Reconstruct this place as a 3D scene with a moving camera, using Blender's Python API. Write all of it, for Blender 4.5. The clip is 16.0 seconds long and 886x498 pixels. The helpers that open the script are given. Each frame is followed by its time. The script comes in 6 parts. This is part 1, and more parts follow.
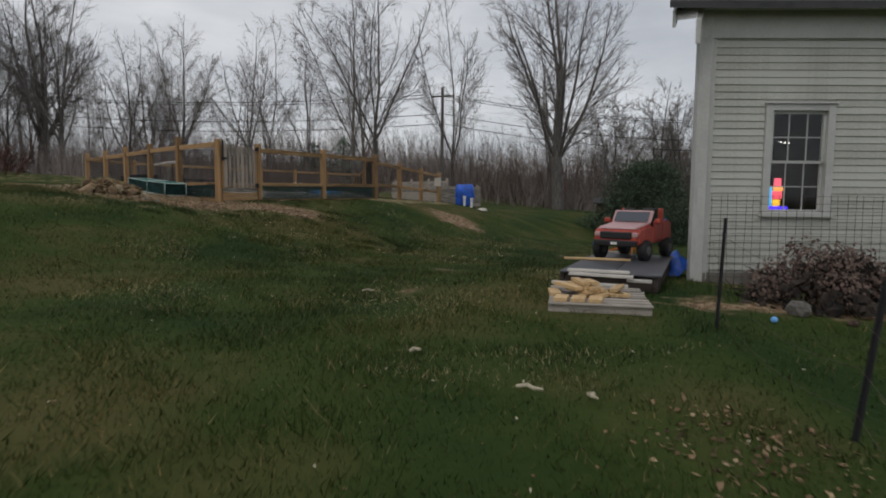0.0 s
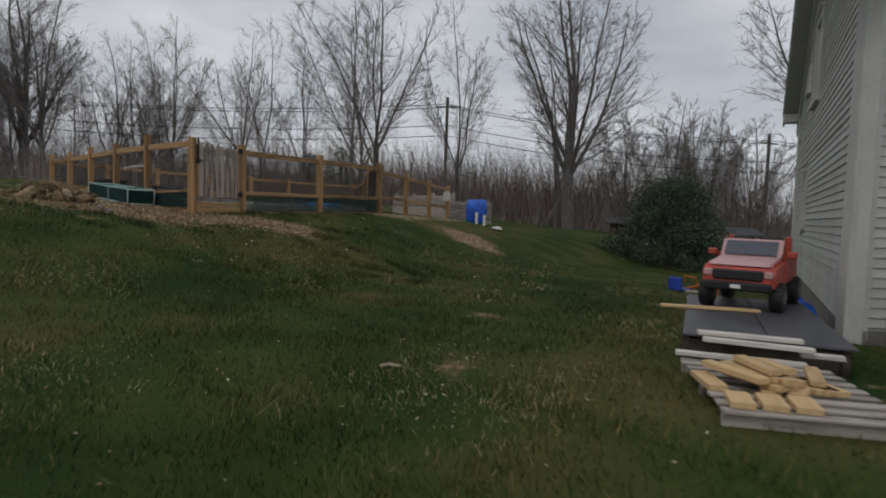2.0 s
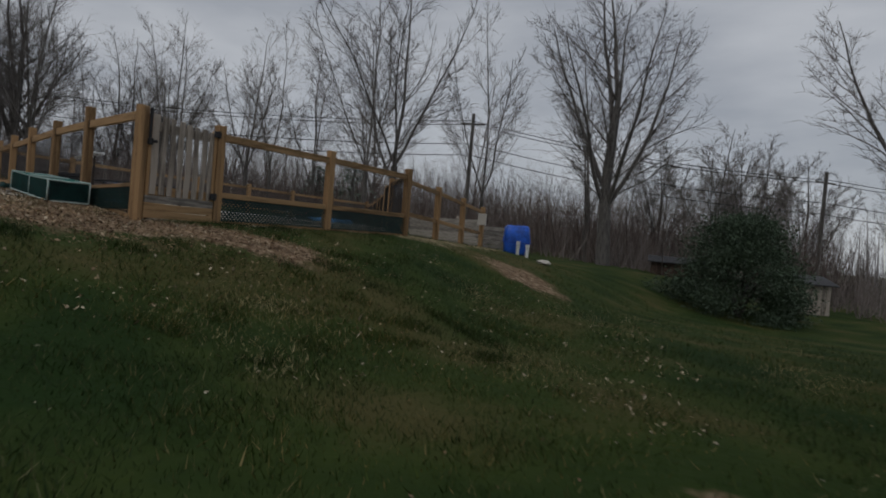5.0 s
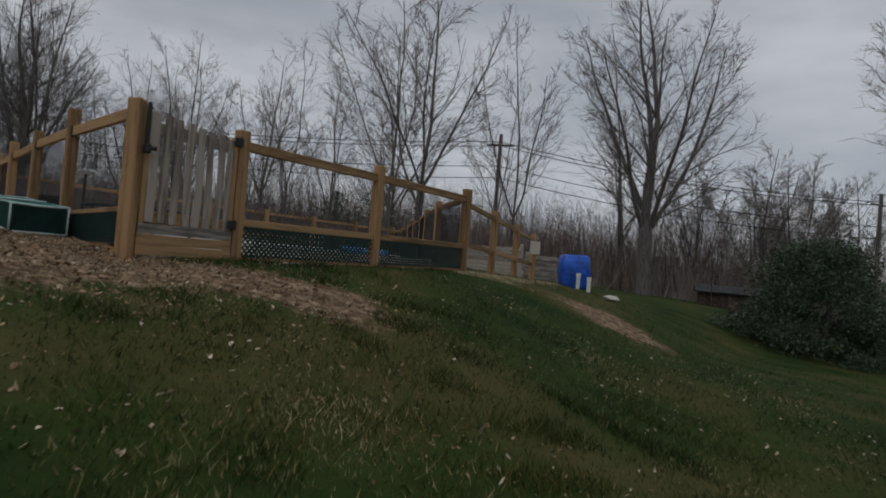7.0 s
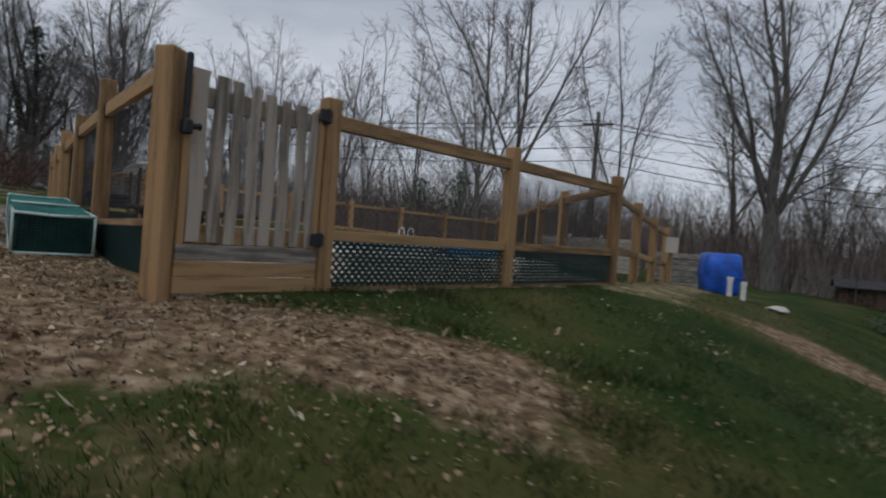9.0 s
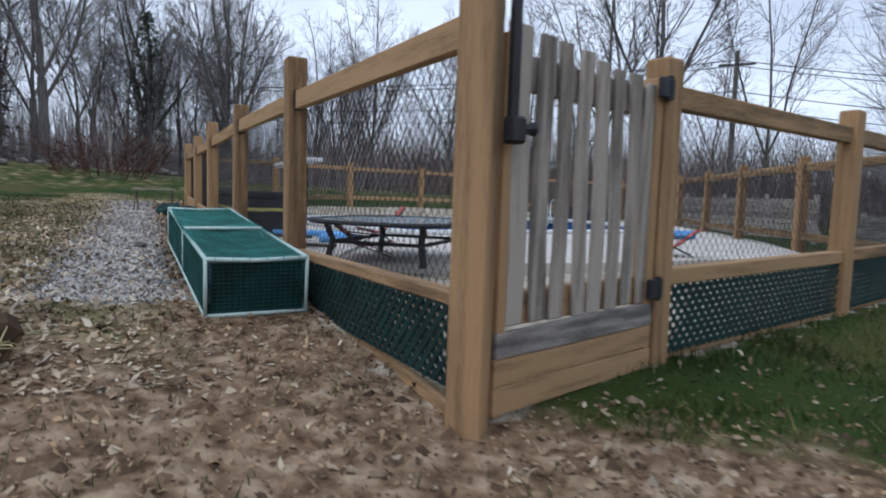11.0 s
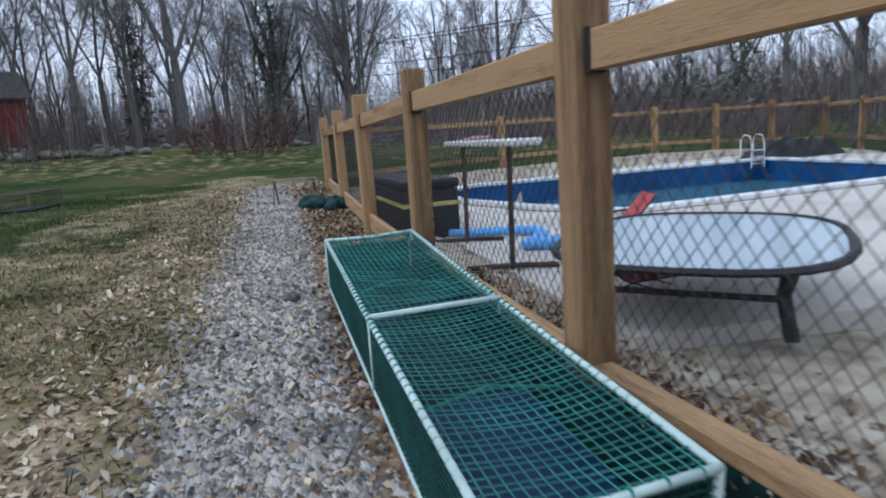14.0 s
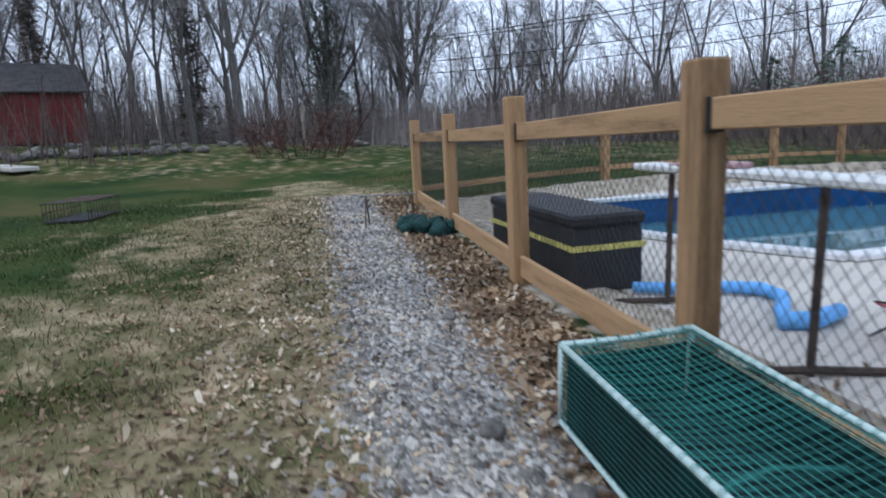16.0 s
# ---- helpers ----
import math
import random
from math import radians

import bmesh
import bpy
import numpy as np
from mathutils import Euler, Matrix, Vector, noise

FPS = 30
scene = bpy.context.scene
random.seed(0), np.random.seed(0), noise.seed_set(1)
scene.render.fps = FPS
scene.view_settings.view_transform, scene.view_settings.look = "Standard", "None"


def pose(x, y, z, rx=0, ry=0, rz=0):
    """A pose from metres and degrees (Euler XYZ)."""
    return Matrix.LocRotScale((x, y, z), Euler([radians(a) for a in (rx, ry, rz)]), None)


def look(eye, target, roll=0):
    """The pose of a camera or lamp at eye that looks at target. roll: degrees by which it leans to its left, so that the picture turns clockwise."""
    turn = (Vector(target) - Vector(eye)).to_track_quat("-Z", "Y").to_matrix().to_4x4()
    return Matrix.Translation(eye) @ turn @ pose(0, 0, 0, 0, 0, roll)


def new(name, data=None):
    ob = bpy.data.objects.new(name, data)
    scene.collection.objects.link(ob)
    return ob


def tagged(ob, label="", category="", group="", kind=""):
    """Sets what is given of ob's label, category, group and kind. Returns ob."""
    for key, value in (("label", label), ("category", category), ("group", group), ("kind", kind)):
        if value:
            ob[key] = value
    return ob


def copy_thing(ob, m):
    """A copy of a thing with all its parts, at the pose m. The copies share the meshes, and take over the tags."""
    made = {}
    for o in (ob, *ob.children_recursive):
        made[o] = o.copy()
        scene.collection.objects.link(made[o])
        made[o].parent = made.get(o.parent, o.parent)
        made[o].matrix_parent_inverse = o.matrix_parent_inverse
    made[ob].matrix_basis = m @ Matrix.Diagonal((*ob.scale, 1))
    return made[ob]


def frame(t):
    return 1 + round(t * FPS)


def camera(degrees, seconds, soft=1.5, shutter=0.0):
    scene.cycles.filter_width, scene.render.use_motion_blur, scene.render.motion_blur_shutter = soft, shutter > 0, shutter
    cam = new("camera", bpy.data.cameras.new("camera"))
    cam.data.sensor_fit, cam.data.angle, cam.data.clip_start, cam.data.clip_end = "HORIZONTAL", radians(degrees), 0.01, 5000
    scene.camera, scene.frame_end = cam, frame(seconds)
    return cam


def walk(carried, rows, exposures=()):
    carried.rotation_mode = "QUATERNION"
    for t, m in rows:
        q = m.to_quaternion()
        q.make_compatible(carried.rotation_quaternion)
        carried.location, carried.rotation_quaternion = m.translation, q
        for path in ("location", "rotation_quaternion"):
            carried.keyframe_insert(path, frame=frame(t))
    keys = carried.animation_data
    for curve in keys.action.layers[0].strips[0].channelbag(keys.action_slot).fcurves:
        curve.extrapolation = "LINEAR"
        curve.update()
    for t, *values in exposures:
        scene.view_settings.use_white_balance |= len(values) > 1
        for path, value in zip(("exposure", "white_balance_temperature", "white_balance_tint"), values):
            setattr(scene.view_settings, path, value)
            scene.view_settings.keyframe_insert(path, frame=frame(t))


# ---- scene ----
cam = camera(73.0, 16.0, soft=1.9, shutter=0.5)
PATH = [
    (0, (3.281, -0.724, 1.645), (2.949, 1.241, 1.472), 0.5),
    (0.5, (3.133, -0.139, 1.68), (2.808, 1.829, 1.522), 1.0),
    (1, (2.851, 0.599, 1.688), (2.536, 2.568, 1.531), 1.4),
    (1.5, (2.543, 1.261, 1.672), (2.232, 3.231, 1.533), 1.9),
    (2, (2.236, 1.963, 1.65), (1.922, 3.935, 1.529), 1.8),
    (2.5, (1.954, 2.614, 1.61), (1.625, 4.585, 1.529), 1.9),
    (3, (1.675, 3.356, 1.684), (1.357, 5.329, 1.602), 2.3),
    (5.5, (0.252, 6.874, 1.556), (-0.092, 8.844, 1.54), 5.3),
    (6, (-0.212, 7.528, 1.627), (-0.59, 9.492, 1.63), 4.5),
    (6.5, (-0.583, 8.039, 1.651), (-0.976, 10.0, 1.675), 4.4),
    (7, (-0.84, 8.523, 1.682), (-1.217, 10.486, 1.727), 4.8),
    (7.5, (-0.912, 9.025, 1.828), (-1.312, 10.985, 1.866), 5.3),
    (8, (-1.284, 9.651, 1.79), (-1.712, 11.604, 1.826), 5.5),
    (8.5, (-1.705, 10.249, 1.915), (-2.209, 12.184, 1.932), 5.5),
    (9, (-2.243, 10.832, 1.991), (-2.862, 12.734, 1.965), 4.5),
    (9.5, (-2.9, 11.24, 2.14), (-3.622, 13.1, 2.063), 2.95),
    (11.8, (-4.826, 12.37, 2.481), (-5.73, 14.14, 2.241), 1.7),
    (12, (-4.926, 12.515, 2.516), (-5.82, 14.285, 2.258), 1.7),
    (12.5, (-5.208, 12.762, 2.524), (-6.225, 14.459, 2.229), 0.1),
    (13, (-5.73, 12.935, 2.678), (-6.992, 14.458, 2.382), -5.2),
    (13.5, (-6.07, 13.178, 2.775), (-7.283, 14.736, 2.456), -4.0),
    (14, (-6.399, 13.446, 2.766), (-7.624, 14.984, 2.401), -4.2),
    (14.5, (-6.76, 13.588, 2.789), (-8.04, 15.081, 2.423), -4.1),
    (15, (-7.22, 13.84, 2.80), (-8.51, 15.34, 2.46), -3.3),
    (15.5, (-7.751, 13.95, 2.838), (-9.074, 15.407, 2.484), -2.6),
    (16, (-8.265, 14.065, 2.977), (-9.586, 15.522, 2.615), -3.1),
]
walk(cam, [(t, look(eye, aim, roll)) for t, eye, aim, roll in PATH],
     [(0, 0.1, 6750, 10), (1.5, 0.08, 6700, 10), (2.3, -0.15, 6700, 10), (3.0, -0.5, 6550, 10), (5.5, -0.48, 6500, 10), (6.3, -0.28, 6550, 10), (8.0, -0.45, 6450, 10), (9.0, -0.05, 6250, 10), (9.7, 0.05, 6200, 10), (11.8, 0.98, 5500, 10), (12.4, 0.9, 5550, 10), (13.2, 0.84, 5520, 10), (16, 0.9, 5480, 10)])
# ---- world and light ----
world = bpy.data.worlds.new("overcast_sky")
scene.world = world
world.use_nodes = True
wn, wl = world.node_tree.nodes, world.node_tree.links
wn.clear()
w_out = wn.new("ShaderNodeOutputWorld")
w_bg = wn.new("ShaderNodeBackground")
w_sky = wn.new("ShaderNodeTexSky")
w_sky.sky_type = "NISHITA"
w_sky.sun_disc = False
w_sky.sun_elevation = radians(28)
w_sky.sun_rotation = radians(200)
w_co = wn.new("ShaderNodeTexCoord")
w_map = wn.new("ShaderNodeMapping")
w_map.inputs["Scale"].default_value = (2.2, 2.2, 7.0)
w_noise = wn.new("ShaderNodeTexNoise")
w_noise.inputs["Scale"].default_value = 1.3
w_noise.inputs["Detail"].default_value = 6
w_ramp = wn.new("ShaderNodeValToRGB")
w_ramp.color_ramp.elements[0].position = 0.32
w_ramp.color_ramp.elements[0].color = (4.1, 4.4, 4.95, 1)
w_ramp.color_ramp.elements[1].position = 0.68
w_ramp.color_ramp.elements[1].color = (6.6, 6.85, 7.3, 1)
w_mix = wn.new("ShaderNodeMixRGB")
w_mix.inputs["Fac"].default_value = 0.92
wl.new(w_co.outputs["Generated"], w_map.inputs["Vector"])
wl.new(w_map.outputs["Vector"], w_noise.inputs["Vector"])
wl.new(w_noise.outputs["Fac"], w_ramp.inputs["Fac"])
wl.new(w_sky.outputs["Color"], w_mix.inputs[1])
wl.new(w_ramp.outputs["Color"], w_mix.inputs[2])
wl.new(w_mix.outputs["Color"], w_bg.inputs["Color"])
wl.new(w_bg.outputs["Background"], w_out.inputs["Surface"])
w_bg.inputs["Strength"].default_value = 0.10
sun = new("sun", bpy.data.lights.new("sun", "SUN"))
sun.data.energy = 0.5
sun.data.angle = radians(25)
sun.data.color = (1.0, 0.97, 0.93)
sun.matrix_world = look((0, 0, 30), (12, 20, 0))


# ---- materials ----
def material(name, base, rough=0.8, metal=0.0, vary=0.25, scale=8.0, fine=60.0, bump=0.2, stretch=(1, 1, 1), second=None, spec=0.3, depth=0.01):
    """A surface with variation at two scales, and fine relief."""
    m = bpy.data.materials.new(name)
    m.use_nodes = True
    n, k = m.node_tree.nodes, m.node_tree.links
    b = n["Principled BSDF"]
    b.inputs["Roughness"].default_value = rough
    b.inputs["Metallic"].default_value = metal
    b.inputs["Specular IOR Level"].default_value = spec
    co = n.new("ShaderNodeTexCoord")
    mp = n.new("ShaderNodeMapping")
    mp.inputs["Scale"].default_value = stretch
    k.new(co.outputs["Object"], mp.inputs["Vector"])
    n1, n2 = n.new("ShaderNodeTexNoise"), n.new("ShaderNodeTexNoise")
    n1.inputs["Scale"].default_value, n1.inputs["Detail"].default_value = scale, 4
    n2.inputs["Scale"].default_value, n2.inputs["Detail"].default_value = fine, 3
    k.new(mp.outputs["Vector"], n1.inputs["Vector"])
    k.new(mp.outputs["Vector"], n2.inputs["Vector"])
    info = n.new("ShaderNodeObjectInfo")
    add = n.new("ShaderNodeMath")
    add.operation = "MULTIPLY_ADD"
    k.new(n2.outputs["Fac"], add.inputs[0])
    add.inputs[1].default_value = 0.5
    k.new(n1.outputs["Fac"], add.inputs[2])
    sub = n.new("ShaderNodeMath")
    sub.operation = "MULTIPLY_ADD"
    k.new(info.outputs["Random"], sub.inputs[0])
    sub.inputs[1].default_value = 0.3
    k.new(add.outputs[0], sub.inputs[2])
    ramp = n.new("ShaderNodeValToRGB")
    second = second or tuple(c * (1 - 1.6 * vary) for c in base)
    ramp.color_ramp.elements[0].position, ramp.color_ramp.elements[1].position = 0.62, 1.0
    ramp.color_ramp.elements[0].color = (*second, 1)
    ramp.color_ramp.elements[1].color = (*[min(1, c * (1 + vary)) for c in base], 1)
    k.new(sub.outputs[0], ramp.inputs["Fac"])
    k.new(ramp.outputs["Color"], b.inputs["Base Color"])
    if bump:
        bm_ = n.new("ShaderNodeBump")
        bm_.inputs["Strength"].default_value, bm_.inputs["Distance"].default_value = bump, depth
        k.new(add.outputs[0], bm_.inputs["Height"])
        k.new(bm_.outputs["Normal"], b.inputs["Normal"])
    return m


WOOD = material("pressure_treated_pine", (0.30, 0.183, 0.090), 0.8, vary=0.33, scale=3, fine=40, bump=0.35, stretch=(6, 6, 0.6))
WOODX = material("pine_rail", (0.31, 0.195, 0.098), 0.8, vary=0.33, scale=3, fine=40, bump=0.35, stretch=(0.6, 6, 6))
GREYWOOD = material("weathered_grey_board", (0.33, 0.285, 0.24), 0.9, vary=0.35, scale=3, fine=45, bump=0.45, stretch=(8, 8, 0.6))
OLDWOOD = material("old_pallet_wood", (0.30, 0.27, 0.235), 0.9, vary=0.35, scale=3, fine=45, bump=0.4, stretch=(1, 8, 8))
PALEOLD = material("bleached_board", (0.50, 0.47, 0.43), 0.9, vary=0.25, scale=3, fine=45, bump=0.3, stretch=(1, 8, 8))
LUMBER = material("fresh_cut_lumber", (0.52, 0.36, 0.19), 0.75, vary=0.18, scale=3, fine=40, bump=0.2, stretch=(0.7, 6, 6))
BARK = material("grey_bark", (0.120, 0.110, 0.102), 0.95, vary=0.35, scale=4, fine=25, bump=0.6, stretch=(3, 3, 0.6), depth=0.03)
TWIG = material("bare_twigs", (0.170, 0.154, 0.144), 0.95, vary=0.3, scale=1, fine=9, bump=0)
BRUSHM = material("dry_brush", (0.185, 0.158, 0.146), 0.95, vary=0.4, scale=0.4, fine=6, bump=0)
BRUSHD = material("dark_brush", (0.118, 0.090, 0.078), 0.95, vary=0.35, scale=0.4, fine=6, bump=0)
# Paler and greyer than TWIG: distance haze is mixed into the colour.
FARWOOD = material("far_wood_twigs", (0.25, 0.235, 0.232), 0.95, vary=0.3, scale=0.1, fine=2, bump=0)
NEEDLE = material("evergreen_leaf", (0.045, 0.068, 0.040), 0.6, vary=0.5, scale=1.5, fine=12, bump=0, second=(0.018, 0.030, 0.018))
PINEM = material("pine_needles", (0.105, 0.135, 0.105), 0.7, vary=0.4, scale=0.8, fine=9, bump=0)
WHITE = material("worn_white_paint", (0.44, 0.445, 0.41), 0.65, vary=0.12, scale=1.6, fine=28, bump=0.15, second=(0.37, 0.37, 0.33))
TRIM = material("white_trim_paint", (0.48, 0.485, 0.46), 0.6, vary=0.07, scale=2.0, fine=22, bump=0.1)
SHINGLE = material("asphalt_shingle", (0.055, 0.055, 0.058), 0.95, vary=0.3, scale=5, fine=90, bump=0.4)
STONE = material("rough_stone", (0.15, 0.138, 0.122), 0.9, vary=0.3, scale=4, fine=40, bump=0.5)
REDBRUSH = material("red_brown_stem", (0.11, 0.055, 0.042), 0.95, vary=0.4, scale=2, fine=12, bump=0)
NETPILE = material("dark_heaped_net", (0.006, 0.030, 0.028), 0.7, vary=0.4, scale=5, fine=40, bump=0.5)
STRAW = material("dry_straw", (0.32, 0.265, 0.15), 0.9, vary=0.4, scale=1.2, fine=14, bump=0, second=(0.10, 0.105, 0.045))
DEADLEAF = material("shrivelled_leaf", (0.115, 0.080, 0.066), 0.95, vary=0.5, scale=5, fine=40, bump=0, second=(0.030, 0.022, 0.020))
# Dead plants of the heap; also the painted shade on the platform's beams.
DEADSHADE = material("dead_plant", (0.050, 0.040, 0.034), 0.95, vary=0.5, scale=4, fine=40, bump=0.3)
BLACKROOF = material("old_grey_roof", (0.055, 0.052, 0.052), 0.95, vary=0.3, scale=3, fine=40, bump=0.3)
SCRAPM = material("pale_wood_chip", (0.40, 0.35, 0.26), 0.85, vary=0.3, scale=3, fine=30, bump=0)
CONCRETE = material("pool_deck_concrete", (0.50, 0.465, 0.415), 0.85, vary=0.14, scale=1.3, fine=35, bump=0.2)
SAND = material("coping_paint", (0.66, 0.66, 0.66), 0.7, vary=0.1, scale=3, fine=30, bump=0.1)
LINER = material("blue_pool_liner", (0.012, 0.085, 0.25), 0.4, vary=0.2, scale=1, fine=9, bump=0, spec=0.5)
TRAYM = material("navy_plastic_tray", (0.006, 0.022, 0.060), 0.5, vary=0.3, scale=3, fine=20, bump=0.1)
TARP = material("blue_tarp", (0.018, 0.12, 0.62), 0.45, vary=0.25, scale=2.5, fine=14, bump=0.5, spec=0.5, depth=0.03)
GREENNET = material("dark_green_lattice", (0.007, 0.028, 0.026), 0.6, vary=0.3, scale=5, fine=30, bump=0.1)
# Same net as NETM, with the shade of the cage sides put into its colour.
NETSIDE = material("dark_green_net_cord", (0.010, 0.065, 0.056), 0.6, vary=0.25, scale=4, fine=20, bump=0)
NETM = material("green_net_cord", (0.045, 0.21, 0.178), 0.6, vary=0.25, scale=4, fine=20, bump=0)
# Near-black green that stands in for the shade within the cage.
NETSHADE = material("green_net_lining", (0.005, 0.030, 0.030), 0.65, vary=0.4, scale=2, fine=14, bump=0.15)
PVC = material("wrapped_white_pipe", (0.50, 0.62, 0.58), 0.5, vary=0.12, scale=5, fine=24, bump=0.05)
BLACKM = material("black_vinyl_wire", (0.02, 0.02, 0.021), 0.5, vary=0.2, scale=5, fine=30, bump=0)
BLACKP = material("black_plastic", (0.018, 0.018, 0.02), 0.6, vary=0.25, scale=4, fine=60, bump=0.1, spec=0.4)
IRON = material("rusty_dark_steel", (0.075, 0.055, 0.045), 0.75, metal=0.3, vary=0.35, scale=6, fine=50, bump=0.2)
REDP = material("faded_red_plastic", (0.42, 0.065, 0.045), 0.45, vary=0.18, scale=3, fine=20, bump=0.05, spec=0.5)
HOODP = material("sun_bleached_pink_plastic", (0.48, 0.30, 0.30), 0.5, vary=0.15, scale=3, fine=20, bump=0.05)
ORANGE = material("orange_painted_tube", (0.55, 0.15, 0.025), 0.5, vary=0.2, scale=4, fine=30, bump=0.05)
BLUEP = material("blue_plastic", (0.025, 0.06, 0.33), 0.5, vary=0.2, scale=4, fine=30, bump=0.05)
PALEBLUE = material("light_blue_foam", (0.16, 0.40, 0.78), 0.55, vary=0.15, scale=5, fine=30, bump=0.1)
YELLOW = material("yellow_strap", (0.62, 0.55, 0.16), 0.7, vary=0.2, scale=6, fine=50, bump=0.1)
REDCLOTH = material("faded_red_sling", (0.40, 0.075, 0.07), 0.85, vary=0.2, scale=4, fine=80, bump=0.1)
REDBARN = material("dark_red_barn_board", (0.125, 0.024, 0.022), 0.9, vary=0.3, scale=2, fine=20, bump=0.2)
MUD = material("dark_debris", (0.06, 0.04, 0.03), 0.95, vary=0.5, scale=5, fine=30, bump=0.5)
PLATE = material("dark_rubber_board", (0.060, 0.062, 0.070), 0.5, vary=0.2, scale=3, fine=40, bump=0.1, spec=0.45)
GALV = material("galvanised_wire", (0.16, 0.16, 0.155), 0.6, metal=0.5, vary=0.2, scale=8, fine=40, bump=0)
WHITEP = material("white_plastic", (0.72, 0.72, 0.70), 0.5, vary=0.08, scale=5, fine=30, bump=0)
DARKROOM = material("dark_room", (0.03, 0.028, 0.026), 0.9, vary=0.2, bump=0)


def pieces_material(name, stops, rough=0.9, spread=0.35):
    """Each loose piece of a mesh takes its own colour, mottled in large patches."""
    m = bpy.data.materials.new(name)
    m.use_nodes = True
    n, k = m.node_tree.nodes, m.node_tree.links
    b = n["Principled BSDF"]
    b.inputs["Roughness"].default_value = rough
    b.inputs["Specular IOR Level"].default_value = 0.2
    geo = n.new("ShaderNodeNewGeometry")
    ramp = n.new("ShaderNodeValToRGB")
    e = ramp.color_ramp.elements
    e[0].position, e[0].color = stops[0][0], (*stops[0][1], 1)
    e[1].position, e[1].color = stops[-1][0], (*stops[-1][1], 1)
    for p, c in stops[1:-1]:
        e.new(p).color = (*c, 1)
    k.new(geo.outputs["Random Per Island"], ramp.inputs["Fac"])
    tex = n.new("ShaderNodeTexNoise")
    tex.inputs["Scale"].default_value, tex.inputs["Detail"].default_value = 1.7, 5
    k.new(geo.outputs["Position"], tex.inputs["Vector"])
    r2 = n.new("ShaderNodeValToRGB")
    lo, hi = 1 - spread, 1 + spread
    r2.color_ramp.elements[0].position, r2.color_ramp.elements[0].color = 0.38, (lo, lo, lo, 1)
    r2.color_ramp.elements[1].position, r2.color_ramp.elements[1].color = 0.64, (hi, hi * 0.97, hi * 0.92, 1)
    k.new(tex.outputs["Fac"], r2.inputs["Fac"])
    mul = n.new("ShaderNodeMixRGB")
    mul.blend_type = "MULTIPLY"
    mul.inputs["Fac"].default_value = 1
    k.new(ramp.outputs["Color"], mul.inputs[1])
    k.new(r2.outputs["Color"], mul.inputs[2])
    k.new(mul.outputs["Color"], b.inputs["Base Color"])
    return m


GRAVELM = pieces_material("crushed_gravel", [(0, (0.08, 0.076, 0.072)), (0.3, (0.20, 0.19, 0.178)), (0.65, (0.37, 0.355, 0.33)), (0.9, (0.54, 0.525, 0.50)), (1, (0.40, 0.335, 0.25))], 0.85, 0.2)
PALELEAF = pieces_material("bleached_leaf", [(0, (0.18, 0.125, 0.08)), (0.4, (0.33, 0.26, 0.18)), (0.75, (0.48, 0.405, 0.30)), (1, (0.60, 0.53, 0.42))])
LEAFM = pieces_material("dry_leaf", [(0, (0.055, 0.035, 0.022)), (0.4, (0.165, 0.105, 0.063)), (0.75, (0.30, 0.205, 0.122)), (1, (0.43, 0.33, 0.215))])
CRUMB = pieces_material("soil_crumb", [(0, (0.062, 0.041, 0.026)), (0.5, (0.185, 0.125, 0.080)), (0.85, (0.30, 0.22, 0.145)), (1, (0.40, 0.33, 0.24))], 0.95)


def glass_like(name, base, rough, trans):
    m = bpy.data.materials.new(name)
    m.use_nodes = True
    b = m.node_tree.nodes["Principled BSDF"]
    b.inputs["Base Color"].default_value = (*base, 1)
    b.inputs["Roughness"].default_value = rough
    b.inputs["Transmission Weight"].default_value = trans
    b.inputs["IOR"].default_value = 1.33
    return m


GLASS = glass_like("window_glass", (0.9, 0.95, 0.95), 0.02, 1.0)
# Opaque pale blue-grey: the sky mirrored in the glass is put into its colour.
TABLEGLASS = glass_like("frosted_table_glass", (0.42, 0.50, 0.54), 0.12, 0.0)
SMOKED = glass_like("smoked_plastic_windscreen", (0.10, 0.11, 0.13), 0.15, 0.0)
WATER = glass_like("pool_water", (0.09, 0.22, 0.27), 0.03, 0.2)
wt = WATER.node_tree
wb, wnz = wt.nodes.new("ShaderNodeBump"), wt.nodes.new("ShaderNodeTexNoise")
wnz.inputs["Scale"].default_value = 5
wb.inputs["Strength"].default_value, wb.inputs["Distance"].default_value = 0.15, 0.02
wt.links.new(wnz.outputs["Fac"], wb.inputs["Height"])
wt.links.new(wb.outputs["Normal"], wt.nodes["Principled BSDF"].inputs["Normal"])


def glowing(name, rgb, power):
    m = bpy.data.materials.new(name)
    m.use_nodes = True
    b = m.node_tree.nodes["Principled BSDF"]
    b.inputs["Base Color"].default_value = (*rgb, 1)
    b.inputs["Emission Color"].default_value = (*rgb, 1)
    b.inputs["Emission Strength"].default_value = power
    return m


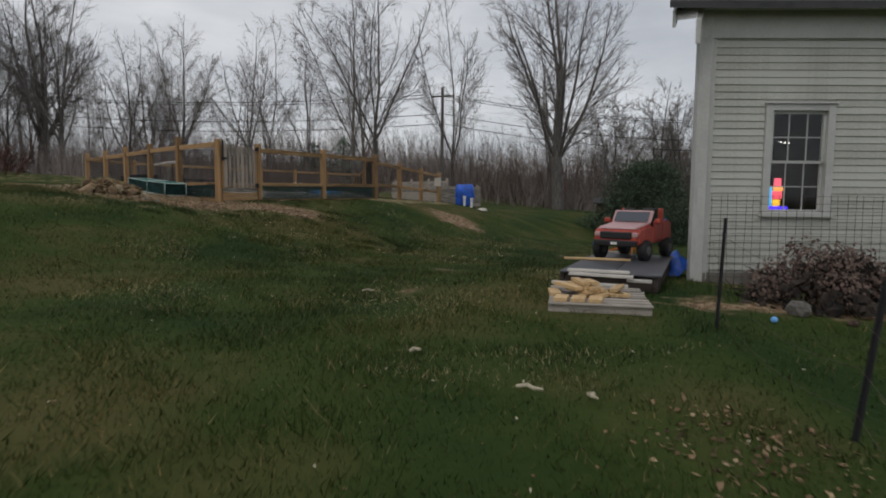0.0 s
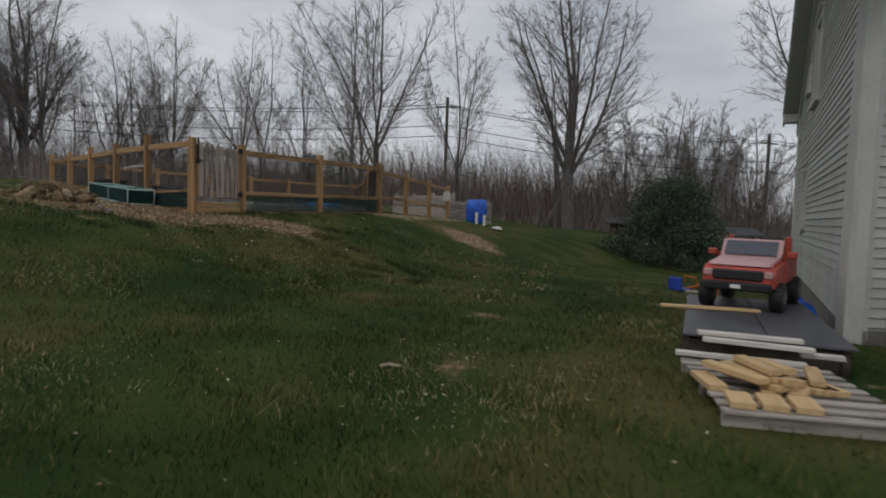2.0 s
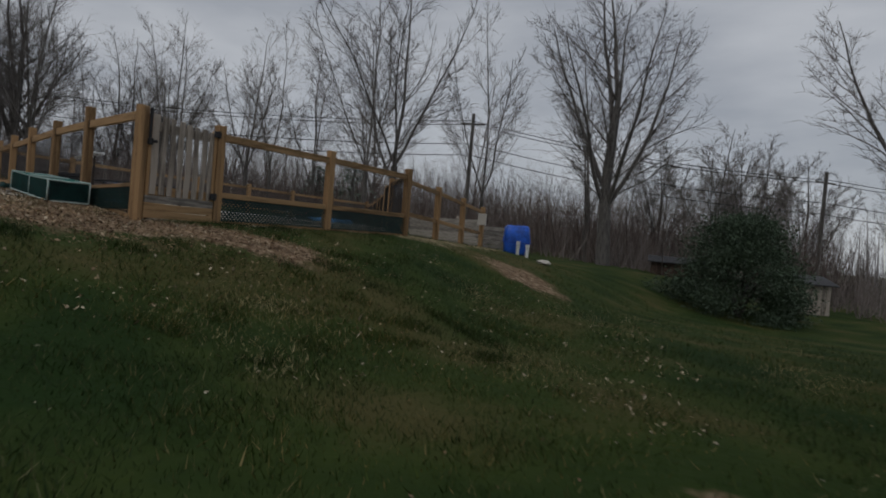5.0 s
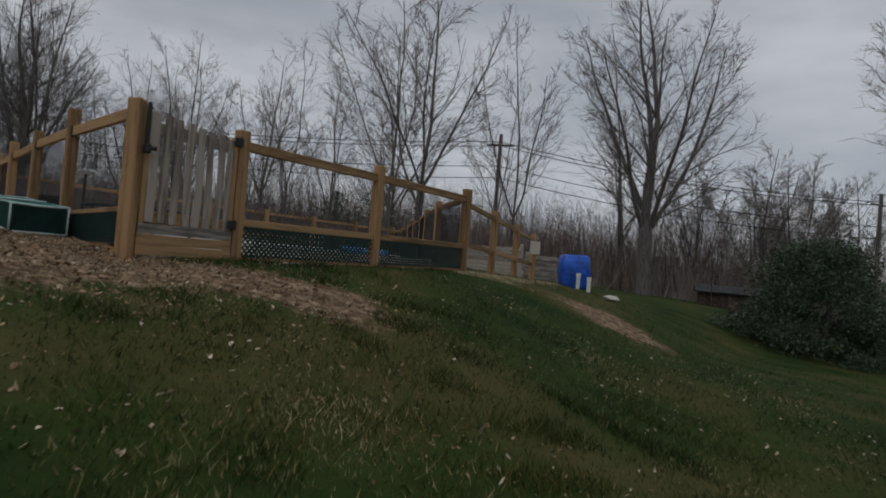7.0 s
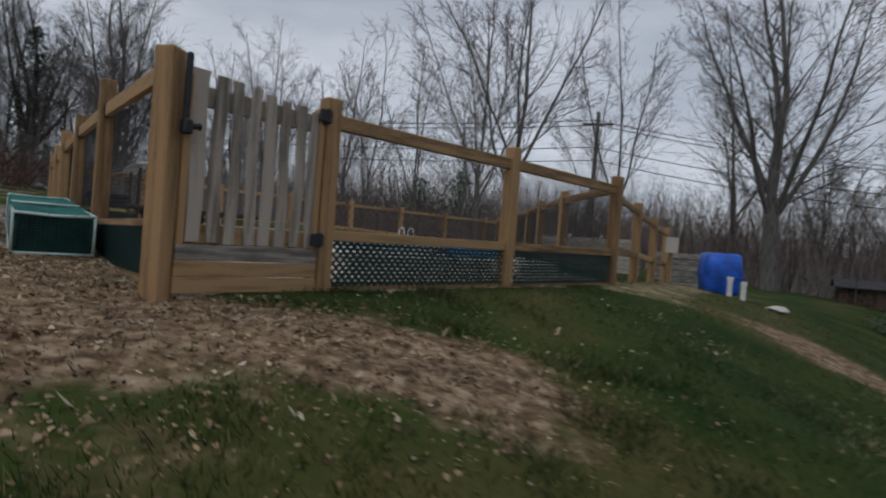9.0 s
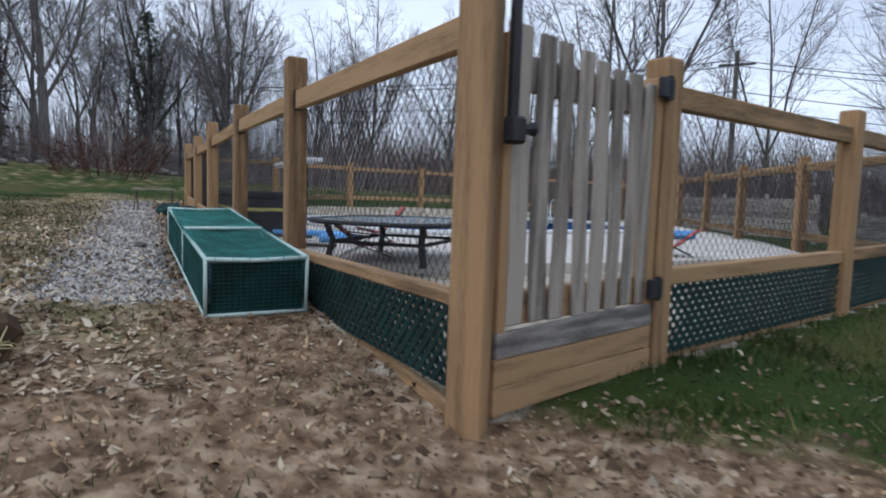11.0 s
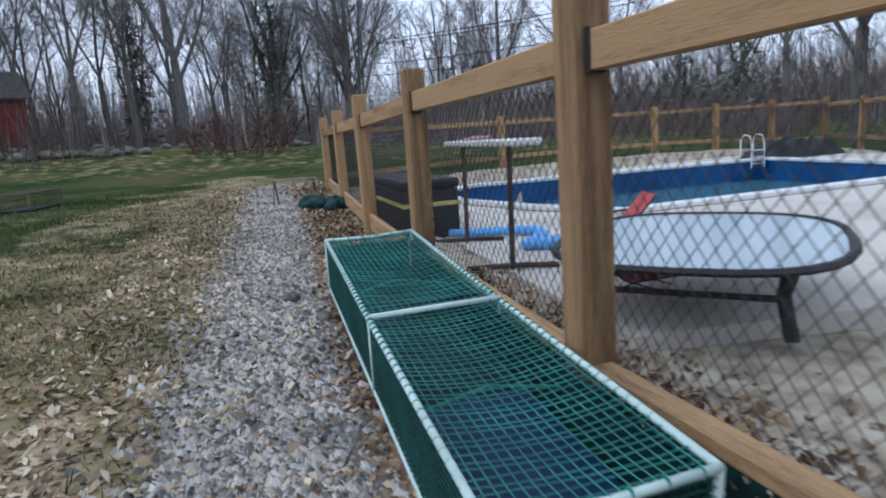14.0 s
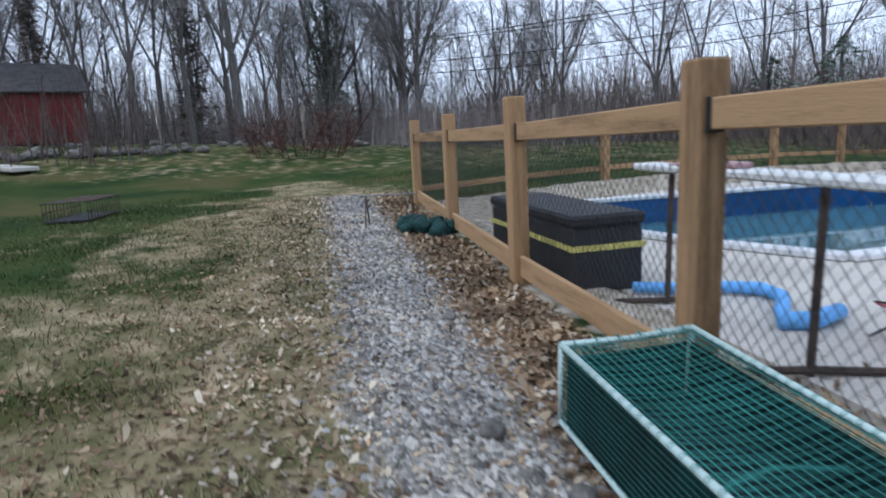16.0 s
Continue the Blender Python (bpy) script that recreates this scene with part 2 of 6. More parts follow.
def grass_material():
    m = bpy.data.materials.new("lawn_blades")
    m.use_nodes = True
    n, k = m.node_tree.nodes, m.node_tree.links
    b = n["Principled BSDF"]
    b.inputs["Roughness"].default_value = 0.7
    b.inputs["Specular IOR Level"].default_value = 0.2
    geo = n.new("ShaderNodeNewGeometry")
    ramp = n.new("ShaderNodeValToRGB")
    e = ramp.color_ramp.elements
    e[0].position, e[0].color = 0.0, (0.012, 0.028, 0.005, 1)
    e[1].position, e[1].color = 0.70, (0.031, 0.058, 0.010, 1)
    e.new(0.84).color = (0.070, 0.074, 0.024, 1)
    e.new(0.97).color = (0.19, 0.165, 0.09, 1)
    k.new(geo.outputs["Random Per Island"], ramp.inputs["Fac"])
    tex = n.new("ShaderNodeTexNoise")
    tex.inputs["Scale"].default_value, tex.inputs["Detail"].default_value = 0.55, 5
    k.new(geo.outputs["Position"], tex.inputs["Vector"])
    r2 = n.new("ShaderNodeValToRGB")
    r2.color_ramp.elements[0].position, r2.color_ramp.elements[0].color = 0.40, (0.66, 0.76, 0.62, 1)
    r2.color_ramp.elements[1].position, r2.color_ramp.elements[1].color = 0.64, (1.5, 1.25, 0.95, 1)
    k.new(tex.outputs["Fac"], r2.inputs["Fac"])
    mul = n.new("ShaderNodeMixRGB")
    mul.blend_type = "MULTIPLY"
    mul.inputs["Fac"].default_value = 1
    k.new(ramp.outputs["Color"], mul.inputs[1])
    k.new(r2.outputs["Color"], mul.inputs[2])
    k.new(mul.outputs["Color"], b.inputs["Base Color"])
    return m


def ground_material():
    m = bpy.data.materials.new("lawn_and_bare_soil")
    m.use_nodes = True
    n, k = m.node_tree.nodes, m.node_tree.links
    b = n["Principled BSDF"]
    b.inputs["Roughness"].default_value = 0.95
    b.inputs["Specular IOR Level"].default_value = 0.1
    geo = n.new("ShaderNodeNewGeometry")

    def noise_ramp(scale, stops, detail=5):
        t = n.new("ShaderNodeTexNoise")
        t.inputs["Scale"].default_value, t.inputs["Detail"].default_value = scale, detail
        k.new(geo.outputs["Position"], t.inputs["Vector"])
        r = n.new("ShaderNodeValToRGB")
        r.color_ramp.elements[0].position, r.color_ramp.elements[0].color = stops[0][0], (*stops[0][1], 1)
        r.color_ramp.elements[1].position, r.color_ramp.elements[1].color = stops[-1][0], (*stops[-1][1], 1)
        for p, c in stops[1:-1]:
            r.color_ramp.elements.new(p).color = (*c, 1)
        k.new(t.outputs["Fac"], r.inputs["Fac"])
        return t, r

    _, lawn = noise_ramp(0.5, [(0.35, (0.017, 0.037, 0.008)), (0.50, (0.037, 0.056, 0.012)), (0.65, (0.078, 0.072, 0.025))], 8)
    tf, soil = noise_ramp(9.0, [(0.32, (0.066, 0.041, 0.024)), (0.5, (0.205, 0.135, 0.082)), (0.68, (0.38, 0.285, 0.19))], 8)
    _, grav = noise_ramp(42.0, [(0.34, (0.065, 0.061, 0.057)), (0.5, (0.19, 0.178, 0.163)), (0.66, (0.36, 0.34, 0.315))], 3)
    _, litter = noise_ramp(3.2, [(0.3, (0.095, 0.095, 0.040)), (0.42, (0.165, 0.142, 0.070)), (0.54, (0.25, 0.20, 0.112)), (0.68, (0.40, 0.315, 0.20))], 8)
    _, sand = noise_ramp(6.0, [(0.3, (0.20, 0.165, 0.12)), (0.5, (0.38, 0.33, 0.255)), (0.7, (0.52, 0.465, 0.375))], 8)
    last = lawn.outputs["Color"]
    for name, src in (("litter", litter), ("soil", soil), ("gravel", grav), ("sand", sand)):
        at = n.new("ShaderNodeAttribute")
        at.attribute_name = name
        edge = n.new("ShaderNodeTexNoise")
        edge.inputs["Scale"].default_value, edge.inputs["Detail"].default_value = 2.6, 6
        k.new(geo.outputs["Position"], edge.inputs["Vector"])
        s = n.new("ShaderNodeMath")
        s.operation = "ADD"
        k.new(at.outputs["Fac"], s.inputs[0])
        k.new(edge.outputs["Fac"], s.inputs[1])
        mr = n.new("ShaderNodeMapRange")
        mr.inputs["From Min"].default_value, mr.inputs["From Max"].default_value = 0.86, 1.12
        k.new(s.outputs[0], mr.inputs["Value"])
        mx = n.new("ShaderNodeMixRGB")
        k.new(mr.outputs[0], mx.inputs["Fac"])
        k.new(last, mx.inputs[1])
        k.new(src.outputs["Color"], mx.inputs[2])
        last = mx.outputs["Color"]
    k.new(last, b.inputs["Base Color"])
    bp = n.new("ShaderNodeBump")
    bp.inputs["Strength"].default_value, bp.inputs["Distance"].default_value = 0.6, 0.04
    k.new(tf.outputs["Fac"], bp.inputs["Height"])
    k.new(bp.outputs["Normal"], b.inputs["Normal"])
    return m


GRASSM, GROUNDM = grass_material(), ground_material()


# ---- mesh helpers ----
def link(name, bm, mat, parent=None, label="", smooth=False):
    me = bpy.data.meshes.new(name)
    bm.to_mesh(me)
    bm.free()
    me.materials.append(mat)
    if smooth:
        me.shade_smooth()
    ob = new(name, me)
    if parent:
        ob.parent = parent
    return tagged(ob, label)


def part(name, bm, mat, parent, label="", smooth=False):
    return link(name, bm, mat, parent, label, smooth)


def thing(name, m, label, category, group="", kind=""):
    ob = new(name)
    ob.empty_display_size = 0.2
    ob.matrix_basis = m
    return tagged(ob, label, category, group, kind)


def box(bm, x0, x1, y0, y1, z0, z1, m=None, bevel=0.0):
    c = Matrix.Translation(((x0 + x1) / 2, (y0 + y1) / 2, (z0 + z1) / 2)) @ Matrix.Diagonal((x1 - x0, y1 - y0, z1 - z0, 1))
    r = bmesh.ops.create_cube(bm, size=1, matrix=(m @ c) if m else c)
    if bevel:
        edges = list({e for v in r["verts"] for e in v.link_edges})
        bmesh.ops.bevel(bm, geom=edges, offset=bevel, segments=1, affect="EDGES")
    return bm


def nb():
    return bmesh.new()


def tube(bm, pts, radii, sides=6, cap=True):
    """A round bar through pts, with a radius at each."""
    pts = [Vector(p) for p in pts]
    if not hasattr(radii, "__len__"):
        radii = [radii] * len(pts)
    rings = []
    for i, p in enumerate(pts):
        d = (pts[min(i + 1, len(pts) - 1)] - pts[max(i - 1, 0)]).normalized()
        a = d.cross(Vector((0, 0, 1)) if abs(d.z) < 0.9 else Vector((1, 0, 0))).normalized()
        b = d.cross(a)
        rings.append([bm.verts.new(p + (a * math.cos(2 * math.pi * j / sides) + b * math.sin(2 * math.pi * j / sides)) * radii[i]) for j in range(sides)])
    for r0, r1 in zip(rings, rings[1:]):
        for j in range(sides):
            bm.faces.new((r0[j], r0[(j + 1) % sides], r1[(j + 1) % sides], r1[j]))
    if cap:
        bm.faces.new(rings[0][::-1])
        bm.faces.new(rings[-1])
    return bm


def prism(bm, outline, z0, z1):
    """A flat outline raised from z0 to z1."""
    lo = [bm.verts.new((x, y, z0)) for x, y in outline]
    hi = [bm.verts.new((x, y, z1)) for x, y in outline]
    n = len(outline)
    bm.faces.new(lo[::-1])
    bm.faces.new(hi)
    for i in range(n):
        bm.faces.new((lo[i], lo[(i + 1) % n], hi[(i + 1) % n], hi[i]))
    return bm


def along(ax, ay, bx, by, z=0.0):
    """A frame at a, x towards b."""
    return pose(ax, ay, z, 0, 0, math.degrees(math.atan2(by - ay, bx - ax)))


def soup(name, verts, faces, mat, parent=None, label="", category="", kind="stuff"):
    me = bpy.data.meshes.new(name)
    me.from_pydata(verts, [], faces)
    me.materials.append(mat)
    ob = new(name, me)
    if parent:
        ob.parent = parent
    return tagged(ob, label, category, "", kind)


# ---- the plan ----
P1, P2, P3, P4 = (-5.25, 14.0), (-4.75, 15.27), (-3.65, 17.44), (-2.60, 19.65)
LEFT = [P1, (-7.29, 15.38), (-9.15, 16.68), (-11.03, 18.04), (-13.05, 19.55), (-15.16, 21.13)]
BACK = [LEFT[-1], (-14.75, 23.4), (-14.05, 25.55), (-13.0, 27.7), (-11.95, 29.9), (-10.95, 32.1), (-9.9, 34.3), (-8.7, 36.3)]
RIGHT = [P4, (-3.6, 22.0), (-4.4, 24.4), (-5.1, 26.8), (-5.9, 29.2), (-6.7, 31.6), (-7.6, 34.0), BACK[-1]]
YARD = LEFT + BACK[1:] + RIGHT[-2::-1] + [P3, P2]
PU, PV = (0.61, 0.79), (-0.79, 0.61)


def on_pool(s, w):
    return (-9.6 + PU[0] * s + PV[0] * w, 20.2 + PU[1] * s + PV[1] * w)


POOL = [(-9.1, 20.35), on_pool(6.8, 0), on_pool(7.2, 4.9), on_pool(0.2, 5.0), (-13.3, 22.3), (-12.0, 21.1), (-10.4, 20.55)]
DECK_Z = 1.72
DECK = [(-7.45, 16.25), (-9.0, 17.42), (-11.0, 18.95), (-13.0, 20.45), (-14.3, 21.8), (-14.0, 23.4), (-13.3, 25.5), (-12.2, 27.8), (-10.0, 31.3),
        (-6.1, 29.8), (-4.85, 26.6), (-3.95, 23.6), (-3.5, 21.0), (-5.4, 18.4)]


def inside(x, y, poly):
    hit = False
    for (ax, ay), (bx, by) in zip(poly, poly[1:] + poly[:1]):
        if (ay > y) != (by > y) and x < (bx - ax) * (y - ay) / (by - ay) + ax:
            hit = not hit
    return hit


def seg(x, y, ax, ay, bx, by):
    """Distance of x, y from the line a to b (numpy or plain)."""
    dx, dy = bx - ax, by - ay
    t = np.clip(((x - ax) * dx + (y - ay) * dy) / (dx * dx + dy * dy), 0, 1)
    return np.hypot(x - ax - t * dx, y - ay - t * dy)


def gz(x, y):
    """The height of the ground."""
    xs, ys = 17 * np.tanh(x / 17), 45 * np.tanh(y / 45)
    u = (-0.9286 * x + 0.3711 * y - 7.1534) / 1.84
    z = 0.6019 - 0.0427 * xs - 0.0187 * ys + 0.9944 * 0.5 * (1 + np.tanh(u))
    z = z + 0.35 * np.exp(-((x + 12) ** 2 + (y - 30) ** 2) / 90) + 0.24 * np.exp(-((x + 2.4) ** 2 + (y - 20.5) ** 2) / 14)
    z = z - 0.45 * np.exp(-((x - 8) ** 2 + (y - 29) ** 2) / 70) + 0.20 * np.exp(-((x - 5) ** 2 + (y - 8) ** 2) / 12)
    z = z + 1.0 * np.exp(-((x + 42) ** 2 + (y - 20) ** 2) / 260)
    z = z + 0.20 * np.exp(-((x + 0.9) ** 2 + (y - 26) ** 2) / 9) - 0.12 * np.exp(-((x + 5.3) ** 2 + (y - 12.6) ** 2) / 4)
    z = z + 0.4 * (1 + np.tanh((-0.8 * (x + 9) + 0.6 * (y - 14) - 19) / 3.5))
    return z + 0.02 * np.sin(1.7 * x + 0.6 * y) * np.sin(1.3 * y - 0.4 * x)


def fz(x, y):
    return float(gz(x, y))


def soil_mask(x, y):
    a = 1.1 - np.hypot((x + 5.8) / 2.4, (y - 12.75) / 1.95)
    b = 0.95 - seg(x, y, -5.4, 13.5, -3.1, 14.2) / 1.15
    c = 0.95 - seg(x, y, 0.05, 20.2, 0.3, 19.7) / 1.4
    h = 0.95 - seg(x, y, -5.5, 13.9, -7.4, 15.2) / 0.9
    d = 0.95 - seg(x, y, -6.4, 14.1, -15.6, 20.95) / 0.72
    e = np.maximum(0.45 - np.hypot((x - 1.7) / 0.9, (y - 6.4) / 1.3), 0.50 - np.hypot((x - 1.6) / 1.1, (y - 9.2) / 1.0))
    e = np.maximum(e, 0.62 - np.hypot((x - 4.2) / 0.8, (y - 12.0) / 0.6))
    f = 0.6 - seg(x, y, 5.0, 6.5, 9.5, 7.4) / 1.2
    return np.clip(np.maximum.reduce([a, b, c, d, e, f, h]) + 0.1, 0, 1)


def litter_mask(x, y):
    d = seg(x, y, -7.6, 13.9, -18, 21.9)
    left = (-0.6 * (x + 5.5) - 0.8 * (y - 12.6)) > 0
    green = np.clip(d - 0.9, 0, 1) * np.clip(0.15 + 0.75 * np.sin(1.5 * x + 0.9 * np.sin(1.1 * y)) * np.sin(1.3 * y + 1.1 * np.sin(0.8 * x) + 0.6), 0, 1)
    a = 0.95 - d / np.where(left, 6.2, 2.1) - 0.7 * green * left
    ridge = 0.8 - seg(x, y, -2.2, 19.6, -1.2, 25.5) / 1.5
    far = 0.40 * np.clip((-0.8 * (x + 9) + 0.6 * (y - 14) - 13) / 4, 0, 1)
    return np.clip(np.maximum.reduce([a, ridge, far]), 0, 1)


def gravel_mask(x, y):
    return np.clip(1.0 - seg(x, y, -7.85, 14.3, -17.2, 21.3) / (0.60 + 0.012 * np.hypot(x + 7.85, y - 14.3)), 0, 1)


# ---- ground ----
def spaced(lo, hi, step, reach):
    inner = list(np.arange(lo, hi + 1e-6, step))
    a, s = [], step
    v = lo
    while v > -reach:
        s *= 1.25
        v -= s
        a.append(v)
    b, s, v = [], step, inner[-1]
    while v < reach:
        s *= 1.25
        v += s
        b.append(v)
    return np.array(a[::-1] + inner + b)


gx, gy = spaced(-19, 8, 0.2, 900), spaced(-2, 31, 0.2, 900)
GX, GY = np.meshgrid(gx, gy)
GZ = gz(GX, GY)
yard_hit = np.array([[inside(x, y, DECK) for x in gx] for y in gy])
GZ = np.where(yard_hit, DECK_Z - 0.12, GZ)
pool_hit = np.array([[inside(x, y, POOL) for x in gx] for y in gy])
GZ = np.where(pool_hit, DECK_Z - 2.2, GZ)
W_, H_ = len(gx), len(gy)
gv = np.stack([GX.ravel(), GY.ravel(), GZ.ravel()], 1)
ii = (np.arange(H_ - 1)[:, None] * W_ + np.arange(W_ - 1)[None, :]).ravel()
gf = np.stack([ii, ii + 1, ii + W_ + 1, ii + W_], 1)
gme = bpy.data.meshes.new("ground")
gme.from_pydata(gv.tolist(), [], gf.tolist())
gme.shade_smooth()
for nm, fn in (("soil", soil_mask), ("litter", litter_mask), ("gravel", gravel_mask)):
    at = gme.attributes.new(nm, "FLOAT", "POINT")
    at.data.foreach_set("value", fn(GX, GY).ravel().astype(np.float32))
sand_at = gme.attributes.new("sand", "FLOAT", "POINT")
sand_at.data.foreach_set("value", np.array([[float(inside(x, y, YARD)) for x in gx] for y in gy]).ravel().astype(np.float32))
gme.materials.append(GROUNDM)
ground = tagged(new("ground", gme), "lawn on a low hill with bare soil and a gravel path", "ground", "", "structure")

# ---- pool, deck ----
deck = tagged(new("pavement"), "pale concrete pool deck around the pool", "pavement", "", "structure")
bm = nb()
inner = [bm.verts.new((x, y, DECK_Z)) for x, y in POOL]
outer = [bm.verts.new((x, y, DECK_Z)) for x, y in DECK]
e_in = [bm.edges.new((inner[i], inner[(i + 1) % len(inner)])) for i in range(len(inner))]
e_out = [bm.edges.new((outer[i], outer[(i + 1) % len(outer)])) for i in range(len(outer))]
bmesh.ops.triangle_fill(bm, edges=e_in + e_out, use_beauty=True)
low = [bm.verts.new((x, y, DECK_Z - 0.2)) for x, y in DECK]
for i in range(len(outer)):
    j = (i + 1) % len(outer)
    bm.faces.new((outer[i], outer[j], low[j], low[i]))
bmesh.ops.recalc_face_normals(bm, faces=bm.faces)
part("slab", bm, CONCRETE, deck)
pool = thing("swimming_pool", pose(0, 0, 0), "in-ground pool with dark blue liner and low water", "pool")
bm = nb()
top = [bm.verts.new((x, y, DECK_Z)) for x, y in POOL]
bot = [bm.verts.new((x, y, DECK_Z - 1.7)) for x, y in POOL]
for i in range(len(POOL)):
    j = (i + 1) % len(POOL)
    bm.faces.new((top[i], top[j], bot[j], bot[i]))
bm.faces.new(bot)
bmesh.ops.recalc_face_normals(bm, faces=bm.faces)
part("liner", bm, LINER, pool)
bm = nb()
bm.faces.new([bm.verts.new((x, y, DECK_Z - 0.42)) for x, y in POOL])
part("water", bm, WATER, pool, "still blue-green water")
for (ax, ay), (bx, by) in zip(POOL, POOL[1:] + POOL[:1]):
    n_ = math.hypot(bx - ax, by - ay)
    bm = box(nb(), -0.03, n_ + 0.03, -0.14, 0.03, DECK_Z + 0.003, DECK_Z + 0.075, along(ax, ay, bx, by), 0.015)
    part("coping", bm, SAND, pool, "white coping stone")

# ---- fence ----
POST = nb()
box(POST, -0.07, 0.07, -0.07, 0.07, -0.15, 1.0, bevel=0.008)
post_mesh = bpy.data.meshes.new("post")
POST.to_mesh(post_mesh)
POST.free()
post_mesh.materials.append(WOOD)


def post(parent, x, y, top, turn):
    ob = new("post", post_mesh)
    z = fz(x, y)
    ob.matrix_basis = pose(x, y, z, random.uniform(-0.6, 0.6), random.uniform(-0.6, 0.6), turn) @ Matrix.Diagonal((1, 1, (top - z), 1))
    ob.parent = parent
    return ob


def bar(parent, a, b, za, zb, h, w, mat, name="rail", label="", side=0.0):
    """A beam from a to b whose top runs from za to zb."""
    n_ = math.hypot(b[0] - a[0], b[1] - a[1])
    m = along(a[0], a[1], b[0], b[1])
    bm = nb()
    box(bm, 0.07, n_ - 0.07, side - w / 2, side + w / 2, -h, 0, bevel=0.006)
    for v in bm.verts:
        v.co.z += za + (zb - za) * v.co.x / n_ + 0.004 * math.sin(7 * v.co.x)
    ob = part(name, bm, mat, parent, label)
    ob.matrix_basis = m
    return ob


def chain(parent, a, b, z0, z1, side=-0.05, pitch=0.068):
    """Woven diamond wire between two posts."""
    n_ = math.hypot(b[0] - a[0], b[1] - a[1])
    L, Hh = n_ - 0.1, z1 - z0
    verts, faces = [], []
    r = 0.0019

    def strip(x0, zz0, x1, zz1, yy):
        i = len(verts)
        d = Vector((x1 - x0, 0, zz1 - zz0)).normalized()
        p = Vector((-d.z, 0, d.x)) * r
        for (x, z) in ((x0, zz0), (x1, zz1)):
            verts.extend([(x + p.x, yy, z + p.z), (x - p.x * 0.5, yy + r, z - p.z * 0.5), (x - p.x * 0.5, yy - r, z - p.z * 0.5)])
        faces.extend([(i, i + 1, i + 4, i + 3), (i + 1, i + 2, i + 5, i + 4), (i + 2, i, i + 3, i + 5)])

    steep = 1.15
    k0 = -int(Hh / steep / pitch) - 1
    for q in range(k0, int(L / pitch) + 2):
        x0, xa, xb = q * pitch, q * pitch, q * pitch + Hh / steep
        lo, hi = max(0.0, xa), min(L, xb)
        if hi > lo:
            strip(lo, (lo - x0) * steep, hi, (hi - x0) * steep, side)
            strip(lo, Hh - (lo - x0) * steep, hi, Hh - (hi - x0) * steep, side + 0.002)
    ob = soup("chain_link_mesh", verts, faces, BLACKM, parent, "black chain-link mesh", "", "")
    ob.matrix_basis = along(a[0], a[1], b[0], b[1], z0) @ pose(0.05, 0, 0)
    return ob


def lattice(parent, a, b, z0a, z0b, h, side=0.03, pitch=0.052, wide=0.032):
    """A panel of crossed diagonal slats with small square holes."""
    n_ = math.hypot(b[0] - a[0], b[1] - a[1]) - 0.14
    verts, faces = [], []
    for layer in (0, 1):
        q = -h
        while q < n_:
            i0, i1 = max(0, q), min(n_, q + h)
            if i1 > i0 + 0.002:
                z_lo, z_hi = i0 - q, i1 - q
                if layer:
                    z_lo, z_hi = h - z_lo, h - z_hi
                i = len(verts)
                hw = wide * 0.7
                yy = side + layer * 0.006
                verts.extend([(i0 - hw, yy, z_lo), (i0 + hw, yy, z_lo), (i1 + hw, yy, z_hi), (i1 - hw, yy, z_hi)])
                verts.extend([(x, y + 0.005, z) for x, y, z in verts[i:i + 4]])
                faces.extend([(i, i + 1, i + 2, i + 3), (i + 7, i + 6, i + 5, i + 4), (i, i + 3, i + 7, i + 4), (i + 1, i + 5, i + 6, i + 2)])
            q += pitch * 1.414
    sl = (z0b - z0a) / n_
    verts = [(min(max(x, 0), n_), y, z + sl * x) for x, y, z in verts]
    ob = soup("lattice_panel", verts, faces, GREENNET, parent, "dark green plastic lattice", "", "")
    ob.matrix_basis = along(a[0], a[1], b[0], b[1], z0a) @ pose(0.07, 0, 0)
    return ob


front = thing("fence", pose(0, 0, 0), "front pool fence of pine posts, rails and green lattice", "fence", "pool fence sides")
turn_f = math.degrees(math.atan2(P4[1] - P2[1], P4[0] - P2[0]))
turn_l = math.degrees(math.atan2(LEFT[5][1] - P1[1], LEFT[5][0] - P1[0]))
post(front, *P1, 3.115, 8)
for p in (P2, P3, P4):
    post(front, *p, 3.095, turn_f)
for a, b in ((P2, P3), (P3, P4)):
    za, zb = fz(*a), fz(*b)
    bar(front, a, b, 2.97, 2.97, 0.12, 0.07, WOODX)
    bar(front, a, b, za + 0.50, zb + 0.50, 0.09, 0.09, WOODX)
    bar(front, a, b, za + 0.045, zb + 0.045, 0.05, 0.04, WOODX, "bottom_board")
    lattice(front, a, b, za + 0.03, zb + 0.03, 0.39, side=-0.03)
    chain(front, a, b, za + 0.5, 2.9, side=0.06)
side_l = thing("fence", pose(0, 0, 0), "long side pool fence of pine posts with black chain-link", "fence", "pool fence sides")
for p, top in zip(LEFT[1:], (3.31, 3.24, 3.27, 3.26, 3.29)):
    post(side_l, *p, top, turn_l)
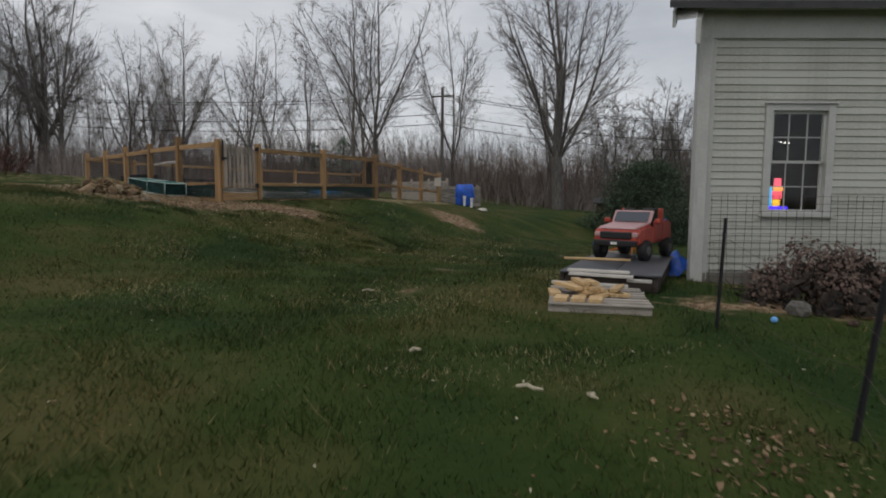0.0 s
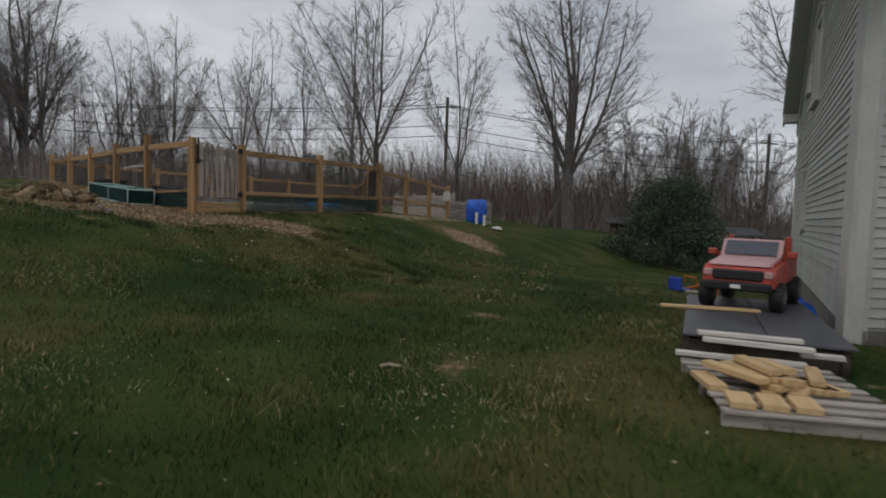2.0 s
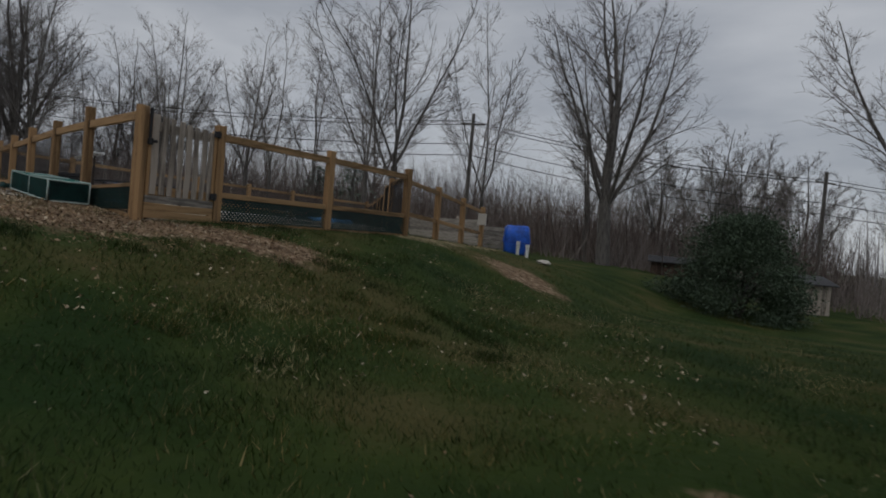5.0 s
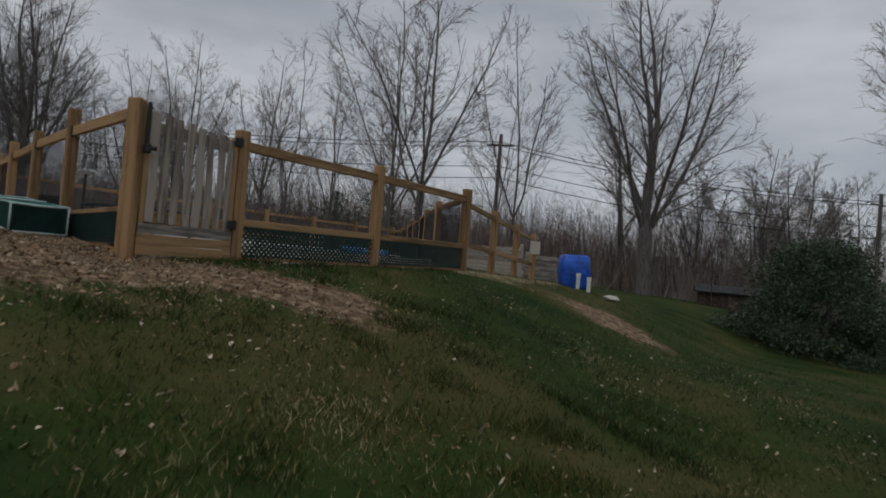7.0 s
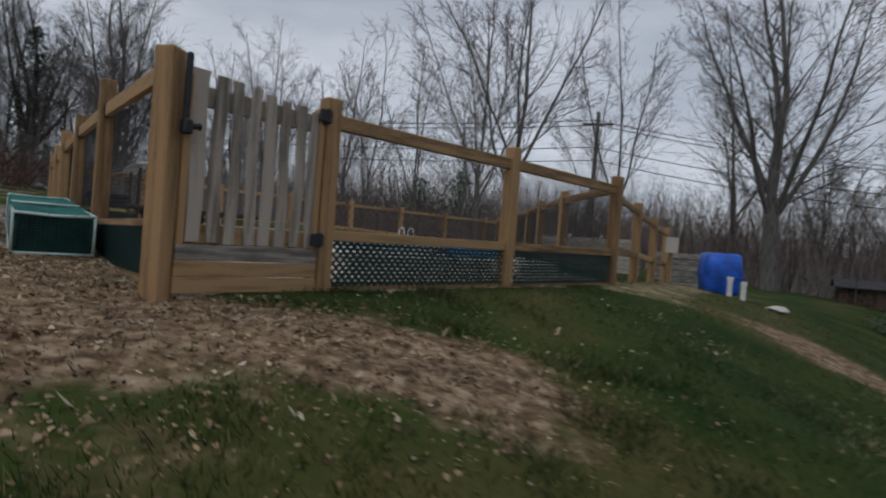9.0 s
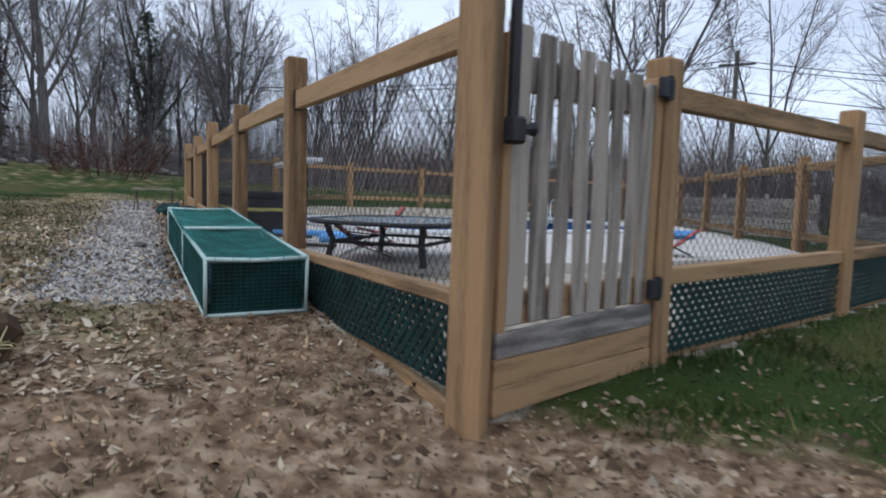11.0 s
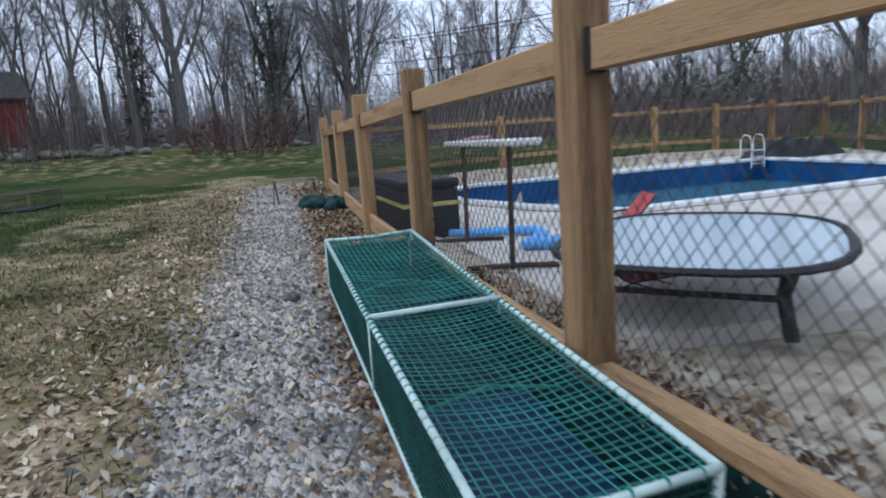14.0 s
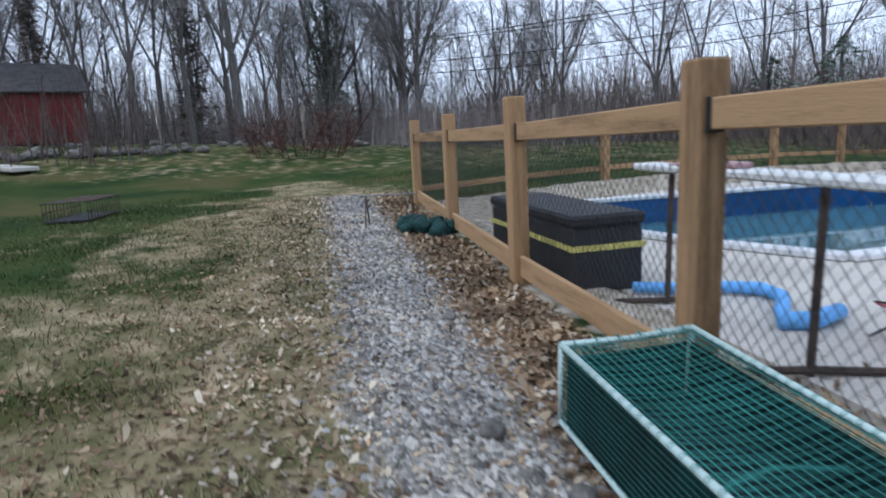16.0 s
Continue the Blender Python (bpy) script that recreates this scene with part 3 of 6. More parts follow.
for i, (a, b) in enumerate(zip(LEFT, LEFT[1:])):
    za, zb = fz(*a), fz(*b)
    ta, tb = ((3.043, 3.073), (3.073, 3.081), (3.081, 3.061), (3.061, 3.071), (3.071, 3.081))[i]
    bar(side_l, a, b, ta, tb, 0.128, 0.055, WOODX)
    if i < 2:
        la, lb = ((1.989, 1.946), (1.946, 1.996))[i]
        bar(side_l, a, b, la, lb, 0.055, 0.09, WOODX)
        lattice(side_l, a, b, la - 0.385, lb - 0.385, 0.33, side=0.03)
        bar(side_l, a, b, za + 0.06, zb + 0.06, 0.08, 0.04, WOODX, "bottom_board")
    else:
        bar(side_l, a, b, za + 0.24, zb + 0.24, 0.17, 0.045, WOODX, "bottom_board")
    chain(side_l, a, b, min(za, zb) + 0.22, 3.0, side=-0.06)
    # steel hanger at the rail's end
    n_ = math.hypot(b[0] - a[0], b[1] - a[1])
    hm = along(*a, *b)
    for x, zt in ((0.071, ta), (n_ - 0.071, tb)):
        sgn = 1 if x < 1 else -1
        hb = box(nb(), min(x, x + sgn * 0.028), max(x, x + sgn * 0.028), -0.034, -0.0285, zt - 0.132, zt + 0.004)
        box(hb, min(x, x + sgn * 0.028), max(x, x + sgn * 0.028), 0.0285, 0.034, zt - 0.132, zt + 0.004)
        box(hb, min(x, x + sgn * 0.028), max(x, x + sgn * 0.028), -0.034, 0.034, zt - 0.137, zt - 0.1325)
        part("rail_hanger", hb, BLACKP, side_l, "black steel rail hanger").matrix_basis = hm
side_b = thing("fence", pose(0, 0, 0), "far pool fence of pine posts and two rails", "fence", "pool fence sides")
for p in BACK[1:]:
    post(side_b, *p, 3.16, 64)
for a, b in zip(BACK, BACK[1:]):
    bar(side_b, a, b, 3.06, 3.06, 0.10, 0.06, WOODX)
    bar(side_b, a, b, fz(*a) + 0.3, fz(*b) + 0.3, 0.10, 0.05, WOODX)
    chain(side_b, a, b, fz(*a) + 0.15, 3.0, side=0.05, pitch=0.09)
side_r = thing("fence", pose(0, 0, 0), "short side pool fence of pine posts with brown netting", "fence", "pool fence sides")
for p in RIGHT[1:-1]:
    post(side_r, *p, 3.08, 110)
for i, (a, b) in enumerate(zip(RIGHT, RIGHT[1:])):
    bar(side_r, a, b, 2.98, 2.98, 0.12, 0.06, WOODX)
    bar(side_r, a, b, fz(*a) + 0.4, fz(*b) + 0.4, 0.10, 0.06, WOODX)
    chain(side_r, a, b, fz(*a) + 0.1, 2.95, side=0.05, pitch=0.05 if i == 0 else 0.08)
garden = thing("fence", pose(0, 0, 0), "low post-and-rail garden fence beyond the pool", "fence")
GARDEN = [P4, (-2.3, 22.05), (-1.95, 24.5), (-1.6, 26.95)]
for p in GARDEN[1:]:
    post(garden, *p, fz(*p) + 1.42, 80)
for a, b in zip(GARDEN, GARDEN[1:]):
    for h in (1.3, 0.55):
        bar(garden, a, b, fz(*a) + h, fz(*b) + h, 0.10, 0.05, WOODX)

# gate
gate = thing("gate", along(*P1, *P2), "closed gate of weathered grey pickets between pine posts", "gate")
GW = math.hypot(P2[0] - P1[0], P2[1] - P1[1])
g0 = fz(*P1) + 0.03
bm = box(nb(), 0.10, 0.15, -0.045, 0.045, g0, 2.98, bevel=0.004)
part("stile", bm, WOOD, gate)
bm = box(nb(), GW - 0.14, GW - 0.09, -0.045, 0.045, g0, 2.98, bevel=0.004)
part("stile", bm, WOOD, gate)
for z, wood in ((2.93, GREYWOOD), (g0 + 0.49, WOODX)):
    part("cross_rail", box(nb(), 0.15, GW - 0.14, 0.0, 0.04, z - 0.14, z, bevel=0.004), wood, gate)
for k in range(3):
    z = g0 + 0.01 + 0.114 * k
    bm = box(nb(), 0.09 + 0.004 * k, GW - 0.08 - 0.003 * k, -0.05 + 0.003 * (k % 2), -0.02, z, z + 0.110, bevel=0.004)
    bmesh.ops.bisect_plane(bm, geom=bm.verts[:] + bm.edges[:] + bm.faces[:], plane_co=(0.5, 0, 0), plane_no=(1, 0, 0))
    bmesh.ops.bisect_plane(bm, geom=bm.verts[:] + bm.edges[:] + bm.faces[:], plane_co=(0.9, 0, 0), plane_no=(1, 0, 0))
    for v in bm.verts:
        v.co.z += 0.006 * math.sin(4 * v.co.x + 2 * k) * (v.co.z > z + 0.05)
    part("kick_board", bm, (WOODX, WOODX, OLDWOOD)[k], gate, "weathered bottom plank")
xs_ = 0.155
rg = random.Random(5)
for k in range(8):
    wdt = rg.choice((0.10, 0.085, 0.115, 0.095))
    bm = box(nb(), xs_, xs_ + wdt, -0.03, -0.008, g0 + 0.352 + rg.uniform(0, 0.012), 3.05 - 0.012 * k - rg.uniform(0, 0.02), bevel=0.004)
    for e_ in range(3):
        bmesh.ops.bisect_plane(bm, geom=bm.verts[:] + bm.edges[:] + bm.faces[:], plane_co=(0, 0, g0 + 0.65 + 0.33 * e_), plane_no=(0, 0, 1))
    mid_, flare, ph = xs_ + wdt / 2, rg.uniform(-0.16, 0.26), rg.uniform(0, 6)
    for v in bm.verts:
        v.co.x = mid_ + (v.co.x - mid_) * (1 + flare * (v.co.z - 2.35)) + 0.012 * math.sin(4.5 * v.co.z + ph)
    part("picket", bm, GREYWOOD, gate)
    xs_ += wdt + (0.045 if k not in (2, 5) else 0.06)
    if xs_ > GW - 0.2:
        break
for z in (2.93, 1.92):
    bm = box(nb(), GW - 0.17, GW - 0.05, -0.085, -0.052, z - 0.05, z + 0.05, bevel=0.006)
    tube(bm, [(GW - 0.09, -0.075, z - 0.06), (GW - 0.09, -0.075, z + 0.06)], 0.018, 8)
    part("hinge", bm, BLACKP, gate, "black hinge")
bm = box(nb(), 0.06, 0.10, -0.125, -0.08, 2.60, 3.10, bevel=0.012)
box(bm, 0.05, 0.115, -0.15, -0.075, 2.56, 2.66, bevel=0.012)
tube(bm, [(0.08, -0.12, 2.61), (0.15, -0.125, 2.62), (0.17, -0.125, 2.62)], [0.02, 0.02, 0.028], 8)
part("latch", bm, BLACKP, gate, "tall black magnetic latch")

# ---- green netted cage along the fence ----
ct, cl = (-7.075, 14.364), (-9.473, 16.055)
CL = math.hypot(cl[0] - ct[0], cl[1] - ct[1])
cage = thing("net_cage", along(*ct, *cl, 1.606) @ pose(0, 0, 0, 0, -3.74, 0), "long low cage of white pipe wrapped in green netting", "cage")
CW, CH = 0.585, 0.354
CM = 0.46
corners = [(0, 0), (CL, 0), (CL, -CW), (0, -CW)]
for z in (0.02, CH):
    for (ax, ay), (bx, by) in zip(corners, corners[1:] + corners[:1]):
        part("pipe", tube(nb(), [(ax, ay, z), ((ax + bx) / 2, (ay + by) / 2, z - (0.012 if z > 0.1 else 0)), (bx, by, z)], 0.013, 8), PVC, cage, smooth=True)
for x in (0, CL * CM, CL):
    for y in (0, -CW):
        part("upright", tube(nb(), [(x, y, 0.02), (x, y, CH)], 0.012, 8), PVC, cage, smooth=True)
part("cross_pipe", tube(nb(), [(CL * CM, 0, CH + 0.004), (CL * CM, -CW, CH + 0.004)], 0.014, 8), PVC, cage, smooth=True)
part("lower_cross_pipe", tube(nb(), [(CL * 0.73, 0, 0.2), (CL * 0.73, -CW / 2, 0.26), (CL * 0.73, -CW, 0.2)], 0.008, 6), NETM, cage)
part("lower_cross_pipe", tube(nb(), [(CL * 0.26, 0, 0.2), (CL * 0.26, -CW / 2, 0.26), (CL * 0.26, -CW, 0.2)], 0.008, 6), NETM, cage)


def netting(name, origin, eu, ev, nu, nv, mat, r, sag=0.0, label=""):
    verts, faces = [], []
    o, eu, ev = Vector(origin), Vector(eu), Vector(ev)
    nrm = eu.cross(ev).normalized()

    def cord(f, steps):
        prev = None
        for s in range(steps + 1):
            p, d = f(s / steps)
            d = d.normalized()
            q = d.cross(nrm).normalized() * r
            i = len(verts)
            verts.extend([tuple(p + q), tuple(p + nrm * r), tuple(p - q), tuple(p - nrm * r)])
            if prev is not None:
                for j in range(4):
                    faces.append((prev + j, prev + (j + 1) % 4, i + (j + 1) % 4, i + j))
            prev = i

    def dip(a, b):
        return Vector((0, 0, -sag * math.sin(math.pi * b) * abs(math.sin(2 * math.pi * a)) ** 0.5))

    for a in range(1, nu):
        f_ = a / nu
        cord(lambda s: (o + eu * f_ + ev * s + dip(f_, s) + eu.normalized() * 0.006 * math.sin(a * 2.3 + 5 * s), ev), 6 if sag else 2)
    for b in range(1, nv):
        f_ = b / nv
        cord(lambda s: (o + eu * s + ev * f_ + dip(s, f_), eu), 24 if sag else 6)
    return soup(name, verts, faces, mat, cage, label, "", "")


netting("top_net", (0, 0, CH), (CL, 0, 0), (0, -CW, 0), 84, 18, NETM, 0.0026, 0.035, "green square netting")
# side and end cords carry their shade in a darker green than the top
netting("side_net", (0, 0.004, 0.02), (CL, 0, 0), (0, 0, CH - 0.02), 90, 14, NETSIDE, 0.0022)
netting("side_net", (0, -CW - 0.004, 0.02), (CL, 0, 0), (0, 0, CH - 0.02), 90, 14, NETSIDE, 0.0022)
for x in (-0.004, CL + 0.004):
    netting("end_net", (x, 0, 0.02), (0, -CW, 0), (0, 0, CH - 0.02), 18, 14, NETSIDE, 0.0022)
# added sheets just inside the nets, coloured as the dim interior
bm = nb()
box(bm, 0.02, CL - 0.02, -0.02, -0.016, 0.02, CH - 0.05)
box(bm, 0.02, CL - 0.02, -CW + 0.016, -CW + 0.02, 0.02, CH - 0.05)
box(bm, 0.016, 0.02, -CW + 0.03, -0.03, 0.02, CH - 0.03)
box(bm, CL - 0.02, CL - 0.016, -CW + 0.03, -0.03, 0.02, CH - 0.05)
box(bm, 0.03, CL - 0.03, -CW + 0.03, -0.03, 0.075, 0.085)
part("net_lining", bm, NETSHADE, cage, "near-black green sheets added for the shade inside the cage")
ties = [None]
for y_ in (0, -CW):
    for q in range(54):
        spot = pose(0.04 + q * (CL - 0.08) / 53, y_, CH - 0.004)
        if ties[0] is None:
            ob = part("tie", tube(nb(), [(-0.0022, 0, 0), (0.0022, 0, 0)], 0.0150, 7), NETM, cage, "dark green cord tie")
            ob.matrix_basis, ties[0] = spot, ob.data
        else:
            ob = new("tie", ties[0])
            ob.parent, ob.matrix_basis = cage, spot
for x_ in (0, CL * CM, CL):
    for q in range(6):
        ob = new("tie", ties[0])
        ob.parent, ob.matrix_basis = cage, pose(x_, -0.05 - q * (CW - 0.1) / 5, CH, 0, 0, 90)
bm = box(nb(), 0.12, 0.95, -CW + 0.06, -0.07, 0.09, 0.13, bevel=0.01)
part("tray", bm, TRAYM, cage, "dark blue plastic tray")

# ---- trees ----
def limb(verts, faces, p, d, length, r0, r1, sides, steps, rnd, wander=0.12, lift=0.05):
    """One bent, tapering branch. Returns its points, directions and radii."""
    pts = []
    prev = None
    for s in range(steps + 1):
        r = r0 + (r1 - r0) * s / steps
        a = d.cross(Vector((0.3, 0.2, 1)) if abs(d.z) < 0.9 else Vector((1, 0.1, 0))).normalized()
        b = d.cross(a)
        i = len(verts)
        for j in range(sides):
            w = 2 * math.pi * j / sides
            verts.append(tuple(p + (a * math.cos(w) + b * math.sin(w)) * r))
        if prev is not None:
            for j in range(sides):
                faces.append((prev + j, prev + (j + 1) % sides, i + (j + 1) % sides, i + j))
        prev = i
        pts.append((p.copy(), d.copy(), r))
        p = p + d * (length / steps)
        d = (d + Vector((rnd.gauss(0, wander), rnd.gauss(0, wander), rnd.gauss(0, wander) + lift))).normalized()
    return pts


def bend(d, angle, rnd):
    a = d.cross(Vector((rnd.uniform(-1, 1), rnd.uniform(-1, 1), rnd.uniform(-1, 1)))).normalized()
    return (Matrix.Rotation(angle, 3, a) @ d).normalized()


def grow(seed, height, stems, spread, girth, lead=1, fine=6):
    """Meshes of a bare tree's trunk, which forks low into arching stems, and its crown of limbs and twigs."""
    rnd = random.Random(seed)
    tv, tf, cv, cf = [], [], [], []
    bole = limb(tv, tf, Vector((0, 0, -0.3)), Vector((rnd.uniform(-0.05, 0.05), rnd.uniform(-0.05, 0.05), 1)).normalized(), height * 0.24, girth, girth * 0.78, 8, 4, rnd, 0.03, 0.03)
    turn = rnd.uniform(0, 6.28)
    for st in range(stems):
        a = turn + st * 2.4
        tilt = spread * (0.12 if st < lead else rnd.uniform(0.45, 1.0))
        p, d, r = bole[4 if st < 3 else 3]
        d0 = Vector((math.cos(a) * tilt, math.sin(a) * tilt, 1)).normalized()
        ln = height * (0.76 - 0.24 * tilt / spread) * rnd.uniform(0.92, 1.06)
        main = limb(tv, tf, p, d0, ln, r * (rnd.uniform(0.60, 0.7) if st < lead else rnd.uniform(0.36, 0.5)), 0.018, 6, 11, rnd, 0.06, 0.035)
        for k in range(13):
            f = 0.16 + 0.82 * (k + rnd.random()) / 13
            p1, d1, r1 = main[min(11, int(f * 11))]
            l1n = ln * rnd.uniform(0.26, 0.44) * (1.05 - 0.62 * abs(f - 0.35) - 0.25 * f)
            aa = a + (rnd.uniform(-3.1, 3.1) if st < lead else rnd.uniform(-1.7, 1.7))
            out_d = Vector((math.cos(aa), math.sin(aa), rnd.uniform(0.0, 0.6))).normalized()
            l1 = limb(cv, cf, p1, (d1 * 0.75 + out_d * rnd.uniform(0.6, 1.1)).normalized(), l1n, max(0.015, r1 * 0.40), 0.011, 4, 5, rnd, 0.11, 0.05)
            for q in range(7):
                g = 0.2 + 0.8 * (q + rnd.random()) / 7
                p2, d2, r2 = l1[min(5, int(g * 5))]
                l2 = limb(cv, cf, p2, bend(d2, rnd.uniform(0.35, 0.85), rnd), l1n * rnd.uniform(0.25, 0.45), max(0.010, r2 * 0.5), 0.006, 3, 3, rnd, 0.12, 0.05)
                for q2 in range(fine):
                    p3, d3, r3 = l2[rnd.randint(1, 3)]
                    limb(cv, cf, p3, bend(d3, rnd.uniform(0.35, 0.95), rnd), l1n * rnd.uniform(0.10, 0.24), 0.008, 0.004, 3, 1, rnd, 0.12, 0.04)
    out = []
    for nm, v, f, mat in (("trunk", tv, tf, BARK), ("crown", cv, cf, TWIG)):
        me = bpy.data.meshes.new(nm)
        me.from_pydata(v, [], f)
        me.materials.append(mat)
        out.append(me)
    return out


def bare_tree(meshes, x, y, size, turn, label):
    t = thing("tree", pose(x, y, fz(x, y) - 0.1, 0, 0, turn) @ Matrix.Diagonal((size, size, size, 1)), label, "tree", "bare trees round the yard")
    for me in meshes:
        new(me.name, me).parent = t
    return t


KINDS = [grow(11, 17, 4, 0.60, 0.20, 1, 5), grow(12, 18, 5, 0.66, 0.25, 1, 4), grow(13, 16, 4, 0.48, 0.16, 1, 5), grow(14, 19.5, 7, 0.58, 0.42, 2, 8), grow(15, 12, 8, 0.70, 0.15, 1, 8), grow(16, 17, 3, 0.42, 0.17, 1, 5)]
TALL = "tall leafless tree with grey bark and fine twigs"
for k, x, y, size, turn, label in (
    (3, 4.3, 45.5, 1.12, 20, "large leafless maple with two upright grey stems"),
    (1, -8.0, 38.5, 0.98, 70, TALL), (2, -10.6, 42.0, 1.05, 10, TALL), (5, -3.6, 44.0, 0.92, 130, "slim leafless tree behind the fence"),
    (0, -28.5, 48.5, 0.92, 200, TALL), (1, -23.0, 50.0, 0.85, 40, TALL), (5, -19.5, 47.0, 0.85, 80, TALL), (0, -17.0, 49.0, 0.8, 300, TALL),
    (2, -38.0, 44.0, 1.0, 60, TALL), (3, -44.0, 42.0, 0.95, 150, TALL), (1, -34.0, 41.0, 0.9, 15, TALL), (5, -48.0, 50.0, 1.1, 15, TALL),
    (4, 13.0, 54.0, 1.05, 0, "clump of slender leafless stems with rounded crown"), (4, 16.5, 57.0, 1.1, 90, "clump of slender leafless stems with rounded crown"),
    (4, 19.5, 55.0, 1.0, 140, "clump of slender leafless stems with rounded crown"), (4, 14.8, 52.0, 0.95, 250, "clump of slender leafless stems with rounded crown"),
    (4, 10.0, 58.0, 1.05, 200, "clump of slender leafless stems with rounded crown"), (0, 27.5, 58.0, 0.8, 75, TALL), (2, 35.0, 60.0, 0.8, 75, TALL),
    (3, 21.5, 41.5, 1.3, 245, "spreading leafless tree beyond the house"),
):
    bare_tree(KINDS[k], x, y, size, turn, label)
rl = random.Random(77)
for q in range(4):
    bare_tree(KINDS[rl.choice((0, 1, 2, 5, 3))], rl.uniform(-42, -34), rl.uniform(44, 56), rl.uniform(0.85, 1.1), rl.uniform(0, 360), TALL)
for q in range(18):
    az, d = radians(57 + 27 * q / 18 + rl.uniform(-1, 1)), rl.uniform(30, 52)
    bare_tree(KINDS[rl.choice((0, 1, 2, 5, 5))], -8 - d * math.sin(az), 14 + d * math.cos(az), rl.uniform(0.85, 1.2), rl.uniform(0, 360), TALL)
rt = random.Random(21)
placed = []
while len(placed) < 46:
    az = radians(rt.uniform(-28, 128))
    d = rt.uniform(33, 62)
    x, y = -9 - d * math.sin(az), 14 + d * math.cos(az)
    if az < radians(48) and (d < 42 or rt.random() < 0.4):
        continue
    if any((x - a) ** 2 + (y - b) ** 2 < 5 for a, b in placed):
        continue
    placed.append((x, y))
    bare_tree(KINDS[rt.choice((0, 1, 5, 5, 2, 2))], x, y, rt.uniform(0.75, 1.15), rt.uniform(0, 360), TALL)


def far_woods(name, count, near, reach, hi, twigs, mat, label, lo_az=-65, hi_az=150, seed=3, thick=0.10, cx=-9, cy=14, tip=0.07):
    """Thin stems and twigs of a wood seen from afar, in one mesh."""
    g = np.random.default_rng(seed)
    az = np.radians(g.uniform(lo_az, hi_az, count))
    d = near + (reach - near) * g.random(count) ** 0.8
    x, y = cx - d * np.sin(az), cy + d * np.cos(az)
    z = gz(x, y)
    h = hi * (0.3 + 0.85 * g.random(count) ** 1.3)
    V, F = [], []
    px, py = np.cos(az), np.sin(az)
    r = thick * g.uniform(0.5, 1.2, count)
    lean = g.normal(0, tip, (count, 2)) * h[:, None]
    base = np.stack([x, y, z - 0.2], 1)
    top = np.stack([x + lean[:, 0], y + lean[:, 1], z + h], 1)
    side = np.stack([px, py, np.zeros(count)], 1)
    fwd = np.stack([-py, px, np.zeros(count)], 1)
    a, b, c = base + side * r[:, None], base - side * r[:, None], base + fwd * r[:, None]
    V.append(np.stack([a, b, c, top], 1).reshape(-1, 3))
    i = np.arange(count)[:, None] * 4
    F.append(np.concatenate([i + [0, 1, 3], i + [1, 2, 3], i + [2, 0, 3]], 0))
    n = count * twigs
    idx = np.repeat(np.arange(count), twigs)
    f = g.uniform(0.12, 1.0, n)
    p0 = base[idx] + (top[idx] - base[idx]) * f[:, None]
    w = g.uniform(0, 2 * np.pi, n)
    ln = h[idx] * g.uniform(0.10, 0.30, n) * (1.2 - f * 0.8)
    dirn = np.stack([np.cos(w) * 0.7, np.sin(w) * 0.7, g.uniform(0.0, 1.1, n)], 1)
    p1 = p0 + dirn * ln[:, None]
    wd = np.stack([np.zeros(n), np.zeros(n), np.ones(n)], 1) * (thick * 0.32) + side[idx] * thick * 0.2
    off = 4 * count
    V.append(np.stack([p0 + wd * 0.6, p0 - wd * 0.6, p1], 1).reshape(-1, 3))
    j = off + np.arange(n)[:, None] * 3
    F.append(j + [0, 1, 2])
    m = n * 2
    k2 = np.repeat(np.arange(n), 2)
    s0 = p0[k2] + (p1 - p0)[k2] * g.uniform(0.3, 0.9, m)[:, None]
    s1 = s0 + (dirn[k2] + g.normal(0, 0.45, (m, 3))) * (ln[k2] * 0.5)[:, None]
    V.append(np.stack([s0 + wd[k2] * 0.35, s0 - wd[k2] * 0.35, s1], 1).reshape(-1, 3))
    j = off + 3 * n + np.arange(m)[:, None] * 3
    F.append(j + [0, 1, 2])
    return soup(name, np.concatenate(V).tolist(), np.concatenate(F).tolist(), mat, None, label, "woods")


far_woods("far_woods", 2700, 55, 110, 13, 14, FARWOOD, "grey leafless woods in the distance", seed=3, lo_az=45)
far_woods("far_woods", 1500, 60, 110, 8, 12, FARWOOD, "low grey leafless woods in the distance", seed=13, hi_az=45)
far_woods("underbrush", 5200, 35, 62, 3.6, 12, BRUSHM, "tangled brown brush at the edge of the woods", seed=4, thick=0.035, tip=0.28, lo_az=-20, hi_az=150)
far_woods("sapling_thicket", 3800, 40, 66, 8.0, 15, BRUSHM, "thicket of bare brown saplings", seed=5, thick=0.036, tip=0.24, lo_az=42, hi_az=150)
far_woods("sapling_thicket", 3600, 43, 68, 7.6, 14, BRUSHM, "low thicket of bare brown saplings", seed=15, thick=0.034, tip=0.24, lo_az=-36, hi_az=44)
far_woods("roadside_brush", 2600, 34, 62, 3.0, 12, BRUSHM, "tangled brown brush beyond the lawn", seed=6, thick=0.035, tip=0.28, lo_az=-60, hi_az=-20)
far_woods("bank_brush", 2400, 25, 37, 1.9, 12, BRUSHD, "dense low brown brush behind the pool fence", seed=19, thick=0.03, lo_az=2, hi_az=44, tip=0.3)
far_woods("slope_brush", 4200, 40, 60, 6.2, 13, BRUSHD, "dense dark brown brush behind the slope", seed=17, thick=0.04, lo_az=-38, hi_az=38, tip=0.25)
far_woods("hillside_brush", 500, 1.5, 6, 2.2, 16, BRUSHM, "reddish dry shrub by the lawn", seed=8, thick=0.035, lo_az=0, hi_az=360, cx=-24, cy=36)


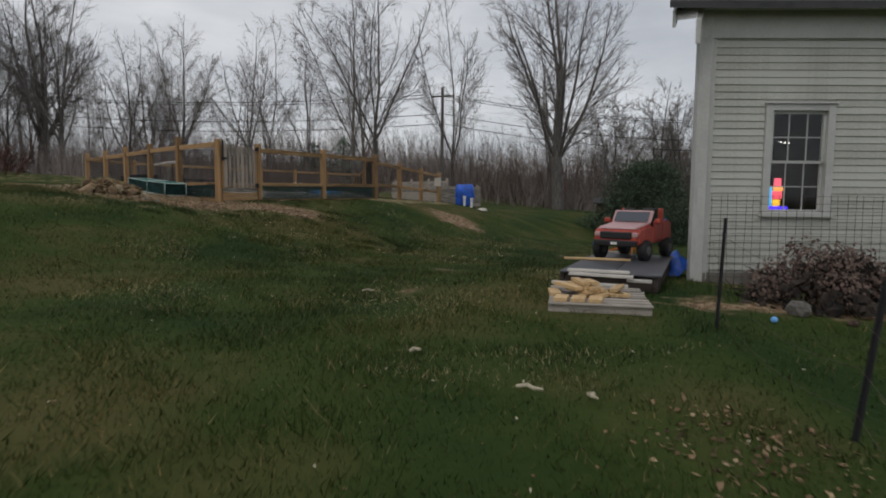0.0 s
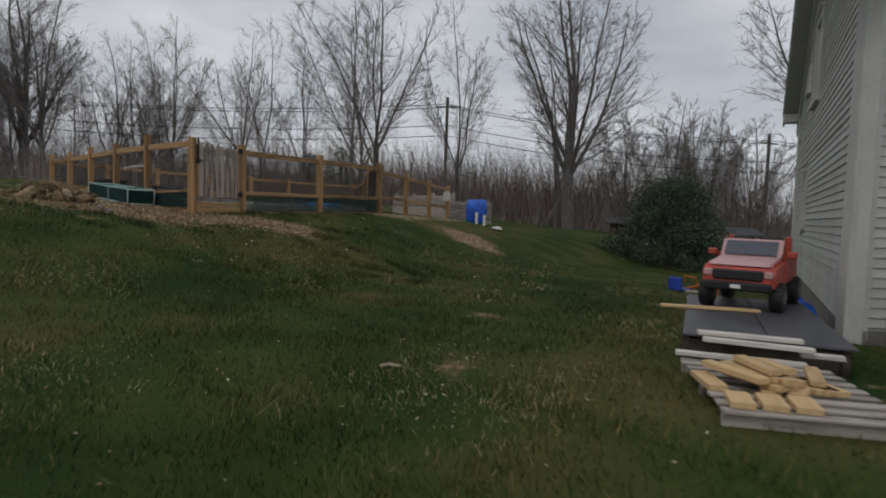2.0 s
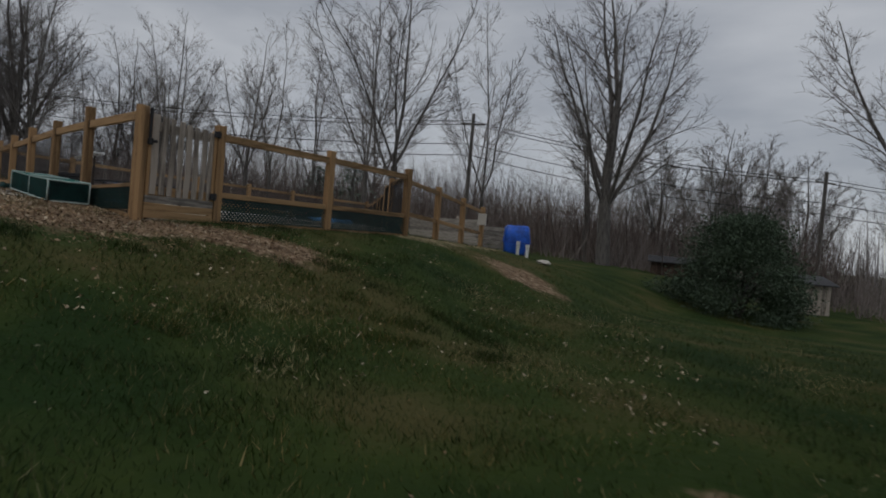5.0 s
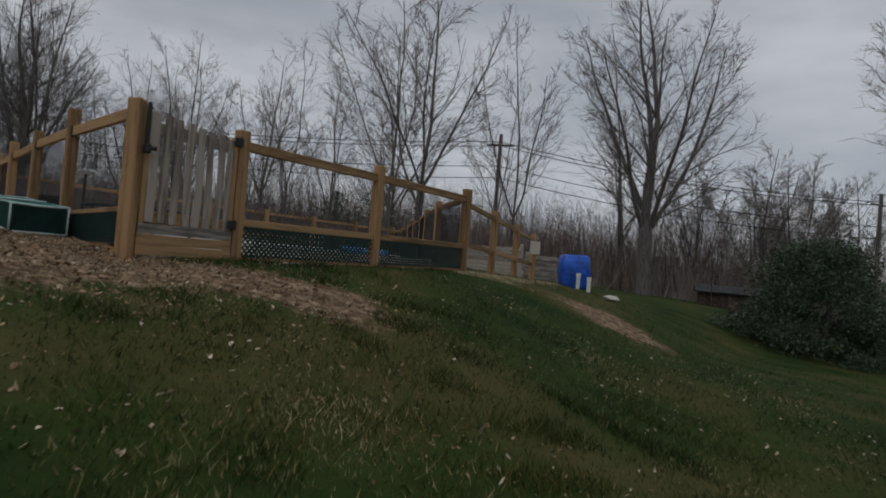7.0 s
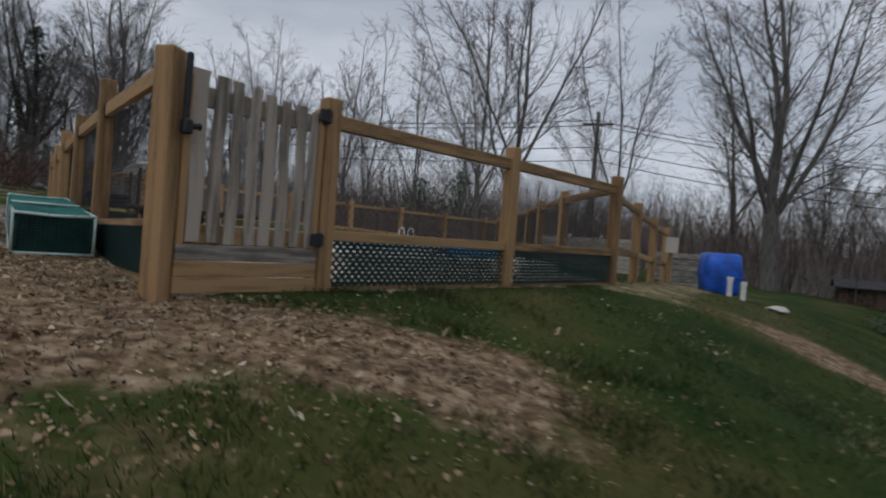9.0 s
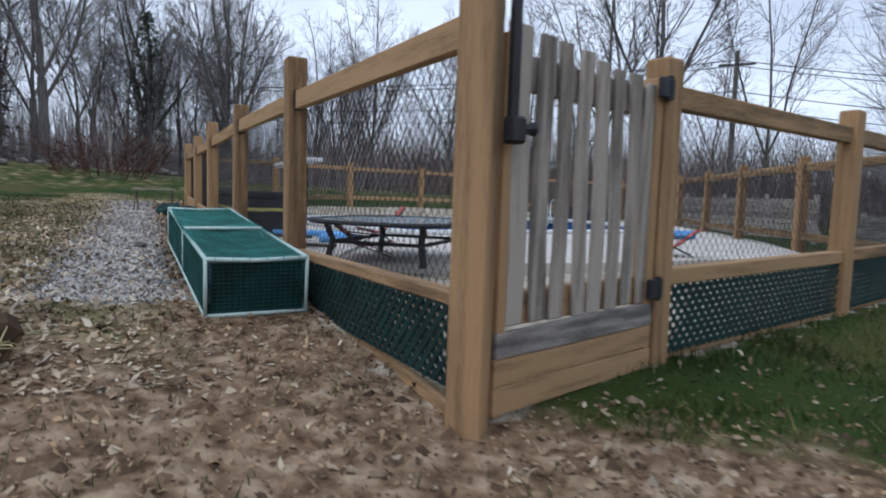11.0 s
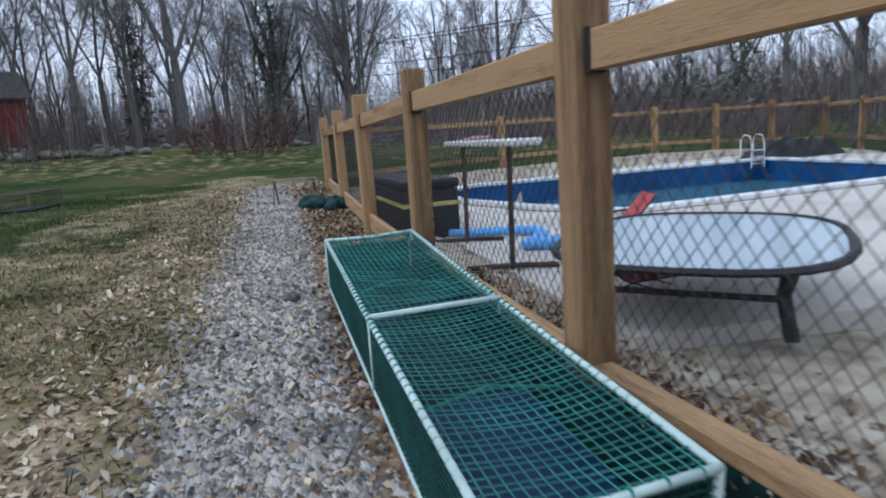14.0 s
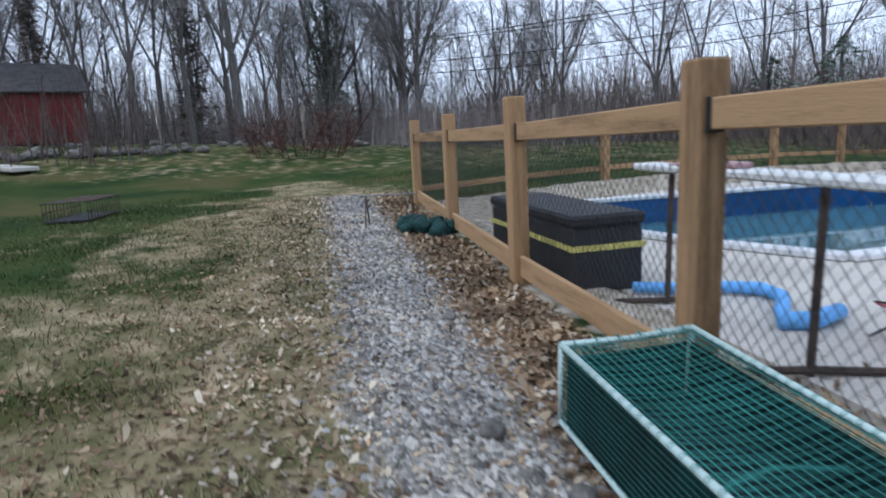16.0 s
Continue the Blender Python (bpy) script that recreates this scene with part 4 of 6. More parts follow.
def conifer(name, x, y, h, r, seed, label, low=0.05, mat=PINEM):
    g = np.random.default_rng(seed)
    t = thing(name, pose(x, y, fz(x, y)), label, "tree")
    part("trunk", tube(nb(), [(0, 0, -0.2), (0, 0, h * 0.6), (0, 0, h)], [0.2, 0.12, 0.02], 7), BARK, t)
    n = int(190 * h)
    f = low + (1 - low) * g.random(n)
    tier = 0.75 + 0.25 * np.sin(f * h * 5.5)
    rad = r * (1 - f) ** 0.8 * tier * np.sqrt(g.random(n)) * g.uniform(0.7, 1.15, n)
    w = g.uniform(0, 2 * np.pi, n)
    p = np.stack([rad * np.cos(w), rad * np.sin(w), f * h - rad * 0.18], 1)
    out = np.stack([np.cos(w), np.sin(w), np.full(n, -0.15)], 1) + g.normal(0, 0.35, (n, 3))
    sd = np.stack([-np.sin(w), np.cos(w), g.normal(0, 0.5, n)], 1)
    s = g.uniform(0.10, 0.22, n)[:, None]
    V = np.stack([p - sd * s * 0.35, p + sd * s * 0.35, p + out * s * 1.8], 1).reshape(-1, 3)
    F = np.arange(n * 3).reshape(-1, 3)
    soup("crown", V.tolist(), F.tolist(), mat, t, "", "", "")
    return t


for i, (x, y, h, r) in enumerate(((-43.0, 41.5, 12.0, 3.6), (-50.0, 47.0, 9.0, 3.0), (-13.5, 48.0, 4.4, 4.2), (-17.0, 50.0, 4.0, 4.0))):
    conifer("pine_tree", x, y, h, r, 30 + i, "dark green pine among bare trees")


for i, (x, y, h, r) in enumerate(((-42.8, 31.3, 9.5, 1.7), (-46.0, 24.5, 8.0, 1.6))):
    conifer("vine_covered_tree", x, y, h, r, 60 + i, "dead tree trunk wrapped in dry brown vines", 0.0, BRUSHM)


def leafy_bush(x, y, w, h, seed):
    """A wide evergreen shrub: stems, and clumps of small leaves with gaps."""
    g = np.random.default_rng(seed)
    t = thing("evergreen_bush", pose(x, y, fz(x, y)), "broad dark evergreen bush on the lawn", "bush")
    bm = nb()
    for q in range(7):
        a = q * 0.9
        tube(bm, [(0, 0, -0.1), (0.5 * math.cos(a), 0.5 * math.sin(a), h * 0.3), (w * 0.28 * math.cos(a), w * 0.28 * math.sin(a), h * 0.62)], [0.08, 0.06, 0.02], 5)
    part("stem", bm, BARK, t)
    clumps = 130
    cw, cf_ = g.uniform(0, 2 * np.pi, clumps), g.random(clumps)
    cr = (1.02 - cf_) ** 0.5 * (0.9 + 0.25 * np.sin(3 * cw)) * g.uniform(0.5, 1.0, clumps)
    c = np.stack([cr * np.cos(cw) * w / 2, cr * np.sin(cw) * w / 2, 0.12 + cf_ * h * 0.93], 1)
    n = 46000
    idx = g.integers(0, clumps, n)
    p = c[idx] + g.normal(0, 1, (n, 3)) * np.array([0.38, 0.38, 0.24])
    d = g.normal(0, 1, (n, 3)) + (p - np.array([0, 0, h * 0.3])) * 0.5
    d /= np.linalg.norm(d, axis=1)[:, None]
    q = np.cross(d, g.normal(0, 1, (n, 3)))
    q /= np.linalg.norm(q, axis=1)[:, None]
    s = g.uniform(0.05, 0.11, n)[:, None]
    p[:, 2] = np.maximum(p[:, 2], 0.03)
    V = np.stack([p, p + d * s * 0.6 + q * s * 0.35, p + d * s * 1.3, p + d * s * 0.6 - q * s * 0.35], 1).reshape(-1, 3)
    soup("crown", V.tolist(), np.arange(n * 4).reshape(-1, 4).tolist(), NEEDLE, t, "", "", "")


leafy_bush(8.7, 32.6, 6.6, 4.0, 2)

# ---- house ----
HC = Vector((5.52, 8.95))
FD, SD = Vector((0.990, 0.141)), Vector((0.309, 0.951))
FL, SL, Z0, Z1, PITCH = 8.5, 9.8, 0.56, 4.41, 0.75
house = thing("house", pose(0, 0, 0), "old white clapboard farmhouse with worn paint", "house")
FM = Matrix(((FD.x, -FD.y, 0, HC.x), (FD.y, FD.x, 0, HC.y), (0, 0, 1, 0), (0, 0, 0, 1)))
SM = Matrix(((SD.x, SD.y, 0, HC.x), (SD.y, -SD.x, 0, HC.y), (0, 0, 1, 0), (0, 0, 0, 1)))
WX0, WX1, WZ0, WZ1 = 1.125, 1.94, 1.46, 2.98
SX0, SX1, SZ0, SZ1 = 6.5, 7.2, 1.60, 2.75
GABLE_WINDOWS = ((5.2, 6.1, 3.95, 5.45), (7.2, 7.6, 4.45, 4.95))


def gable(x):
    return Z1 + PITCH * min(x, SL - x)


def wall_shell(m, length, x0, x1, z0, z1, name):
    bm = nb()
    for a, b, c, d in ((0, x0, 0.2, Z1), (x1, length, 0.2, Z1), (x0, x1, 0.2, z0), (x0, x1, z1, Z1)):
        box(bm, a, b, 0.03, 0.16, c, d)
    ob = part(name, bm, TRIM, house)
    ob.matrix_basis = m
    return ob


wall_shell(FM, FL, WX0, WX1, WZ0, WZ1, "wall")
bm = nb()
holes = [(SX0, SX1, SZ0, SZ1)] + list(GABLE_WINDOWS)
cuts = sorted({0.0, SL / 2, SL} | {v for h in holes for v in h[:2]})
for xa, xb in zip(cuts, cuts[1:]):
    lo = 0.2
    for x0, x1, z0, z1 in sorted((h for h in holes if h[0] < xb - 0.01 and h[1] > xa + 0.01), key=lambda h: h[2]):
        box(bm, xa, xb, 0.03, 0.16, lo, z0)
        lo = z1
    q8 = [bm.verts.new((x, y, z)) for y in (0.03, 0.16) for x, z in ((xa, lo), (xb, lo), (xb, gable(xb)), (xa, gable(xa)))]
    for f in ((0, 1, 2, 3), (7, 6, 5, 4), (0, 4, 5, 1), (1, 5, 6, 2), (2, 6, 7, 3), (3, 7, 4, 0)):
        bm.faces.new([q8[i] for i in f])
part("wall", bm, TRIM, house).matrix_basis = SM
far_c = HC + FD * FL + SD * SL
bm = nb()
a_, b_, c_ = HC + FD * FL, far_c, HC + SD * SL
for p, q in ((a_, b_), (b_, c_)):
    d = q - p
    box(bm, 0, d.length, -0.05, 0.1, 0.2, Z1, along(p.x, p.y, q.x, q.y))
part("wall", bm, TRIM, house)
bm = nb()
outl = [HC + FD * 0.2 + SD * 0.2, HC + FD * FL, far_c, HC + SD * SL]
prism(bm, [tuple(p) for p in outl], 0.58, 0.62)
part("floor", bm, DARKROOM, house)
bm = nb()
prism(bm, [tuple(p) for p in outl], 3.6, 3.66)
for p, q in ((HC + FD * 0.25 + SD * 2.6, HC + FD * (FL - 0.3) + SD * 2.6), (HC + FD * 2.9 + SD * 0.3, HC + FD * 2.9 + SD * 2.6)):
    box(bm, 0, (q - p).length, 0, 0.1, 0.6, 3.6, along(p.x, p.y, q.x, q.y))
part("inner_wall", bm, DARKROOM, house)
bm = nb()
for m, ln in ((FM, FL), (SM, SL)):
    box(bm, 0.02, ln, 0.02, 0.2, -0.3, 0.52, m)
part("foundation", bm, STONE, house)
clap = {}


def clapboard(m, x0, x1, z, parent):
    """One lapped board, thin at the top and thick at its lower edge."""
    key = round(x1 - x0, 2)
    if key not in clap:
        b = nb()
        y = [(0.03, 0.118), (0.022, 0.118), (0.003, 0.0), (0.022, -0.008)]
        lo = [b.verts.new((0, q, h)) for q, h in y]
        hi = [b.verts.new((key, q, h)) for q, h in y]
        b.faces.new(lo)
        b.faces.new(hi[::-1])
        for i in range(4):
            b.faces.new((lo[i], hi[i], hi[(i + 1) % 4], lo[(i + 1) % 4]))
        bmesh.ops.recalc_face_normals(b, faces=b.faces)
        me = bpy.data.meshes.new("clapboard")
        b.to_mesh(me)
        b.free()
        me.materials.append(WHITE)
        clap[key] = me
    ob = new("clapboard", clap[key])
    ob.matrix_basis = m @ pose(x0, rc.uniform(-0.002, 0.003), z, 0, rc.uniform(-0.12, 0.12), 0)
    ob.parent = parent


rc = random.Random(9)
z = Z0
while z < gable(SL / 2) - 0.3:
    if z < Z1 - 0.25:
        if WZ0 - 0.2 < z < WZ1 + 0.13:
            clapboard(FM, 0.24, WX0 - 0.11, z, house)
            clapboard(FM, WX1 + 0.11, FL - 0.2, z, house)
        else:
            clapboard(FM, 0.24, FL - 0.2, z, house)
    xa = max(0.24, (z + 0.12 - Z1) / PITCH + 0.25)
    end = SL - max(0.2, xa)
    for x0, x1, z0, z1 in [(SX0, SX1, SZ0, SZ1)] + list(GABLE_WINDOWS):
        if z0 - 0.2 < z < z1 + 0.12:
            if x0 - 0.1 - xa > 0.1:
                clapboard(SM, xa, x0 - 0.1, z, house)
            xa = x1 + 0.1
    if end - xa > 0.1:
        clapboard(SM, xa, end, z, house)
    z += 0.108
bm = nb()
box(bm, -0.02, 0.235, -0.022, 0.03, 0.42, Z1 - 0.12, FM, 0.004)
part("corner_board", bm, TRIM, house)
bm = nb()
box(bm, 0.0, 0.235, -0.022, 0.03, 0.42, Z1 - 0.12, SM, 0.004)
part("corner_board", bm, TRIM, house)
bm = nb()
box(bm, SL - 0.2, SL, -0.022, 0.03, 0.42, Z1 - 0.12, SM, 0.004)
part("corner_board", bm, TRIM, house)
bm = box(nb(), -0.05, FL, -0.04, 0.03, Z1 - 0.38, Z1 + 0.02, FM, 0.004)
part("frieze", bm, TRIM, house)
bm = box(nb(), -0.34, FL + 0.3, -0.34, 0.1, Z1 + 0.02, Z1 + 0.07, FM)
box(bm, -0.36, FL + 0.32, -0.37, -0.31, Z1 + 0.06, Z1 + 0.24, FM, 0.008)
box(bm, -0.40, FL + 0.34, -0.43, -0.36, Z1 + 0.19, Z1 + 0.27, FM, 0.02)
part("cornice", bm, TRIM, house, "boxed white cornice with gutter")
bm = box(nb(), SL - 0.02, SL + 0.36, -0.36, 0.1, Z1 - 0.22, Z1 - 0.02, SM, 0.01)
part("cornice_return", bm, TRIM, house)


def slope_board(y0, y1, under, over, name):
    """A board that follows both slopes of the gable."""
    for xa, xb, za, zb in ((-0.4, SL / 2, Z1 - 0.4 * PITCH, gable(SL / 2)), (SL / 2, SL + 0.4, gable(SL / 2), Z1 - 0.4 * PITCH)):
        b = nb()
        q8 = [b.verts.new((x, y, z)) for y in (y0, y1) for x, z in ((xa, za - under), (xb, zb - under), (xb, zb + over), (xa, za + over))]
        for f in ((0, 1, 2, 3), (7, 6, 5, 4), (0, 4, 5, 1), (1, 5, 6, 2), (2, 6, 7, 3), (3, 7, 4, 0)):
            b.faces.new([q8[i] for i in f])
        bmesh.ops.recalc_face_normals(b, faces=b.faces)
        part(name, b, TRIM, house).matrix_basis = SM


slope_board(-0.04, 0.028, 0.24, 0.10, "rake_frieze")
slope_board(-0.315, -0.042, -0.12, 0.16, "rake_soffit")
slope_board(-0.36, -0.317, -0.02, 0.26, "rake_board")
for ea, eb in ((-0.42, SL / 2), (SL + 0.42, SL / 2)):
    bm = nb()
    q8 = []
    for up in (0.27, 0.36):
        for sf, ss in ((-0.42, ea), (FL + 0.4, ea), (FL + 0.4, eb), (-0.42, eb)):
            p = HC + FD * sf + SD * ss
            q8.append(bm.verts.new((p.x, p.y, Z1 + up + PITCH * min(ss, SL - ss))))
    for f in ((3, 2, 1, 0), (4, 5, 6, 7), (0, 1, 5, 4), (1, 2, 6, 5), (2, 3, 7, 6), (3, 0, 4, 7)):
        bm.faces.new([q8[i] for i in f])
    bmesh.ops.recalc_face_normals(bm, faces=bm.faces)
    part("roof", bm, SHINGLE, house, "dark shingle roof slope")
bm = nb()
e0, e1 = HC + FD * (FL - 0.05), HC + FD * (FL - 0.05) + SD * SL
em = (e0 + e1) / 2
bm.faces.new([bm.verts.new((e0.x, e0.y, Z1 - 0.02)), bm.verts.new((e1.x, e1.y, Z1 - 0.02)), bm.verts.new((em.x, em.y, gable(SL / 2)))])
part("gable_wall", bm, TRIM, house)


def sash_window(m, x0, x1, z0, z1, cols):
    w = new("window")
    w.parent = house
    w.matrix_basis = m
    for nm, a, b, c, d, y0 in (("casing", x0 - 0.11, x0, z0 - 0.02, z1 + 0.1, -0.02), ("casing", x1, x1 + 0.11, z0 - 0.02, z1 + 0.1, -0.02), ("casing", x0, x1, z1, z1 + 0.1, -0.018),
                               ("sill", x0 - 0.14, x1 + 0.14, z0 - 0.07, z0, -0.06), ("drip_cap", x0 - 0.13, x1 + 0.13, z1 + 0.1, z1 + 0.125, -0.05)):
        part(nm, box(nb(), a, b, y0, 0.06, c, d, bevel=0.004), TRIM, w)
    mid = (z0 + z1) / 2
    for lo, hi, y in ((z0, mid + 0.02, 0.075), (mid - 0.02, z1, 0.04)):
        bm = nb()
        for a, b, c, d in ((x0, x0 + 0.04, lo, hi), (x1 - 0.04, x1, lo, hi), (x0, x1, lo, lo + 0.04), (x0, x1, hi - 0.04, hi)):
            box(bm, a, b, y, y + 0.03, c, d)
        part("sash", bm, TRIM, w)
        bm = nb()
        for q in range(1, cols):
            x = x0 + (x1 - x0) * q / cols
            box(bm, x - 0.006, x + 0.006, y + 0.004, y + 0.024, lo + 0.04, hi - 0.04)
        zc = (lo + hi) / 2
        box(bm, x0 + 0.04, x1 - 0.04, y + 0.006, y + 0.022, zc - 0.008, zc + 0.008)
        part("muntins", bm, TRIM, w)
        gl = part("pane", box(nb(), x0 + 0.03, x1 - 0.03, y + 0.012, y + 0.016, lo + 0.03, hi - 0.03), GLASS, w)
        gl.visible_shadow = False
    return w


sash_window(FM, WX0, WX1, WZ0, WZ1, 3)
sash_window(SM, SX0, SX1, SZ0, SZ1, 2)
for gx0, gx1, gz0, gz1 in GABLE_WINDOWS:
    sash_window(SM, gx0, gx1, gz0, gz1, 2)
# glowing ornament behind the lower sash
orn = thing("window_ornament", FM @ pose(WX0 + 0.17, 0.17, WZ0 + 0.02), "coloured glowing figure-shaped ornament on the window sill", "ornament")
for nm, x0, x1, z0, z1, rgb in (("base", -0.14, 0.22, 0, 0.07, (0.10, 0.05, 1.0)), ("panel", -0.15, -0.03, 0.07, 0.38, (0.05, 0.45, 0.9)), ("skirt", -0.03, 0.10, 0.07, 0.17, (1.0, 0.55, 0.05)),
                                ("torso", -0.05, 0.12, 0.18, 0.30, (0.95, 0.10, 0.15)), ("collar", -0.02, 0.13, 0.30, 0.37, (1.0, 0.4, 0.1)), ("cap", -0.01, 0.10, 0.37, 0.50, (1.0, 0.13, 0.2))):
    part(nm, box(nb(), x0, x1, 0, 0.03, z0, z1, bevel=0.012), glowing("glow_" + nm, rgb, 0.9), orn)
for i, x in enumerate((0.13, 0.34, 0.60, 0.67, 0.74)):
    bulb = thing("string_light", FM @ pose(WX0 + x, 0.9, 2.62 - 0.01 * i), "small lit white bulb hanging inside the window", "light", "string of bulbs")
    bm = nb()
    bmesh.ops.create_icosphere(bm, subdivisions=2, radius=0.008)
    part("bulb", bm, glowing("bulb_glow", (1, 0.93, 0.85), 14), bulb)
    part("cord", tube(nb(), [(0, 0, 0.01), (0, 0, 0.98 + 0.01 * i)], 0.002, 4), BLACKM, bulb)

# ---- beside the house ----
def t_post(x, y, h, lean):
    t = thing("fence_post", pose(x, y, fz(x, y), lean, 3 if y > 4 else 11, 10), "dark steel fence post standing in the grass", "post", "steel posts")
    bm = box(nb(), -0.017, 0.017, -0.003, 0.003, -0.1, h)
    box(bm, -0.003, 0.003, -0.03, 0.003, -0.1, h)
    for q in range(int(h / 0.09)):
        box(bm, -0.013, 0.013, -0.008, 0.012, 0.12 + q * 0.09, 0.135 + q * 0.09)
    part("shaft", bm, BLACKP, t)


TP = [(4.92, 5.25), (4.96, 2.74), (4.2, -0.6)]
for (x, y), ln, hp in zip(TP, (-2, -5, -3), (1.05, 0.88, 0.95)):
    t_post(x, y, hp, ln)
strand = thing("wire_fence", pose(0, 0, 0), "sagging wire strands strung between steel posts", "fence")
for (ax, ay), (bx, by) in (((5.75, 8.7), TP[0]), (TP[0], TP[1]), (TP[1], TP[2])):
    for h in (0.15, 0.4, 0.65, 0.9):
        pts = []
        for q in range(9):
            f = q / 8
            x, y = ax + (bx - ax) * f, ay + (by - ay) * f
            pts.append((x, y, fz(x, y) + h - 0.10 * math.sin(math.pi * f)))
        part("wire", tube(nb(), pts, 0.0016, 4), IRON, strand)
mesh_panel = thing("wire_mesh_fence", FM @ pose(0.05, -0.55, 0.5), "welded wire mesh panel standing against the house wall", "fence")
for q in range(29):
    part("upright_wire", tube(nb(), [(q * 0.12 + 0.012 * math.sin(q), 0, -0.1), (q * 0.12 + 0.02 * math.sin(q * 2), 0.02, 1.22)], 0.0035, 4), IRON, mesh_panel)
for q in range(12):
    part("cross_wire", tube(nb(), [(0, 0, 0.03 + q * 0.105), (1.7, 0.01, 0.02 + q * 0.107), (3.4, 0, 0.03 + q * 0.105)], 0.003, 4), IRON, mesh_panel)
rd = random.Random(31)
heap = thing("debris_heap", pose(6.75, 7.05, fz(6.75, 7.05)) @ Matrix.Diagonal((1.0, 0.95, 1.2, 1)), "heap of dark dead plants and broken branches", "heap")
bm = nb()
for q in range(230):
    a, r = rd.uniform(0, 6.28), rd.random() ** 0.6
    x, y = r * 1.15 * math.cos(a), r * 0.65 * math.sin(a)
    h = (1 - r) * 0.58
    bmesh.ops.create_icosphere(bm, subdivisions=1, radius=rd.uniform(0.03, 0.10), matrix=pose(x, y, h * rd.uniform(0.4, 1) + 0.03, rd.uniform(0, 180), rd.uniform(0, 180), 0) @ Matrix.Diagonal((1.2, 0.6, 0.6, 1)))
for v in bm.verts:
    v.co += Vector((rd.gauss(0, 0.015), rd.gauss(0, 0.015), rd.gauss(0, 0.015)))
tagged(part("rubble", bm, DEADSHADE, heap), kind="stuff")
bm = nb()
for q in range(150):
    a, r = rd.uniform(0, 6.28), rd.random() ** 0.5
    p = Vector((r * 1.2 * math.cos(a), r * 0.7 * math.sin(a), (1 - r) * 0.6 + 0.03))
    e = p + Vector((rd.gauss(0, 0.14), rd.gauss(0, 0.14), rd.uniform(-0.05, 0.16)))
    tube(bm, [p, (p + e) / 2 + Vector((rd.gauss(0, 0.03), 0, rd.gauss(0, 0.02))), e], [0.009, 0.006, 0.003], 4, False)
tagged(part("brushwood", bm, DEADSHADE, heap), kind="stuff")
lv, lf = [], []
for cx_, cy_, cz_, cr_ in ((-0.75, 0.0, 0.22, 0.26), (-0.35, 0.1, 0.40, 0.30), (0.0, -0.05, 0.36, 0.30), (0.35, 0.1, 0.30, 0.28), (0.8, 0.0, 0.22, 0.26), (1.15, 0.1, 0.20, 0.24), (-0.1, -0.3, 0.18, 0.24)):
    for q in range(700):
        d = Vector((rd.gauss(0, 1), rd.gauss(0, 1), rd.gauss(0, 1))).normalized()
        p = Vector((cx_, cy_, cz_)) + d * cr_ * rd.uniform(0.6, 1.1)
        p.z = max(p.z, 0.02)
        u = bend(d, rd.uniform(0.6, 1.6), rd) * rd.uniform(0.025, 0.055)
        w = u.cross(d).normalized() * rd.uniform(0.012, 0.028)
        k0 = len(lv)
        lv.extend([tuple(p), tuple(p + u * 0.5 + w), tuple(p + u), tuple(p + u * 0.5 - w)])
        lf.append((k0, k0 + 1, k0 + 2, k0 + 3))
soup("dead_leaves", lv, lf, DEADLEAF, heap, "shrivelled brown leaves", "", "stuff")


def rock(x, y, r, label, mat=STONE, name="stone", flat=0.7, seed=1):
    rr = random.Random(seed)
    b = nb()
    bmesh.ops.create_icosphere(b, subdivisions=2, radius=r)
    for v in b.verts:
        n_ = noise.noise(v.co * (2.2 / r) + Vector((seed * 3.1, 0, 0)))
        v.co *= 1 + 0.28 * n_
        v.co.z *= flat
    ob = link(name, b, mat)
    ob.matrix_basis = pose(x, y, fz(x, y) + r * flat * 0.55, 0, 0, rr.uniform(0, 360))
    return tagged(ob, label, "stone")


rock(6.08, 6.4, 0.12, "pale squarish stone on the soil by the heap", seed=4, flat=0.9)
rock(6.5, 6.1, 0.06, "dark rounded stone beside the heap", MUD, seed=5)
rock(7.5, 6.5, 0.11, "pale stone at the foot of the heap", seed=6)
ballb = nb()
bmesh.ops.create_icosphere(ballb, subdivisions=3, radius=0.034)
ball = tagged(link("ball", ballb, PALEBLUE, smooth=True), "small light blue plastic ball on the ground", "ball")
ball.matrix_basis = pose(5.63, 5.82, fz(5.63, 5.82) + 0.035)

def stick(x, y, ln, turn):
    h = fz(x, y) + 0.035
    b = tube(nb(), [(-ln / 2, 0, 0), (-ln * 0.1, 0.02, 0.012), (ln * 0.2, -0.01, 0.01), (ln / 2, 0.025, 0)], [0.011, 0.014, 0.012, 0.007], 6)
    ob = tagged(link("stick", b, SCRAPM), "pale broken stick lying in the grass", "stick", "pale sticks")
    ob.matrix_basis = pose(x, y, h, 0, 0, turn)


for x, y, ln, turn in ((3.21, 2.92, 0.17, -20), (3.58, 2.86, 0.09, -65), (2.35, 3.6, 0.10, 30), (1.2, 6.2, 0.16, 10)):
    stick(x, y, ln, turn)
